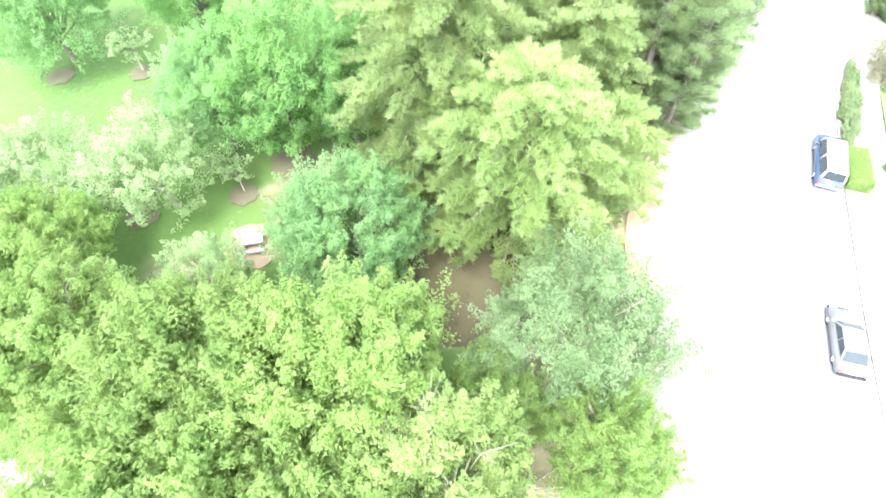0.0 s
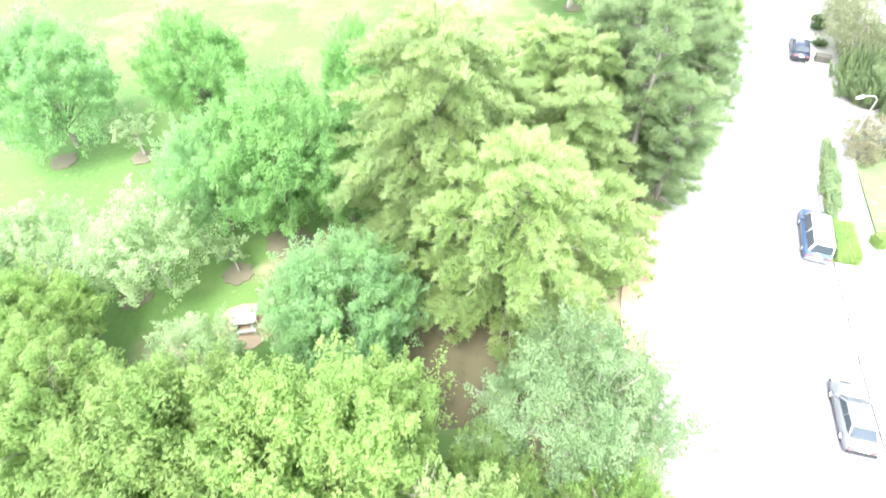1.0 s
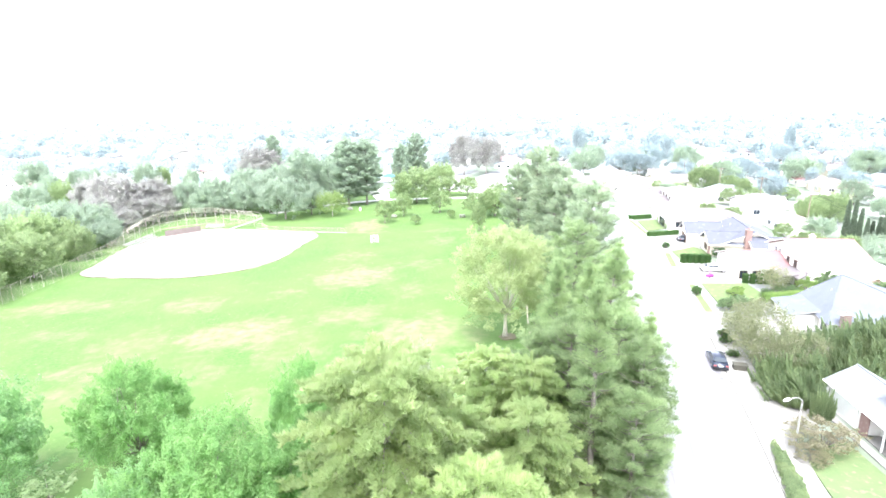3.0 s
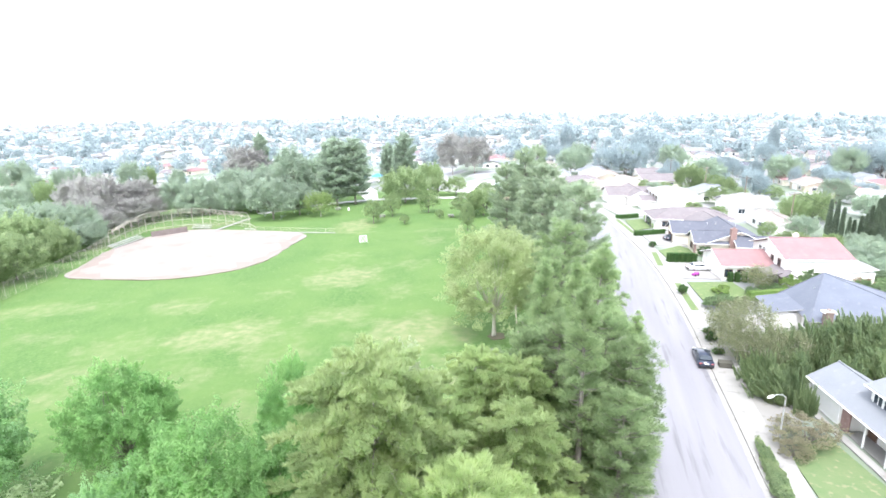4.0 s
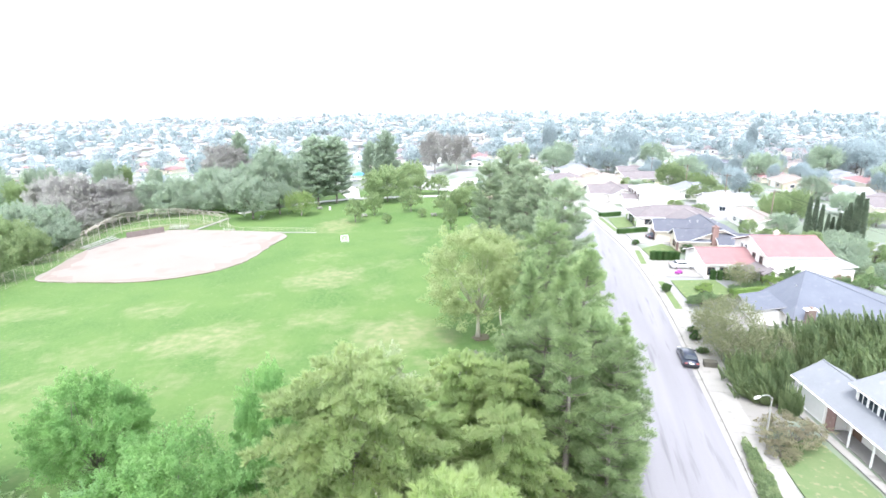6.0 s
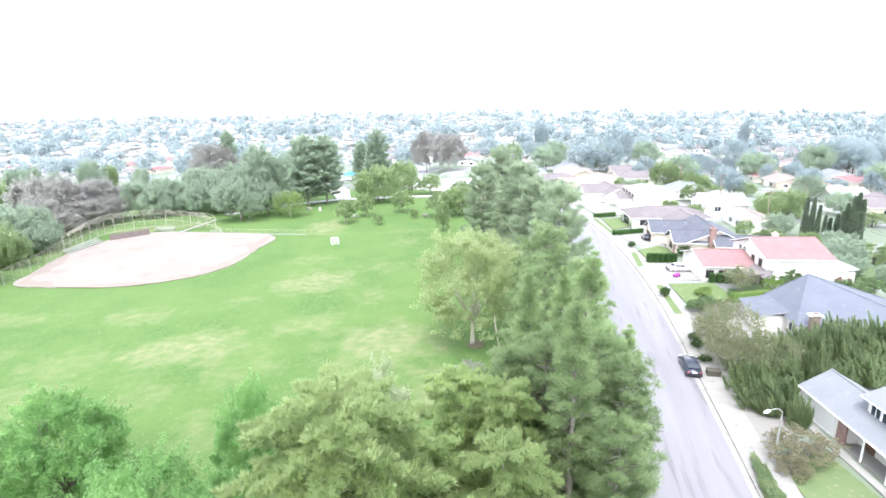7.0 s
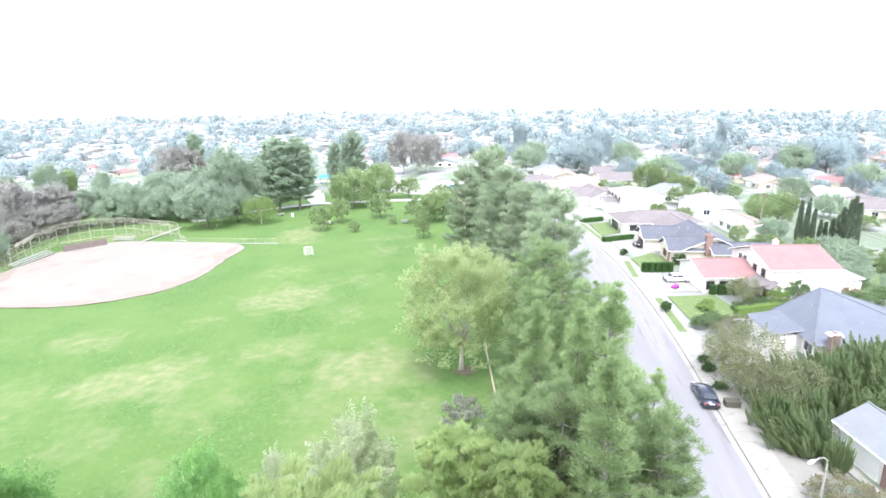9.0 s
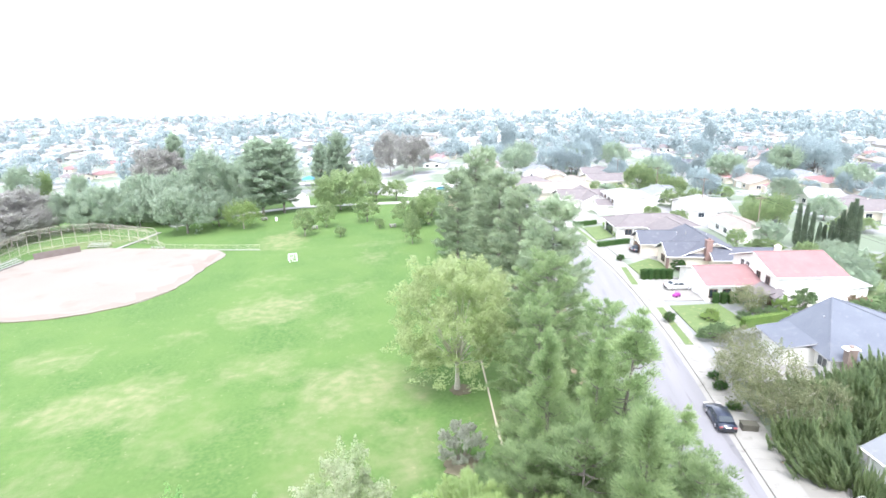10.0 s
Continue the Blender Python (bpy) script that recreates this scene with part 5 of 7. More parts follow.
for yy in (-4.2, -1.6):
    opening(h, "window", "-x", -5.0, yy, 3.2, 0.9, 1.2, BROWN_TRIM)
for yy in (1.6, 3.2):
    opening(h, "window", "-x", -5.0, yy, 4.1, 0.9, 1.0)
for xx in (-13, -10.8, -8.6):
    opening(h, "window", "-y", -3.2, xx, 0.7, 1.2, 1.3, BROWN_TRIM)
for yy in (-7.2, -4.0):
    Shape().box(-8.1, -7.95, yy - 0.08, yy + 0.08, -0.2, 2.3).link("porch_post", TRIM, h)
opening(h, "front_door", "-x", -5.0, -5.5, 0.0, 1.0, 2.05, BROWN_TRIM, BROWN_TRIM, 0)
chimney(h, 2.0, 5.2, 5.0, 6.6, CREAM, 0.8)

# dark grey roofed house with two gables to the street
h = house("house", 72.0, 113.0, -16, "single-storey cream house with dark grey roofs and street gables")
wing(h, -3.0, 8.5, -6.8, 8.4, 2.65, 5.2, "gy", CREAM, ROOF_DARK, 0.6)
wing(h, -8.0, -1.0, 2.0, 8.6, 2.6, 4.6, "gx", CREAM, ROOF_DARK, 0.6)
wing(h, -5.5, 1.0, -7.0, -0.6, 2.6, 4.5, "gx", CREAM, ROOF_DARK, 0.6)
wing(h, 2.0, 13.0, -9.5, -4.0, 2.6, 4.2, "gx", CREAM, ROOF_DARK, 0.5)
garage_door(h, "-x", -8.0, 5.2, 4.6, BROWN_TRIM)
opening(h, "window", "-x", -5.5, -3.8, 0.8, 1.9, 1.2, BROWN_TRIM, GLASS, 2)
opening(h, "front_door", "-x", -3.0, 0.6, 0.0, 1.1, 2.05, BROWN_TRIM, BROWN_TRIM, 0)
Shape().box(-5.75, -5.5, -7.2, -6.2, 0, 2.3).link("brick_panel", BRICK, h)
chimney(h, 1.4, -7.4, 2.0, 5.8, BRICK, 1.1)
vents(h, [(0.5, 2, 5.0), (5, 3, 4.4)])

# long brown roofed house
h = house("house", 77.0, 134.5, -12, "long single-storey white house with brown hipped roofs")
wing(h, -8.6, 10.0, -4.4, 5.6, 2.65, 4.6, "hip", STUCCO, ROOF_BROWN, 0.7)
wing(h, -1.5, 8.0, -11.0, -3.0, 2.65, 4.4, "gy", STUCCO, ROOF_BROWN, 0.6)
# the open carport has no glass: its dark pane stands in for shade inside
opening(h, "carport_opening", "-x", -8.6, 1.5, 0.0, 4.8, 2.2, BROWN_TRIM, GLASS, 0)
for xx in (-6.0, -3.8):
    opening(h, "window", "-y", -4.4, xx, 0.8, 1.5, 1.2, BROWN_TRIM)
opening(h, "window", "-x", -1.5, -7.5, 0.8, 2.0, 1.2, BROWN_TRIM, GLASS, 2)

h = house("house", 97.5, 128.0, -14, "low white house with a tan roof behind the street")
wing(h, -4, 4, -8, 8, 2.6, 3.6, "gy", STUCCO, ROOF_TAN, 0.5)
for yy in (-5, -1, 3):
    opening(h, "window", "-x", -4, yy, 0.9, 1.6, 1.1)

h = house("house", 86.5, 159.5, -14, "two-storey white house with a broad pale low roof")
wing(h, -5.5, 5.5, -7.2, 7.4, 4.6, 5.4, "gy", STUCCO, ROOF_WHITE, 0.5)
wing(h, -9.5, -5.5, -5.0, 4.4, 2.6, 3.4, "gx", STUCCO, ROOF_BROWN, 0.4)
for yy in (-4, 0, 4):
    opening(h, "window", "-x", -5.5, yy, 3.3, 1.3, 1.0, BROWN_TRIM)
garage_door(h, "-x", -9.5, -0.5, 4.6)

h = house("house", 77.5, 172.0, -10, "single-storey house with brown gabled roofs")
wing(h, -6.5, 7, -5, 5.5, 2.7, 4.7, "gx", STUCCO, ROOF_BROWN, 0.6)
wing(h, -1, 6, -8.5, 8, 2.7, 4.6, "gy", STUCCO, ROOF_BROWN, 0.5)
garage_door(h, "-x", -6.5, 0.3, 4.6)
opening(h, "window", "-y", -8.5, 2.5, 0.8, 1.6, 1.2)

h = house("house", 78.5, 189.5, -6, "single-storey house with a broad tan gabled roof")
wing(h, -8.5, 8.5, -6.0, 7.0, 2.8, 5.2, "gx", CREAM, ROOF_TAN, 0.7)
garage_door(h, "-x", -8.5, -2.0, 4.8)
opening(h, "window", "-x", -8.5, 3.5, 0.8, 1.8, 1.2)
opening(h, "window", "-y", -6.0, 1.0, 0.8, 1.8, 1.2)

h = house("house", 76.0, 211.0, 4, "single-storey house with brown hipped roofs and a red garage wall")
wing(h, -7.5, 8.5, -6.0, 6.5, 2.8, 4.9, "hip", BRICK, ROOF_BROWN, 0.6)
garage_door(h, "-x", -7.5, 0.0, 4.8)
h = house("house", 93.0, 205.0, 4, "single-storey house with a tan gabled roof")
wing(h, -6, 7, -5, 6, 2.8, 4.8, "gy", CREAM, ROOF_TAN, 0.6)
opening(h, "window", "-x", -6, 0, 0.8, 1.8, 1.2)


# back-street houses, each a thing, from a few plans
def back_house(seed, label, wall, roof):
    rng = random.Random(seed)
    r = thing("house", Matrix(), label, "house", "houses of the next streets")
    a, b = rng.uniform(5.5, 7.5), rng.uniform(6.5, 9)
    kind = rng.choice(("gx", "gy", "hip"))
    wing(r, -a, a, -b, b * 0.6, 2.7, 4.7, kind, wall, roof, 0.6)
    wing(r, -a * 0.4, a * 1.1, b * 0.3, b, 2.7, 4.3, rng.choice(("gy", "hip")), wall, roof, 0.5)
    opening(r, "window", "-x", -a, -b * 0.5, 0.8, 1.8, 1.2)
    opening(r, "window", "-y", -b, -a * 0.4, 0.8, 1.6, 1.2)
    opening(r, "window", "-y", -b, a * 0.45, 0.8, 1.6, 1.2)
    garage_door(r, "-x", -a, 0.4, 4.2)
    return r


plans = [back_house(1, "single-storey house with a pale gravel roof", STUCCO, ROOF_WHITE), back_house(2, "single-storey house with a brown shingle roof", CREAM, ROOF_BROWN),
         back_house(3, "single-storey house with a tan shingle roof", TAN, ROOF_TAN), back_house(4, "single-storey house with a grey shingle roof", STUCCO, ROOF_PALE),
         back_house(5, "single-storey house with a red tiled roof", CREAM, ROOF_RED), back_house(6, "single-storey house with a dark roof", STUCCO, ROOF_DARK)]
used = []
rng_h = random.Random(9)
spots = []
for row in range(9):
    for col in range(16):
        x = 122 + row * 30 + (4 if row % 2 else 0) + (col * 20) * 0.28 + rng_h.uniform(-2, 2)
        y = 28 + col * 20 - row * 6 + rng_h.uniform(-2, 2)
        if y < 330 and math.hypot(x, y) < 420 and math.atan2(x, y) < radians(62):
            spots.append((x, y, -16 + (180 if row % 2 else 0) + rng_h.uniform(-4, 4)))
for x, y in ((104, 152), (108, 176), (112, 222), (94, 232), (74, 238), (98, 258), (124, 250), (72, 262), (110, 282), (84, 290)):
    spots.append((x, y, -10 + rng_h.uniform(-8, 8)))
for x, y, turn in spots:
    k = rng_h.choice((0, 1, 2, 3, 3, 4, 5, 2, 1)) if x > 126 else rng_h.choice((0, 1, 2, 3))
    if k not in used:
        used.append(k)
        plans[k].matrix_basis = at(x, y, 0.1, turn)
    else:
        copy_thing(plans[k], at(x, y, 0.1, turn))
for k in range(6):
    if k not in used:
        plans[k].matrix_basis = at(330 + 25 * k, 330, 0.1, 0)


# houses of the plain's nearer streets, each a thing, from a few light plans
def small_house(label, wall, roof, kind, w, d, rise):
    root = thing("house", Matrix(), label, "house", "houses of the plain")
    sh = Shape().box(-w, w, -d, d, -0.6, 2.7)
    if kind == "gy":
        sh.add([(-w, -d, 2.7), (w, -d, 2.7), (0, -d, 2.7 + rise - 0.25), (-w, d, 2.7), (w, d, 2.7), (0, d, 2.7 + rise - 0.25)], [(0, 1, 2), (4, 3, 5)])
    sh.link("wall", wall, root)
    roof_shape(-w, w, -d, d, 2.62, 2.62 + rise, kind, 0.6).link("roof", roof, root)
    for q in (-0.5, 0.35):
        opening(root, "window", "-y", -d, w * q, 0.9, 1.7, 1.2, TRIM, GLASS, 0)
    opening(root, "window", "-x", -w, d * 0.3, 0.9, 1.7, 1.2, TRIM, GLASS, 0)
    return root


small_plans = [small_house("small white house with a pale gravel roof", STUCCO, ROOF_WHITE, "hip", 5.6, 8.2, 1.5), small_house("small cream house with a brown gabled roof", CREAM, ROOF_BROWN, "gy", 5.4, 7.6, 1.9),
               small_house("small tan house with a tan hipped roof", TAN, ROOF_TAN, "hip", 6.2, 7.2, 1.8), small_house("small white house with a grey gabled roof", STUCCO, ROOF_PALE, "gy", 5.8, 8.4, 1.7),
               small_house("small white house with a dusky hipped roof", STUCCO, ROOF_BROWN, "hip", 6.6, 6.8, 1.9), small_house("small cream house with a red tiled roof", CREAM, ROOF_RED, "hip", 5.8, 7.4, 1.6)]
placed_plans = []


def settle(x, y, turn, rng, grow=1.0):
    """Set one small house on the plain: the plan itself first, copies after that."""
    k = int(rng.choice((0, 0, 1, 2, 2, 3, 3, 4, 4, 5)))
    m = at(x, y, -0.1, turn) @ Matrix.Diagonal((grow, grow, 1.0 + 0.4 * (rng.random() < 0.1), 1))
    if k in placed_plans:
        copy_thing(small_plans[k], m)
    else:
        placed_plans.append(k)
        small_plans[k].matrix_basis = m


# ---- the far town: rows of small houses and trees out to the horizon ----
def far_town():
    rng = np.random.default_rng(21)
    v, f, idx = [], [], []
    tree_at = []
    ca, sa = math.cos(radians(-20)), math.sin(radians(-20))
    rows = []
    step_s, step_n = 19.0, 27.0
    for i in range(-75, 120):
        for j in range(-20, 150):
            street = (j % 2) * 9.0
            rows.append((i * step_n + street * 0.0, j * step_s, i))
    for a, b, i in rows:
        x = ca * a - sa * b + 60 + rng.normal(0, 2)
        y = sa * a + ca * b + 160 + rng.normal(0, 2)
        r = math.hypot(x - 1, y - 10)
        ang = math.degrees(math.atan2(x - 1, y - 10))
        if not (-36 < ang < 58) or r > 2600:
            continue
        if x < 135 and r < 300 or (x > 100 and r < 400) or (x < 60 and y < 315):
            continue
        wooded = noise.noise(Vector((x * 0.0055, y * 0.011, 7.0)))
        if rng.random() < (0.14 if r < 1100 else 0.4 + 0.5 * min(1.0, (r - 1100) / 1300)):
            continue
        if x < 0 and r < 520 and rng.random() < 0.55:
            tree_at.append((x, y))
            continue
        for k in range(int(rng.integers(0, 3)) + (4 if wooded > 0.15 else 0)):
            tree_at.append((x + rng.normal(0, 8), y + rng.normal(0, 8)))
        if rng.random() < 0.12:
            continue
        w, d, h = rng.uniform(5, 7.5), rng.uniform(6, 9), rng.uniform(2.6, 3.2) * (1.8 if rng.random() < 0.12 else 1)
        if r > 1100:
            w, d = w * 1.25, d * 1.25
        if r < 540:
            settle(x, y, -20 + rng.normal(0, 3) + (90 if rng.random() < 0.3 else 0), rng, rng.uniform(0.9, 1.15))
            continue
        z = float(land(x, y)) - 0.3
        th = radians(-20 + rng.normal(0, 3) + (90 if rng.random() < 0.3 else 0))
        c, s = math.cos(th), math.sin(th)
        P = lambda p, q, zz: (x + c * p - s * q, y + s * p + c * q, z + zz)
        n = len(v)
        v += [P(-w, -d, 0), P(w, -d, 0), P(w, d, 0), P(-w, d, 0), P(-w, -d, h), P(w, -d, h), P(w, d, h), P(-w, d, h)]
        f += [(n, n + 1, n + 5, n + 4), (n + 1, n + 2, n + 6, n + 5), (n + 2, n + 3, n + 7, n + 6), (n + 3, n, n + 4, n + 7)]
        idx += [0] * 4
        n = len(v)
        o, rz = 0.6, h + rng.uniform(1.2, 2.1)
        hip = rng.uniform(0, 1) < 0.5
        e = 0.55 * d if hip else -o
        v += [P(-w - o, -d - o, h), P(w + o, -d - o, h), P(w + o, d + o, h), P(-w - o, d + o, h), P(0, -d + e, rz), P(0, d - e, rz)]
        f += [(n, n + 1, n + 4), (n + 1, n + 2, n + 5, n + 4), (n + 2, n + 3, n + 5), (n + 3, n, n + 4, n + 5)]
        idx += [1] * 4
        if r < 800:
            for q in (-0.5, 0.3):
                n = len(v)
                for sgn in (-1,):
                    v += [P(w * q - 0.8, -d - 0.05, 0.9), P(w * q + 0.8, -d - 0.05, 0.9), P(w * q + 0.8, -d - 0.05, 2.1), P(w * q - 0.8, -d - 0.05, 2.1)]
                    f += [(n, n + 1, n + 2, n + 3)]
                    idx += [2]
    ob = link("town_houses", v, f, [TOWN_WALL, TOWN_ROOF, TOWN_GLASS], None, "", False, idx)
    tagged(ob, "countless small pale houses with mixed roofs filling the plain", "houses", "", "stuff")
    cen, nrm, size = [], [], []
    for x, y in tree_at:
        r = math.hypot(x, y)
        big = min(3.0, rng.lognormal(0.0, 0.42))
        hgt, rad = 6.5 * big * rng.uniform(0.8, 1.2), 3.1 * big
        slim = rng.random() < 0.15
        if slim:
            hgt, rad = hgt * 1.6, rad * 0.5
        z = float(land(x, y))
        n = int((170 if r < 600 else (60 if r < 1200 else 22)) * min(2.0, 0.5 + 0.6 * big))
        k = ball(rng, n)
        lump = 0.75 + 0.35 * np.sin(k[:, 0] * 5 + x) * np.cos(k[:, 1] * 4 + y)
        cen.append(np.array((x, y, z + hgt * 0.55)) + k * np.array((rad, rad, hgt * 0.45)) * lump[:, None])
        nrm.append(k + (0, 0, 0.4))
        size.append(np.full(n, 1.1 if r < 600 else (1.9 if r < 1200 else 3.0)) * (0.6 if slim else 1) * rad / 3.8)
    cen, nrm, size = np.concatenate(cen), np.concatenate(nrm), np.concatenate(size)
    nrm = nrm + rng.normal(0, 0.5, nrm.shape)
    nrm /= np.linalg.norm(nrm, axis=1, keepdims=True)
    a = np.cross(nrm, rng.normal(0, 1, nrm.shape))
    a /= np.linalg.norm(a, axis=1, keepdims=True)
    b = np.cross(nrm, a)
    a, b = a * size[:, None] / 2, b * size[:, None] * 0.4
    q = np.stack([cen - a, cen - b, cen + a, cen + b], 1).reshape(-1, 3)
    ob = link("town_trees", q.tolist(), quads(q), LEAF_TOWN_HAZED)
    tagged(ob, "countless green trees between the houses of the plain, haze put into their colour", "trees", "", "stuff")


far_town()

# nearer trees between the houses
rng_t = random.Random(12)
for x, y, s, h, k in ((114.5, 199.3, 0.62, 0.78, 2), (106.5, 133.5, 0.42, 0.55, 2), (114.5, 136.8, 0.48, 0.62, 2), (97.5, 119.4, 0.42, 0.38, 0), (122, 190, 0.5, 0.5, 2), (140, 110, 0.6, 0.6, 0), (126, 96, 0.55, 0.5, 0), (134, 140, 0.5, 0.5, 0), (90, 178, 0.35, 0.4, 0), (150, 170, 0.6, 0.6, 0), (170, 120, 0.7, 0.7, 0), (66, 182, 0.4, 0.4, 0),
                      (92, 270, 0.9, 0.9, 0), (106, 300, 1.0, 1.0, 0), (120, 270, 0.9, 0.9, 0), (140, 230, 0.8, 0.8, 0), (175, 230, 0.9, 0.9, 0), (200, 190, 0.8, 0.8, 0), (190, 150, 0.9, 1.0, 0), (215, 240, 0.9, 1.1, 0), (240, 200, 0.9, 1.2, 0), (255, 175, 1.0, 1.1, 1), (160, 300, 1.0, 1.0, 0), (225, 130, 0.8, 0.8, 0), (150, 80, 0.6, 0.6, 0), (128, 60, 0.6, 0.6, 2), (108, 66, 0.5, 0.45, 0), (95, 60, 0.5, 0.5, 0)):
    again((hazed, gum, mid_tree)[k], x, y, rng_t.uniform(0, 360), s, h)

plain_tree = plant(broadleaf("town_tree", "broad tree among the houses of the plain, blue-grey haze put into its leaves", 61, 13.0, 8.0, LEAF_TOWN_HAZED, BARK, 9000, 0.62, 0.1, lobes=32, sub=8, group="town trees"), 109.5, 267.1)
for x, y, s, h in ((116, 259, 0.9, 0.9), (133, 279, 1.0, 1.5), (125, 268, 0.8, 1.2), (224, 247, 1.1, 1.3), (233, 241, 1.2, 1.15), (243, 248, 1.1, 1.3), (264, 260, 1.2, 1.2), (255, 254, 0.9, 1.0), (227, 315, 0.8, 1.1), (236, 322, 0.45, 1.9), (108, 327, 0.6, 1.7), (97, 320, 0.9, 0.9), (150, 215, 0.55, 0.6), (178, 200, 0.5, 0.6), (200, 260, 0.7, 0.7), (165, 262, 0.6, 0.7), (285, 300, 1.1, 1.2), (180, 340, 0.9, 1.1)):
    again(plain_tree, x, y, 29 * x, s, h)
cypress = plant(spiky("cypress_tree", "tall slim dark green cypress in a row", 31, 9.4, 0.62, CYPRESS, 1, 1500, 0.5, 0.14, "tree", "cypress row"), 102.0, 116.7)
for x, y, s, h in ((102.6, 115.4, 0.95, 1.02), (103.0, 114.0, 0.9, 0.86), (103.3, 112.4, 0.8, 0.66), (104.4, 112.2, 0.85, 0.6), (104.9, 111.0, 0.9, 0.72), (105.1, 109.9, 0.95, 0.8), (105.8, 109.7, 1.0, 0.98), (106.4, 108.8, 1.05, 1.16), (107.0, 108.4, 1.1, 1.24), (107.9, 108.0, 1.1, 1.1)):
    again(cypress, x, y, 40 * x, s, h)

rng_g = random.Random(77)
for i in range(110):
    x, y = 92 + 170 * rng_g.random(), 60 + 250 * rng_g.random()
    if x > 118:
        if x + y > 280:
            again(plain_tree, x, y, rng_g.uniform(0, 360), rng_g.uniform(0.3, 0.6), rng_g.uniform(0.35, 0.75), "broad garden tree among the back streets, greyed with painted haze")
        else:
            again(small_tree, x, y, rng_g.uniform(0, 360), rng_g.uniform(0.6, 1.5), rng_g.uniform(0.5, 1.3), "garden tree among the back streets")
for x, y in ((88, 70), (94, 74), (100, 84), (112, 90), (118, 104), (118, 120), (90, 112), (94, 106), (88, 118), (92, 144), (88, 150), (104, 164), (96, 182), (112, 165), (126, 156), (130, 126), (86, 100), (120, 140), (110, 98), (100, 96), (92, 190), (70, 198), (66, 205), (128, 206), (134, 180)):
    again(small_tree, x, y, rng_g.uniform(0, 360), rng_g.uniform(0.55, 1.1), rng_g.uniform(0.4, 0.8), "green garden tree behind the houses")

# ---- planting along the houses ----
juniper = plant(juniper_bush("juniper", "sprawling juniper with pointed green plumes", 33, 6.4, 4.4, JUNIPER, 170, 230, "junipers"), 49.5, 60.6)
for x, y, s, h, k in ((53.6, 59.6, 1.0, 1.25, 10), (57.4, 59.2, 1.0, 1.35, -12), (61.5, 57.0, 1.0, 1.0, 20), (42.3, 51.2, 0.8, 0.9, -20), (43.0, 55.2, 0.72, 0.95, 25), (60, 61.2, 1.0, 1.25, 5), (64.5, 60.2, 1.0, 1.25, -9), (46.6, 55.2, 0.85, 0.95, 8), (66, 56, 1.0, 1.0, 30), (51.8, 56.6, 0.85, 0.9, 14), (57.0, 55.0, 0.9, 0.9, -8), (42.8, 48.0, 0.36, 0.85, 40), (43.6, 51.4, 0.42, 0.9, 15), (51.5, 53.8, 0.7, 0.9, 60)):
    again(juniper, x, y, k, s, h)
brown_tree = plant(broadleaf("pepper_tree", "loose brownish-green tree over the pavement", 34, 6.2, 4.6, LEAF_KHAKI, GREY_BARK, 7000, 0.24, 0.15, lobes=30, group="garden trees", bare=10), 45.6, 62.8)
again(brown_tree, 43.4, 60.4, 100, 0.55, 0.66)
again(dark_pine, 72.5, 63.0, 40, 0.5, 0.36, "dark conifer beside the grey-roofed house")
again(brown_tree, 46.0, 67.4, 70, 0.52, 0.55)
again(brown_tree, 44.4, 57.6, 160, 0.7, 0.75)
again(brown_tree, 63.6, 85.6, 20, 0.6, 0.62, "loose grey-brown tree beside the porch")
again(brown_tree, 48.8, 58.6, 250, 0.55, 0.7, "loose brownish tree against the junipers")
again(brown_tree, 52.6, 75.4, 310, 0.5, 0.3, "low brownish shrub beside the driveway")
again(brown_tree, 55.4, 76.4, 30, 0.42, 0.34, "low brownish shrub at the garage corner")
lime = plant(shrub("shrub", "bright lime-green loose garden shrub", 47, 3.6, 3.2, 2.9, LEAF_GREEN, 6800, 0.2), 67.2, 82.7, 0.1)
dark_shrub = plant(shrub("shrub", "tall dark green garden shrub against the white wall", 48, 3.8, 3.4, 3.6, LEAF_OLIVE, 7000, 0.2, lumps=22), 71.2, 83.2, 0.1)
again(dark_shrub, 60.6, 83.0, 40, 0.62, 0.34, "low dark green garden shrub", 0.1)
again(dark_shrub, 63.2, 83.4, 200, 0.6, 0.42, "dark green garden shrub beside the hedge", 0.1)
again(dark_shrub, 64.8, 82.6, 120, 0.6, 0.5, "dark green garden shrub beside a brighter one", 0.1)
again(dark_shrub, 77.4, 79.2, 80, 1.1, 0.8, "dark green garden shrub behind the roof's edge", 0.1)
again(dark_shrub, 82.0, 79.0, 10, 1.3, 0.9, "large green shrub behind the house", 0.1)
again(lime, 55.9, 84.2, 20, 0.85, 0.3, "low spreading green shrub on the lawn", 0.1)
again(lime, 57.6, 86.0, 200, 0.6, 0.28, "low spreading green shrub on the lawn", 0.1)
white_shrub = plant(shrub("shrub", "small shrub with white blossom", 49, 1.9, 1.7, 1.3, LEAF_BLOSSOM, 2200, 0.15), 64.2, 85.8, 0.1)
again(white_shrub, 65.6, 86.4, 90, 0.8, 0.8, "", 0.1)
bare_shrub = plant(shrub("shrub", "large brownish half-bare shrub by the lamp post", 35, 6.2, 5.6, 2.4, LEAF_TWIG, 9000, 0.15, lumps=30), 39.3, 43.4)
again(bare_shrub, 36.9, 41.6, 70, 0.5, 0.62, "brownish half-bare shrub beside the pavement")
plant(shrub("hedge", "low dark green ivy hedge in the verge", 36, 1.5, 11.4, 0.75, JUNIPER, 14000, 0.2, "hedge", lumps=60), 32.7, 38.2, 0.1, -22)
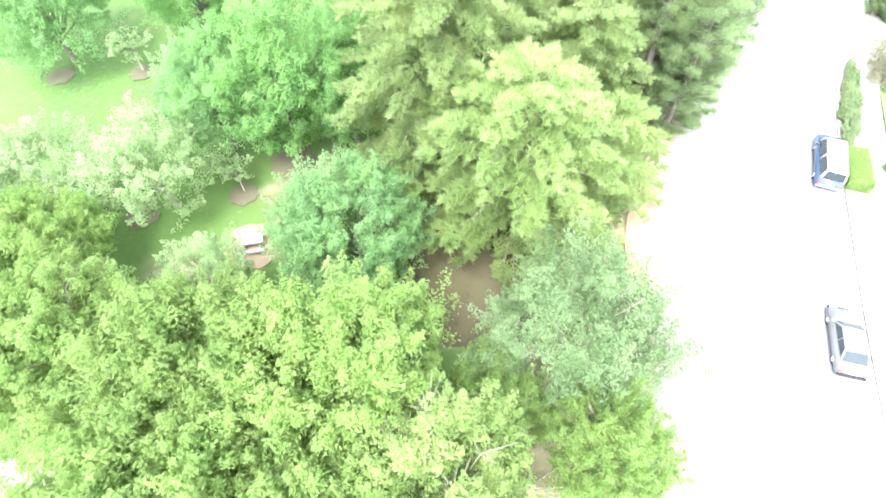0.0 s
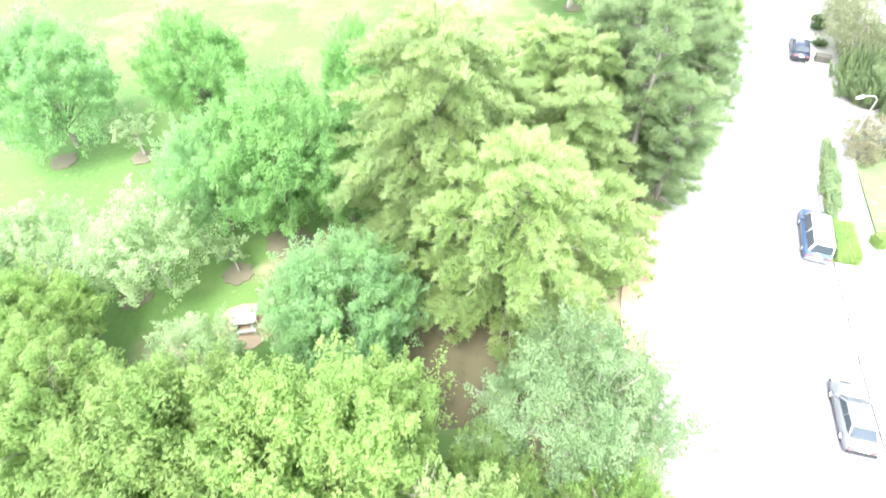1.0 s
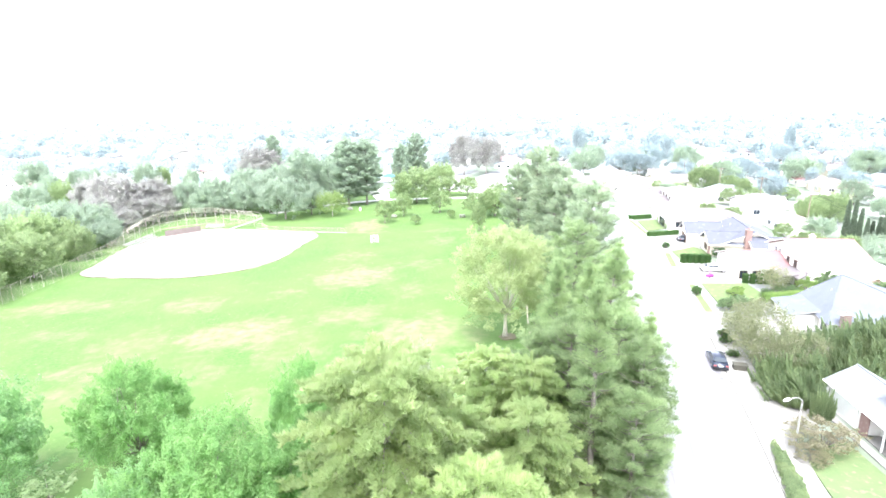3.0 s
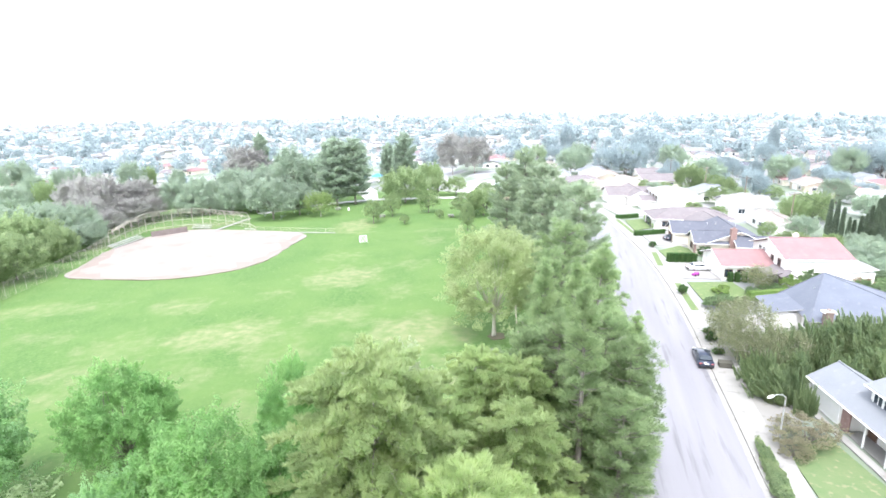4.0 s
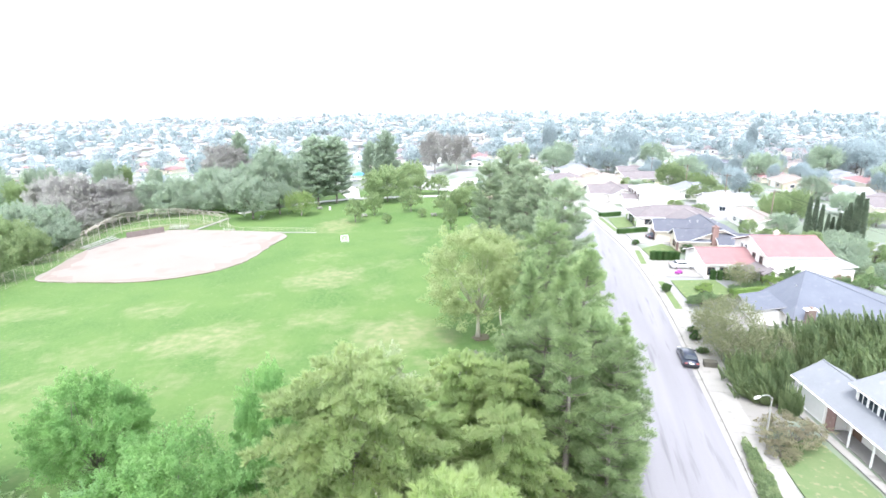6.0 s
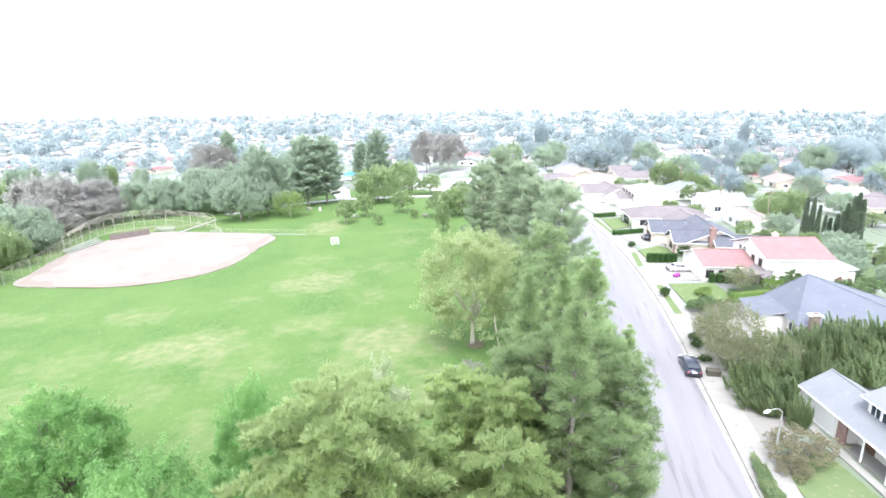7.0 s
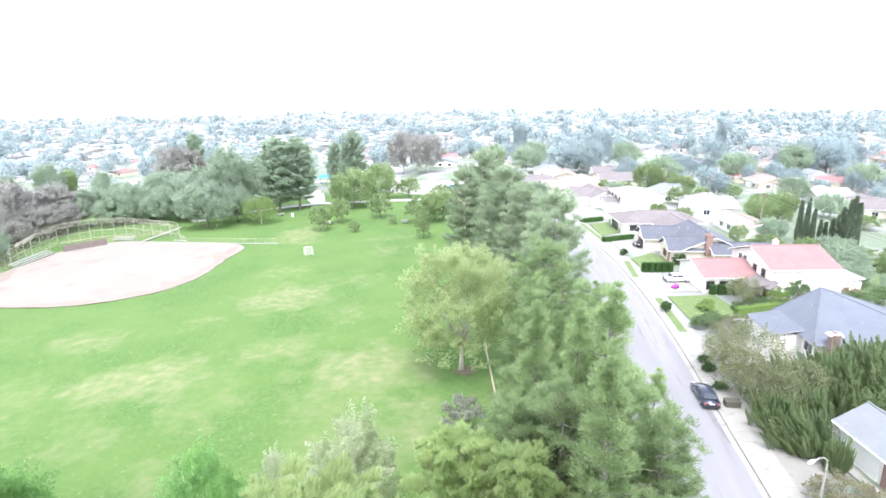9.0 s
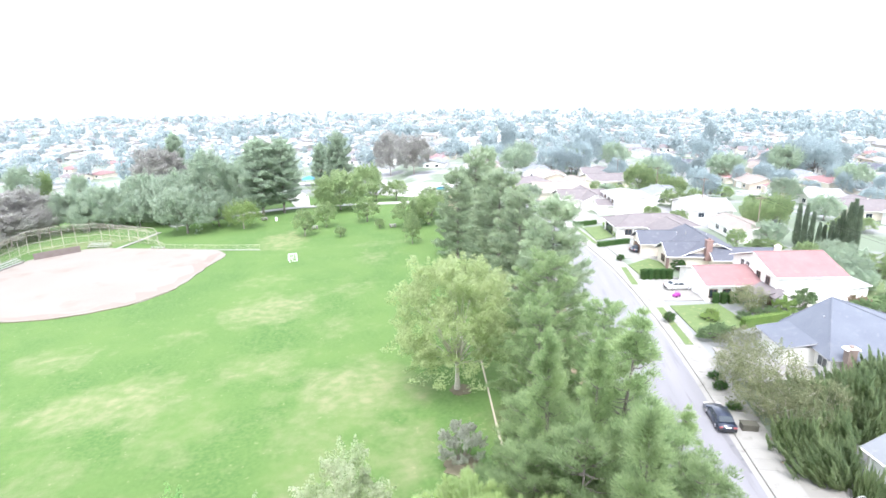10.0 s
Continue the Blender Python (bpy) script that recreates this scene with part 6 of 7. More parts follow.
plant(shrub("hedge", "bright lime-green clipped hedge at the driveway", 37, 1.6, 3.7, 0.95, LEAF_GREEN, 8000, 0.15, "hedge", "", True), 30.35, 30.8, 0.1, -14)
plant(shrub("hedge", "low clipped hedge beside the driveway", 38, 3.6, 1.0, 0.9, LEAF_GREEN, 1600, 0.15, "hedge", "", True), 34.6, 31.3, 0.1, 12)
column = plant(shrub("clipped_bush", "clipped square dark green bush in a row", 39, 1.0, 1.0, 1.75, HEDGE, 900, 0.16, "bush", "clipped bush row", True), 56.9, 103.4, 0.1, 10)
for i in range(1, 5):
    again(column, 56.9 + 1.12 * i, 103.4 - 0.24 * i, 10, 1, 1, "", 0.1)
for i in range(5):
    again(column, 61.4 + 1.2 * i, 90.1 - 0.23 * i, -11, 0.85, 0.9, "clipped dark green bush along the porch", 0.1)
plant(shrub("hedge", "long low clipped hedge wall beside the driveway", 40, 8.0, 0.9, 1.1, HEDGE, 2600, 0.16, "hedge", "", True), 63.6, 126.2, 0.1, 8)
plant(shrub("hedge", "low clipped hedge at the lawn's edge", 41, 6.5, 0.9, 1.0, HEDGE, 2200, 0.16, "hedge", "", True), 66.6, 146.0, 0.1, 8)
plant(shrub("hedge", "low clipped hedge along the lawn", 42, 0.9, 11.0, 0.9, LEAF_GREEN, 2600, 0.16, "hedge", "", True), 69.6, 138.5, 0.1, -14)
ball_bush = plant(shrub("bush", "round clipped bush on the verge", 43, 1.6, 1.6, 1.6, HEDGE, 2600, 0.15, "bush", lumps=30), 49.5, 84.8, 0.1)
again(ball_bush, 58.7, 114.6, 40, 1.0, 0.85, "dark rounded bush beside the walk", 0.1)
again(ball_bush, 43.6, 66.4, 40, 1.0, 0.6, "dark rounded bush on the pavement's edge", 0.1)
again(ball_bush, 42.3, 62.6, 40, 1.0, 0.4, "low dark bush beside the parked car", 0.1)
again(ball_bush, 44.6, 68.6, 10, 1.0, 0.55, "low dark bush on the pavement's edge", 0.1)
again(ball_bush, 66.2, 106.8, 90, 1.8, 1.15, "loose green bush under the window", 0.1)
plant(shrub("hedge", "loose leafy hedge of broad-leaved shrubs", 44, 6.8, 2.4, 1.7, LEAF_OLIVE, 6800, 0.2, "hedge", lumps=34), 52.2, 78.6, 0.1, 14)
plant(shrub("hedge", "pale green clipped hedge between the gardens", 45, 8.0, 1.0, 1.4, LEAF_GREEN, 2600, 0.17, "hedge", "", True), 62.5, 81.0, 0.1, 4)
plant(shrub("shrub", "reddish flowering shrub behind the house", 46, 3.6, 3.2, 2.2, LEAF_RED, 4200, 0.18), 80.6, 82.6, 0.1)
for x, y, w in ((88, 90, 1.4), (92, 95, 1.6), (97, 100, 1.6), (101, 106, 1.5), (92, 84, 1.3)):
    again(hazed, x, y, 33 * w, 0.3 * w, 0.2 * w, "rough green shrub on the back slope")


# ---- vehicles ----
def car(name, label, paint, L=4.6, W=1.78, H=1.42, style="sedan", roof_paint=None):
    """x forward, y left, on its wheels at z 0."""
    root = thing(name, Matrix(), label, "car", "parked cars")
    bm = bmesh.new()
    if style == "van":
        prof = [(-L / 2, 0.42), (-L / 2 + 0.02, 1.0), (L / 2 - 0.75, 1.0), (L / 2 - 0.05, 0.93), (L / 2, 0.42)]
        cab = [(-L / 2 + 0.06, 0.98), (-L / 2 + 0.2, H), (L / 2 - 1.5, H), (L / 2 - 0.85, 0.98)]
    else:
        prof = [(-L / 2, 0.38), (-L / 2 + 0.03, 0.86), (-L / 2 + 0.6, 0.93), (L / 2 - 1.15, 0.9), (L / 2 - 0.12, 0.72), (L / 2, 0.38)]
        cab = [(-L / 2 + 0.55, 0.9), (-L / 2 + 1.25, H), (L / 2 - 1.95, H), (L / 2 - 1.2, 0.88)]

    def loft(profile, w0, w1, z0, z1):
        b = bmesh.new()
        rows = []
        for s in (-1, 1):
            row = []
            for x, z in profile:
                k = (z - z0) / max(0.01, z1 - z0)
                row.append(b.verts.new((x, s * (w0 + (w1 - w0) * k) / 2, z)))
            rows.append(row)
        n = len(profile)
        b.faces.new(rows[0])
        b.faces.new(rows[1][::-1])
        for i in range(n):
            j = (i + 1) % n
            b.faces.new((rows[0][j], rows[0][i], rows[1][i], rows[1][j]))
        bmesh.ops.recalc_face_normals(b, faces=b.faces[:])
        return b

    def finish(b, nm, mat, parent, bev=0.06, lab=""):
        if bev:
            bmesh.ops.bevel(b, geom=b.edges[:], offset=bev, segments=2, affect="EDGES", clamp_overlap=True)
        me = bpy.data.meshes.new(nm)
        b.to_mesh(me)
        b.free()
        me.materials.append(mat)
        me.polygons.foreach_set("use_smooth", [True] * len(me.polygons))
        o = new(nm, me)
        o.parent = parent
        if lab:
            o["label"] = lab
        return o

    bm.free()
    finish(loft([(x, z - 0.16) if z < 0.5 else (x, z) for x, z in prof], W, W * 0.96, 0.3, 1.0), "body", paint, root, 0.07)
    finish(loft(cab, W * 0.93, W * 0.74, cab[0][1], H), "cabin", roof_paint or paint, root, 0.06)
    # glazing: panels a little proud of the cabin
    z0, z1 = cab[0][1] + 0.08, H - 0.1

    def cx(front, z):
        a, b = (cab[3], cab[2]) if front else (cab[0], cab[1])
        t = (z - a[1]) / (b[1] - a[1])
        return a[0] + (b[0] - a[0]) * t

    def half(z):
        t = (z - cab[0][1]) / (H - cab[0][1])
        return W * (0.93 + (0.74 - 0.93) * t) / 2

    for nm, front, s in (("windscreen", True, 1), ("rear_window", False, -1)):
        q = []
        for z, m in ((z0, 0.86), (z1, 0.86)):
            for sd in (-1, 1):
                q.append((cx(front, z) + 0.025 * s, sd * half(z) * m, z + 0.012))
        b = [(p[0] - 0.05 * s, p[1], p[2] - 0.02) for p in q]
        link(nm, q + b, [(0, 1, 3, 2), (4, 6, 7, 5), (0, 4, 5, 1), (2, 3, 7, 6), (0, 2, 6, 4), (1, 5, 7, 3)], GLASS, root)
    for sd in (-1, 1):
        xa, xb = (cx(False, z0) + 0.18, cx(True, z0) - 0.2)
        xc, xd = (cx(False, z1) + 0.1, cx(True, z1) - 0.1)
        for k in (0, 1):
            def mixx(a, b, t):
                return a + (b - a) * t
            t0, t1 = (0.0, 0.47) if k == 0 else (0.51, 1.0)
            q = [(mixx(xa, xb, t0), sd * (half(z0) + 0.012), z0), (mixx(xa, xb, t1), sd * (half(z0) + 0.012), z0), (mixx(xc, xd, t1), sd * (half(z1) + 0.012), z1), (mixx(xc, xd, t0), sd * (half(z1) + 0.012), z1)]
            b = [(p[0], p[1] - sd * 0.04, p[2]) for p in q]
            link("side_window", q + b, [(0, 1, 2, 3), (7, 6, 5, 4), (0, 4, 5, 1), (1, 5, 6, 2), (2, 6, 7, 3), (3, 7, 4, 0)], GLASS, root)
        Shape().box(L / 2 - 0.09, L / 2 + 0.012, sd * W * 0.34 - 0.2, sd * W * 0.34 + 0.2, 0.56, 0.7).link("headlight", LAMP_GLASS, root)
        Shape().box(-L / 2 - 0.012, -L / 2 + 0.08, sd * W * 0.37 - 0.16, sd * W * 0.37 + 0.16, 0.64, 0.8).link("taillight", RED_LENS, root)
        Shape().box(L / 2 - 1.45, L / 2 - 1.3, *sorted((sd * W * 0.48, sd * (W * 0.48 + 0.2))), 0.92, 1.05).link("mirror", paint, root)
    for x in (L / 2 + 0.02, -L / 2 - 0.02):
        Shape().box(x - 0.06, x + 0.06, -W * 0.46, W * 0.46, 0.36, 0.52).link("bumper", CHROME if style == "van" else RUBBER, root)
    Shape().box(-L / 2 - 0.035, -L / 2 - 0.02, -0.26, 0.26, 0.66, 0.78).link("number_plate", WHITE_PLASTIC, root)
    for sx in (-L * 0.29, L * 0.3):
        for sd in (-1, 1):
            w = new("wheel")
            w.parent = root
            w.location = (sx, sd * (W / 2 - 0.12), 0.32)
            ty = Shape().tube([(0, -0.11, 0), (0, -0.09, 0), (0, 0.09, 0), (0, 0.11, 0)], [0.27, 0.32, 0.32, 0.27], 18)
            ty.link("tyre", RUBBER, w, "", True)
            Shape().tube([(0, sd * 0.06, 0), (0, sd * 0.115, 0), (0, sd * 0.125, 0)], [0.2, 0.2, 0.12], 14).link("rim", CHROME, w)
    return root


def paint_mat(name, c):
    m, nt, bsdf = base_mat(name, 0.28)
    pos = nt.nodes.new("ShaderNodeNewGeometry").outputs["Position"]
    nt.links.new(blend(nt, grain(nt, pos, 3.0, 4.0, 0.3, 0.8), c, tuple(v * 0.88 + 0.01 for v in c)), bsdf.inputs["Base Color"])
    bsdf.inputs["Coat Weight"].default_value = 0.5
    return m


BLUE = paint_mat("slate_paint", (0.045, 0.085, 0.165))
SILVER = paint_mat("silver_paint", (0.17, 0.175, 0.19))
NAVY = paint_mat("navy_paint", (0.018, 0.026, 0.05))
WHITE_PAINT = paint_mat("white_paint", (0.72, 0.72, 0.72))
TEAL = paint_mat("teal_paint", (0.03, 0.2, 0.24))


def park(ob, x, y, heading):
    """heading: degrees from +y towards +x."""
    ob.matrix_basis = pose(x, y, max(0.0, float(land(x, y))) + 0.0 if y < 180 and 10 < x < 80 else float(land(x, y)) + 0.13, 0, 0, 90 - heading)
    return ob


park(car("van", "slate-blue van with a white roof parked at the kerb", BLUE, 5.2, 1.85, 1.85, "van", WHITE_PAINT), 28.5, 31.5, 18.5)
park(car("sedan", "silver sedan parked at the kerb", SILVER, 4.6, 1.72), 24.45, 16.5, 13)
black = park(car("sedan", "dark blue sedan parked at the kerb", NAVY, 4.8, 1.8), 39.3, 61.1, 19.5)
white_car = park(car("sedan", "white sedan on the driveway", WHITE_PAINT, 4.5, 1.75), 59.6, 97.2, 100)
white_car.location.z = float(land(59.6, 97.2)) + 0.14
copy_thing(white_car, pose(61.2, 168.5, 0.0, 0, 0, 90))
silver2 = copy_thing(white_car, pose(34.3, 27.0, 0.16, 0, 0, 78))
silver2["label"] = "white sedan on the driveway beside a low hedge"
copy_thing(black, at(66.6, 120.2, 0.15, 10))
teal = park(car("sedan", "teal car in the park's car park", TEAL, 4.6, 1.78), 45.5, 220.5, 130)
copy_thing(white_car, at(41.5, 224.5, 0.13, -30))
copy_thing(white_car, at(52, 222, 0.13, -50))

# ride-on toy on the driveway
toy = thing("toy_car", at(57.0, 93.9, 0.15, 20), "magenta plastic ride-on toy car on the driveway", "toy car")
Shape().box(-0.65, 0.65, -0.36, 0.36, 0.14, 0.5, None, 0.06).box(-0.1, 0.55, -0.32, 0.32, 0.48, 0.62, None, 0.05).link("body", MAGENTA, toy)
for sx in (-0.4, 0.42):
    for sd in (-0.34, 0.34):
        Shape().tube([(sx, sd - 0.06, 0.15), (sx, sd + 0.06, 0.15)], [0.15, 0.15], 12).link("wheel", RUBBER, toy)
Shape().tube([(0.15, -0.3, 0.6), (0.05, -0.3, 0.95), (0.05, 0.3, 0.95), (0.15, 0.3, 0.6)], [0.025] * 4, 6).link("roll_bar", MAGENTA, toy)

# ---- street furniture ----
lamp = thing("street_lamp", pose(37.0, 43.9, 0.12), "grey steel street lamp with a curved arm and pale head", "street lamp")
Shape().tube([(0, 0, -0.3), (0, 0, 0.4), (0, 0, 4.7)], [0.12, 0.1, 0.06], 10).link("pole", STEEL, lamp)
Shape().tube([(0, 0, 4.65), (-0.35, 0.0, 5.0), (-0.9, -0.1, 5.12), (-1.5, -0.22, 5.1)], [0.05, 0.045, 0.04, 0.04], 8).link("arm", STEEL, lamp)
Shape().tube([(-1.4, -0.2, 5.1), (-1.55, -0.23, 5.09), (-1.9, -0.3, 5.05), (-2.15, -0.35, 5.02)], [0.05, 0.13, 0.15, 0.06], 10).link("head", WHITE_PLASTIC, lamp)
crate = thing("garden_box", pose(41.0, 59.0, 0.15, 0, 0, -20), "low dark weathered wooden box on the pavement", "box")
BOX_WOOD = surface("dark_weathered_boards", (0.06, 0.058, 0.045), (0.095, 0.09, 0.07), 0.8, 14.0, 0.8)
Shape().box(-0.75, 0.75, -0.45, 0.45, 0.0, 0.6).link("body", BOX_WOOD, crate)
Shape().box(-0.8, 0.8, -0.5, 0.5, 0.6, 0.68, None, 0.02).link("lid", BOX_WOOD, crate)
for k in (-0.6, 0.0, 0.6):
    Shape().box(k - 0.05, k + 0.05, -0.475, -0.45, 0.02, 0.58).link("batten", BOX_WOOD, crate)


def power_pole(x, y, h):
    p = thing("utility_pole", at(x, y), "weathered wooden utility pole with a crossarm", "utility pole", "utility poles")
    Shape().tube([(0, 0, -0.3), (0, 0, h)], [0.16, 0.1], 8).link("pole", POLE_WOOD, p)
    Shape().box(-1.3, 1.3, -0.06, 0.06, h - 0.7, h - 0.55).link("crossarm", POLE_WOOD, p)
    for k in (-1.1, -0.4, 0.4, 1.1):
        Shape().tube([(k, 0, h - 0.55), (k, 0, h - 0.35)], [0.05, 0.035], 6).link("insulator", STEEL, p)
    return Vector((x, y, float(land(x, y)) + h - 0.4))


tops = [power_pole(x, y, h) for x, y, h in ((83, 62, 10.5), (97.0, 122.5, 10.5), (104, 151, 10.5), (112, 185, 10.5), (120, 225, 10.5))]
for i in range(len(tops) - 1):
    for k in (-1.1, 0.4, 1.1):
        a, b = tops[i] + Vector((k, 0, 0)), tops[i + 1] + Vector((k, 0, 0))
        pts = [tuple(a.lerp(b, s / 8) - Vector((0, 0, 3.2 * (s / 8) * (1 - s / 8)))) for s in range(9)]
        tagged(Shape().tube(pts, [0.018] * 9, 4).link("power_line", RUBBER), "thin dark overhead wire sagging between poles", "wire", "overhead wires")

# ---- ball field ----
def lattice(sh, a, b, z0, z1, step, r, top=None):
    """Woven wire between two posts, as crossing diagonal wires. top: second edge for a sloped panel."""
    a, b = Vector(a), Vector(b)
    ta, tb = (Vector(top[0]), Vector(top[1])) if top else (a, b)
    L = (b - a).length
    H = z1 - z0 if not top else ((ta - a).length ** 2 + (z1 - z0) ** 2) ** 0.5

    def P(u, w):
        s, t = u / L, w / H
        p, q = a.lerp(b, s), ta.lerp(tb, s)
        m = p.lerp(q, t)
        return (m.x, m.y, z0 + (z1 - z0) * t)

    c = -H
    while c < L:
        for flip in (0, 1):
            u0, u1 = max(0, c), min(L, c + H)
            w0, w1 = u0 - c, u1 - c
            if flip:
                w0, w1 = H - w0, H - w1
            if u1 - u0 > 0.05:
                sh.tube([P(u0, w0), P(u1, w1)], [r, r], 3)
        c += step


def fence_run(name, pts, h, label, step=0.35, gap=3.0, rail=True):
    root = thing(name, Matrix(), label, "fence", "ball field fences")
    net = Shape()
    for i in range(len(pts) - 1):
        a, b = Vector((*pts[i], 0)), Vector((*pts[i + 1], 0))
        n = max(1, round((b - a).length / gap))
        for k in range(n):
            p, q = a.lerp(b, k / n), a.lerp(b, (k + 1) / n)
            zp, zq = float(land(p.x, p.y)), float(land(q.x, q.y))
            Shape().tube([(p.x, p.y, zp - 0.3), (p.x, p.y, zp + h)], [0.035, 0.03], 6).link("post", RUSTY, root)
            Shape().tube([(p.x, p.y, zp + h), (q.x, q.y, zq + h)], [0.022, 0.022], 5).link("rail", RUSTY, root)
            lattice(net, (p.x, p.y, 0), (q.x, q.y, 0), (zp + zq) / 2 + 0.05, (zp + zq) / 2 + h, step, 0.006)
    net.link("wire_mesh", RUSTY, root)
    return root


def backstop():
    root = thing("backstop", Matrix(), "tall weathered pipe backstop with wire mesh and an overhanging top", "backstop")
    line = [(-77.5, 160.5), (-77.2, 170), (-75.6, 180.6), (-69.6, 186.6), (-61, 189.6), (-52, 184), (-42.4, 175.2)]
    z = -6.9
    inner = Vector((-62, 161))
    tall = [4.0, 4.4, 4.6, 4.4, 4.1, 4.2, 5.0]
    net = Shape()

    def post(p, top, w):
        tip = p + (inner - p).normalized() * 2.5
        bow = p + (inner - p).normalized() * 0.6
        Shape().tube([(p.x, p.y, z - 0.8), (p.x, p.y, z + top), (bow.x, bow.y, z + top + 1.0), (tip.x, tip.y, z + top + 1.6)], [w, w, w * 0.9, w * 0.8], 6).link("post", RUSTY, root)
        return tip

    for i, p in enumerate(line):
        p = Vector(p)
        h1 = tall[i]
        tip = post(p, h1, 0.09)
        if i:
            q = Vector(line[i - 1])
            h0 = tall[i - 1]
            qt = q + (inner - q).normalized() * 2.5
            for k in (1 / 3, 2 / 3):
                post(q.lerp(p, k), h0 + (h1 - h0) * k, 0.065)
            for f in (0.06, 0.5, 1.0):
                Shape().tube([(q.x, q.y, z + f * h0), (p.x, p.y, z + f * h1)], [0.06, 0.06], 5).link("rail", RUSTY, root)
            Shape().tube([(qt.x, qt.y, z + h0 + 1.6), (tip.x, tip.y, z + h1 + 1.6)], [0.065, 0.065], 5).link("rail", RUSTY, root)
            low, high = min(h0, h1), max(h0, h1)
            lattice(net, (*q, 0), (*p, 0), z, z + low, 0.5, 0.01)
            lattice(net, (*q, 0), (*p, 0), z + low, z + (low + high) / 2 + 1.6, 0.5, 0.01, ((*qt, 0), (*tip, 0)))
    net.link("wire_mesh", RUSTY, root)


backstop()
fence_run("fence", [(-42.4, 175.2), (-39, 168.2), (-23.2, 161.8), (-14.7, 158.9)], 1.3, "low wire fence along the foul line")
fence_run("fence", [(-77.4, 160.2), (-75.2, 147), (-75.8, 131), (-77.6, 119.5), (-79, 106)], 3.4, "tall wire fence between the infield and the wood")

wall = thing("dugout_wall", Matrix(), "low brown board wall before the dugout", "board wall")
a, b = Vector((-70.6, 171.6)), Vector((-61.6, 176.4))
for k in range(10):
    p, q = a.lerp(b, k / 10), a.lerp(b, (k + 0.97) / 10)
    z = float(land(p.x, p.y))
    d = (b - a).normalized()
    nv = Vector((-d.y, d.x)) * 0.06
    v = [(*(p - nv), z - 0.2), (*(q - nv), z - 0.2), (*(q + nv), z - 0.2), (*(p + nv), z - 0.2)]
    v += [(x, y, zz + 2.0) for x, y, zz in v]
    link("panel", v, [(3, 2, 1, 0), (4, 5, 6, 7), (0, 1, 5, 4), (1, 2, 6, 5), (2, 3, 7, 6), (3, 0, 4, 7)], WOOD_BROWN, wall)


def bleachers(x, y, turn, n=4, L=7.0):
    r = thing("bleachers", at(x, y, 0.05, turn), "small weathered metal bleachers beside the backstop", "bleachers", "bleachers")
    for k in range(n):
        Shape().box(-L / 2, L / 2, 0.7 * k, 0.7 * k + 0.3, 0.42 + 0.3 * k, 0.47 + 0.3 * k).link("seat_plank", STEEL, r)
        Shape().box(-L / 2, L / 2, 0.7 * k + 0.35, 0.7 * k + 0.6, 0.15 + 0.3 * k, 0.19 + 0.3 * k).link("foot_plank", STEEL, r)
    for sx in (-L / 2 + 0.3, 0, L / 2 - 0.3):
        Shape().tube([(sx, 0, 0), (sx, 0.7 * n, 0.3 * n + 0.1)], [0.05, 0.05], 5).tube([(sx, 0.7 * n, -0.2), (sx, 0.7 * n, 0.3 * n + 0.1)], [0.05, 0.05], 5).tube([(sx, 0.15, -0.2), (sx, 0.15, 0.42)], [0.05, 0.05], 5).link("support", RUSTY, r)
    return r


bleachers(-73.4, 163.6, 76.5, 3, 13.0)
bleachers(-58.8, 179.6, -12, 3, 6.0)
bench = thing("players_bench", at(-41, 169.5, 0.1, -22), "low pale bench beside the fence gate", "bench", "benches")
Shape().box(-2, 2, -0.18, 0.18, 0.42, 0.48).link("seat", STEEL, bench)
for sx in (-1.6, 0, 1.6):
    Shape().box(sx - 0.05, sx + 0.05, -0.15, 0.15, -0.1, 0.42).link("leg", RUSTY, bench)

crate = thing("equipment_frame", at(-6.2, 145.0, 0.05, 12), "white frame with a netted white panel standing on the lawn", "frame")
for sx in (-0.9, 0.9):
    Shape().tube([(sx, -0.7, 0), (sx, 0.3, 1.7)], [0.05, 0.05], 6).tube([(sx, 0.9, 0), (sx, 0.3, 1.7)], [0.05, 0.05], 6).link("leg", WHITE_PLASTIC, crate)
Shape().tube([(-0.9, 0.3, 1.7), (0.9, 0.3, 1.7)], [0.05, 0.05], 6).link("top_rail", WHITE_PLASTIC, crate)
net = Shape()
for k in range(8):
    u = -0.85 + 1.7 * k / 7
    net.tube([(u, -0.62, 0.1), (u, 0.24, 1.62)], [0.013, 0.013], 4)
    f = k / 7
    net.tube([(-0.85, -0.62 + 0.86 * f, 0.1 + 1.52 * f), (0.85, -0.62 + 0.86 * f, 0.1 + 1.52 * f)], [0.013, 0.013], 4)
net.link("net_panel", WHITE_PLASTIC, crate)


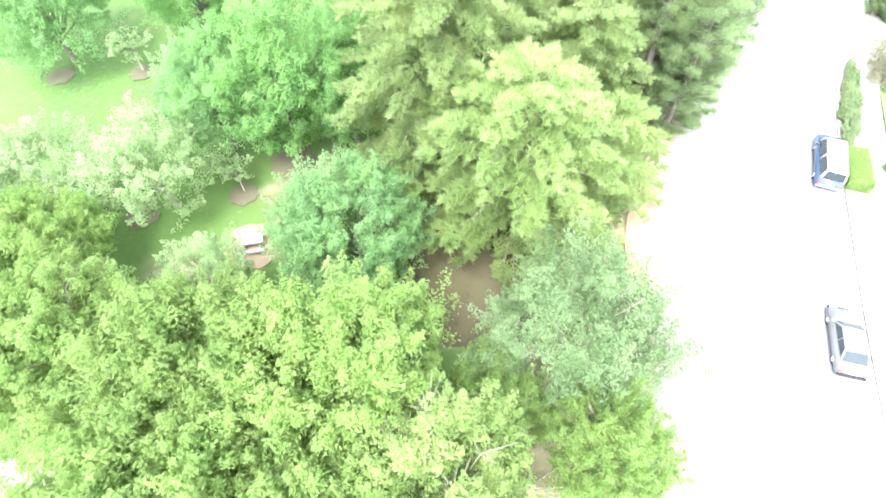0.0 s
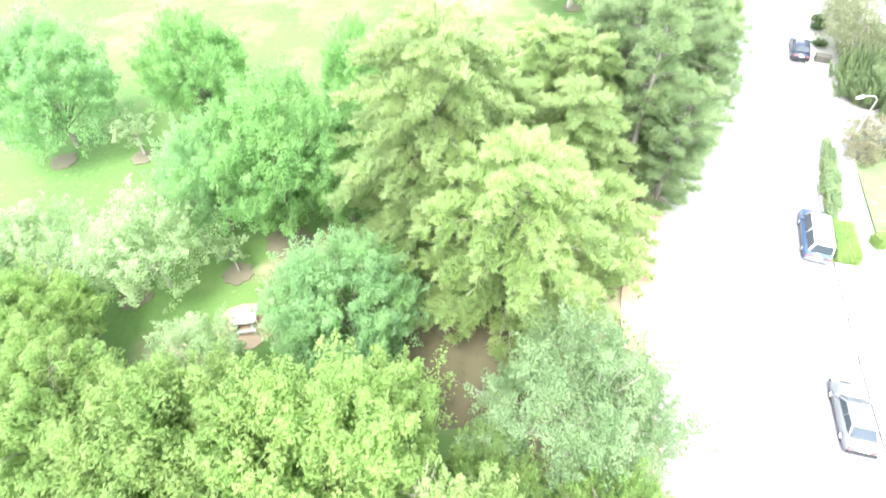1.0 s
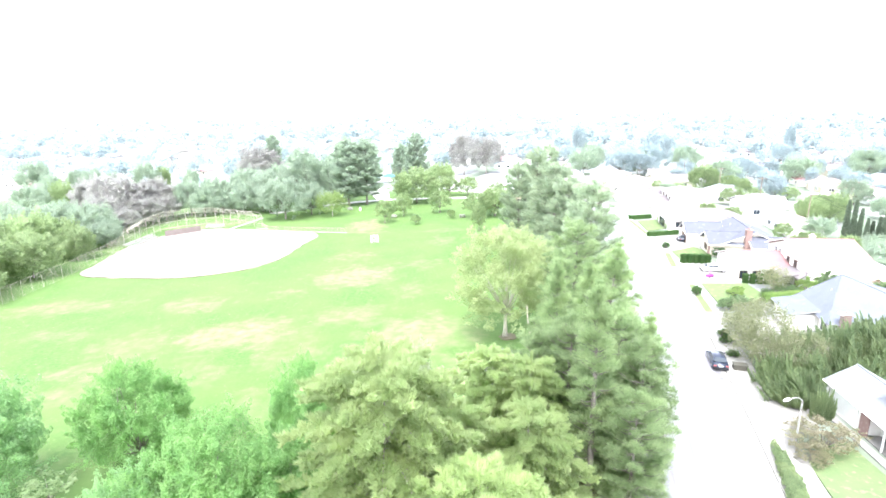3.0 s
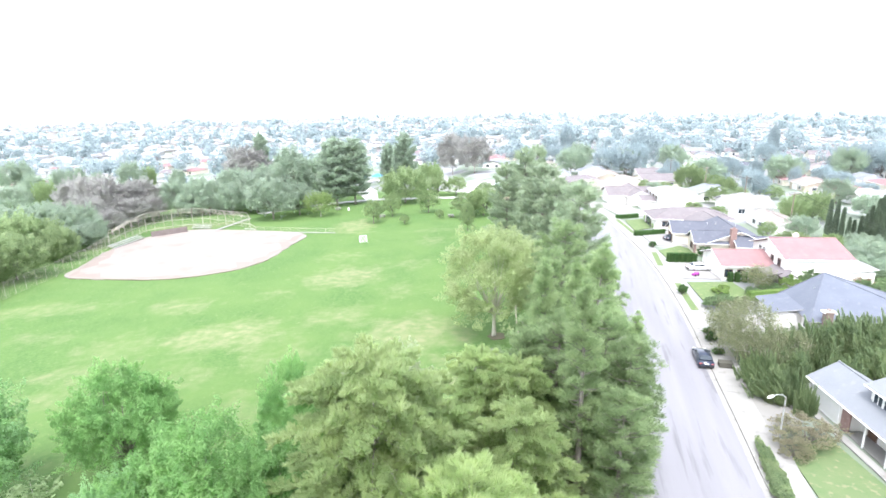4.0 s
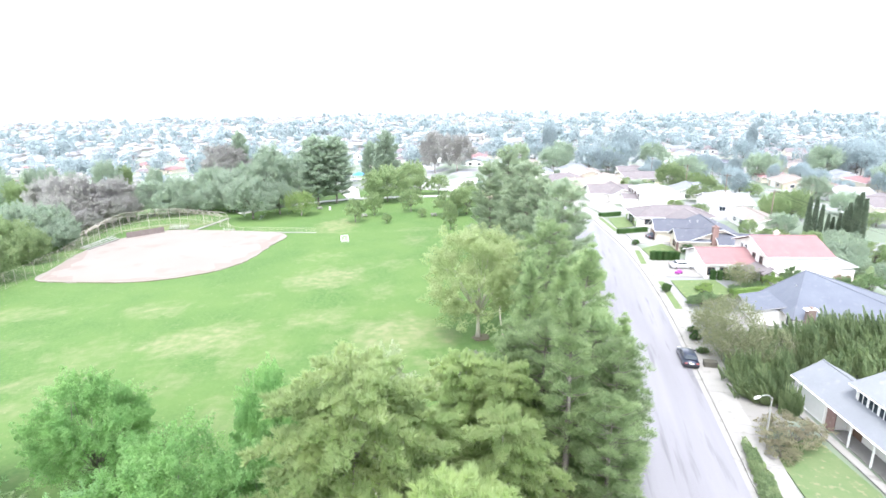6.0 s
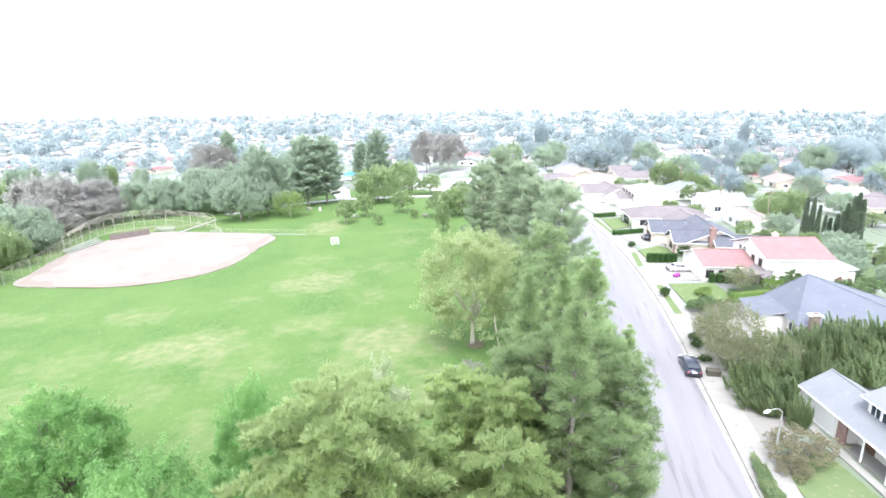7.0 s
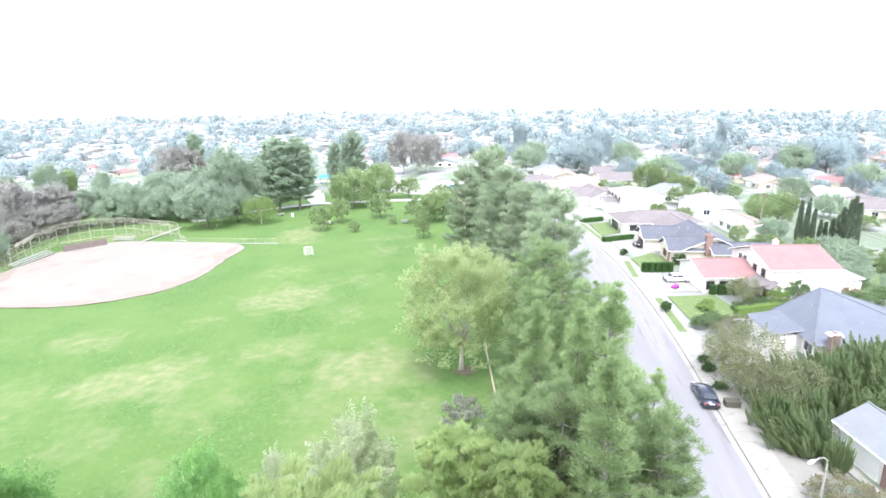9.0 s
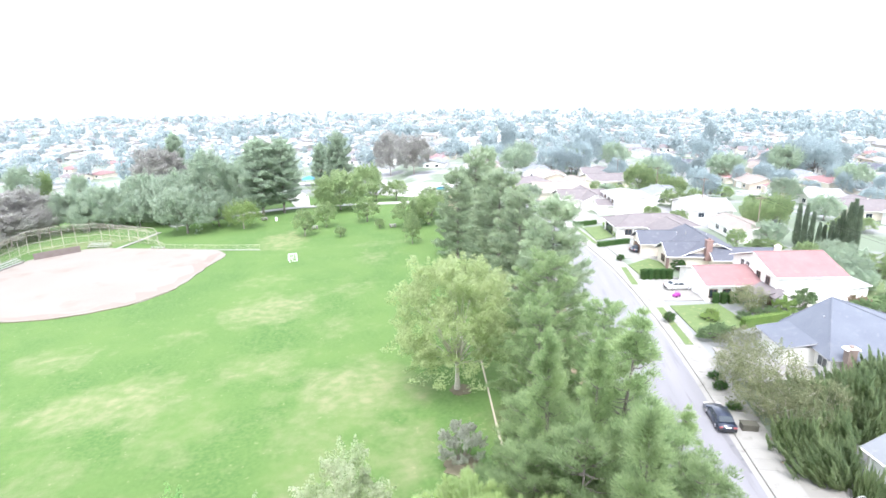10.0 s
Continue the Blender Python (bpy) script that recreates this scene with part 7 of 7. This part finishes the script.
def picnic_table(x, y, turn, L=1.9):
    r = thing("picnic_table", at(x, y, 0.06, turn), "pale concrete picnic table with two benches", "picnic table", "picnic tables")
    Shape().box(-L / 2, L / 2, -0.5, 0.5, 0.68, 0.78, None, 0.02).link("tabletop", TABLE_TOP, r)
    for s in (-1, 1):
        Shape().box(-L / 2, L / 2, s * 0.95 - 0.17, s * 0.95 + 0.17, 0.4, 0.47, None, 0.02).link("bench", TABLE_TOP, r)
        Shape().box(s * L * 0.3 - 0.12, s * L * 0.3 + 0.12, -0.3, 0.3, -0.1, 0.68).link("leg", TABLE_TOP, r)
        Shape().box(s * L * 0.3 - 0.1, s * L * 0.3 + 0.1, -1.0, 1.0, 0.1, 0.4).link("bearer", TABLE_TOP, r)
    return r


t0 = picnic_table(-15.0, 24.6, 12)
for x, y, a in ((-26.2, 39.7, -20), (-1.3, 176.7, 5), (20.2, 170.5, 5), (-17.1, 199.5, 20)):
    copy_thing(t0, at(x, y, 0.08, a))
slab("table_pad", rounded([(-16.9, 23.4), (-15.0, 22.4), (-13.1, 23.2), (-13.0, 25.6), (-14.6, 26.6), (-16.8, 26.0)], 4, 0.12), SOIL, "worn bare soil under the picnic table", "bare soil", 0.085, 0.12, 1.0)

bin2 = thing("litter_bin", at(-13.2, 196.4, 0.0), "white litter bin by the footpath", "bin")
Shape().tube([(0, 0, -0.1), (0, 0, 1.0), (0, 0, 1.08)], [0.36, 0.36, 0.28], 12).link("body", WHITE_PLASTIC, bin2)


def sunshade(x, y):
    r = thing("shade_canopy", at(x, y), "blue fabric shade canopy over the play area", "canopy", "shade canopies")
    v = [(-3.2, -3.2, 3.2), (3.2, -3.2, 3.2), (3.2, 3.2, 3.2), (-3.2, 3.2, 3.2), (0, 0, 4.6)]
    v2 = [(a, b, c - 0.06) for a, b, c in v]
    link("canopy", v + v2, [(0, 1, 4), (1, 2, 4), (2, 3, 4), (3, 0, 4), (6, 5, 9), (7, 6, 9), (8, 7, 9), (5, 8, 9), (1, 0, 5, 6), (2, 1, 6, 7), (3, 2, 7, 8), (0, 3, 8, 5)], BLUE_CLOTH, r)
    for sx in (-3, 3):
        for sy in (-3, 3):
            Shape().tube([(sx, sy, -0.2), (sx, sy, 3.25)], [0.08, 0.08], 6).link("post", STEEL, r)


for x, y in ((-13, 284), (-4, 288), (-20, 279)):
    sunshade(x, y)
for x, y in ((-6, 292), (-14, 295)):
    p = thing("light_pole", at(x, y), "tall steel floodlight pole beyond the play area", "light pole", "light poles")
    Shape().tube([(0, 0, -0.3), (0, 0, 9.5)], [0.14, 0.08], 8).link("pole", STEEL, p)
    Shape().box(-0.8, 0.8, -0.15, 0.15, 9.3, 9.6).link("lamp_head", WHITE_PLASTIC, p)
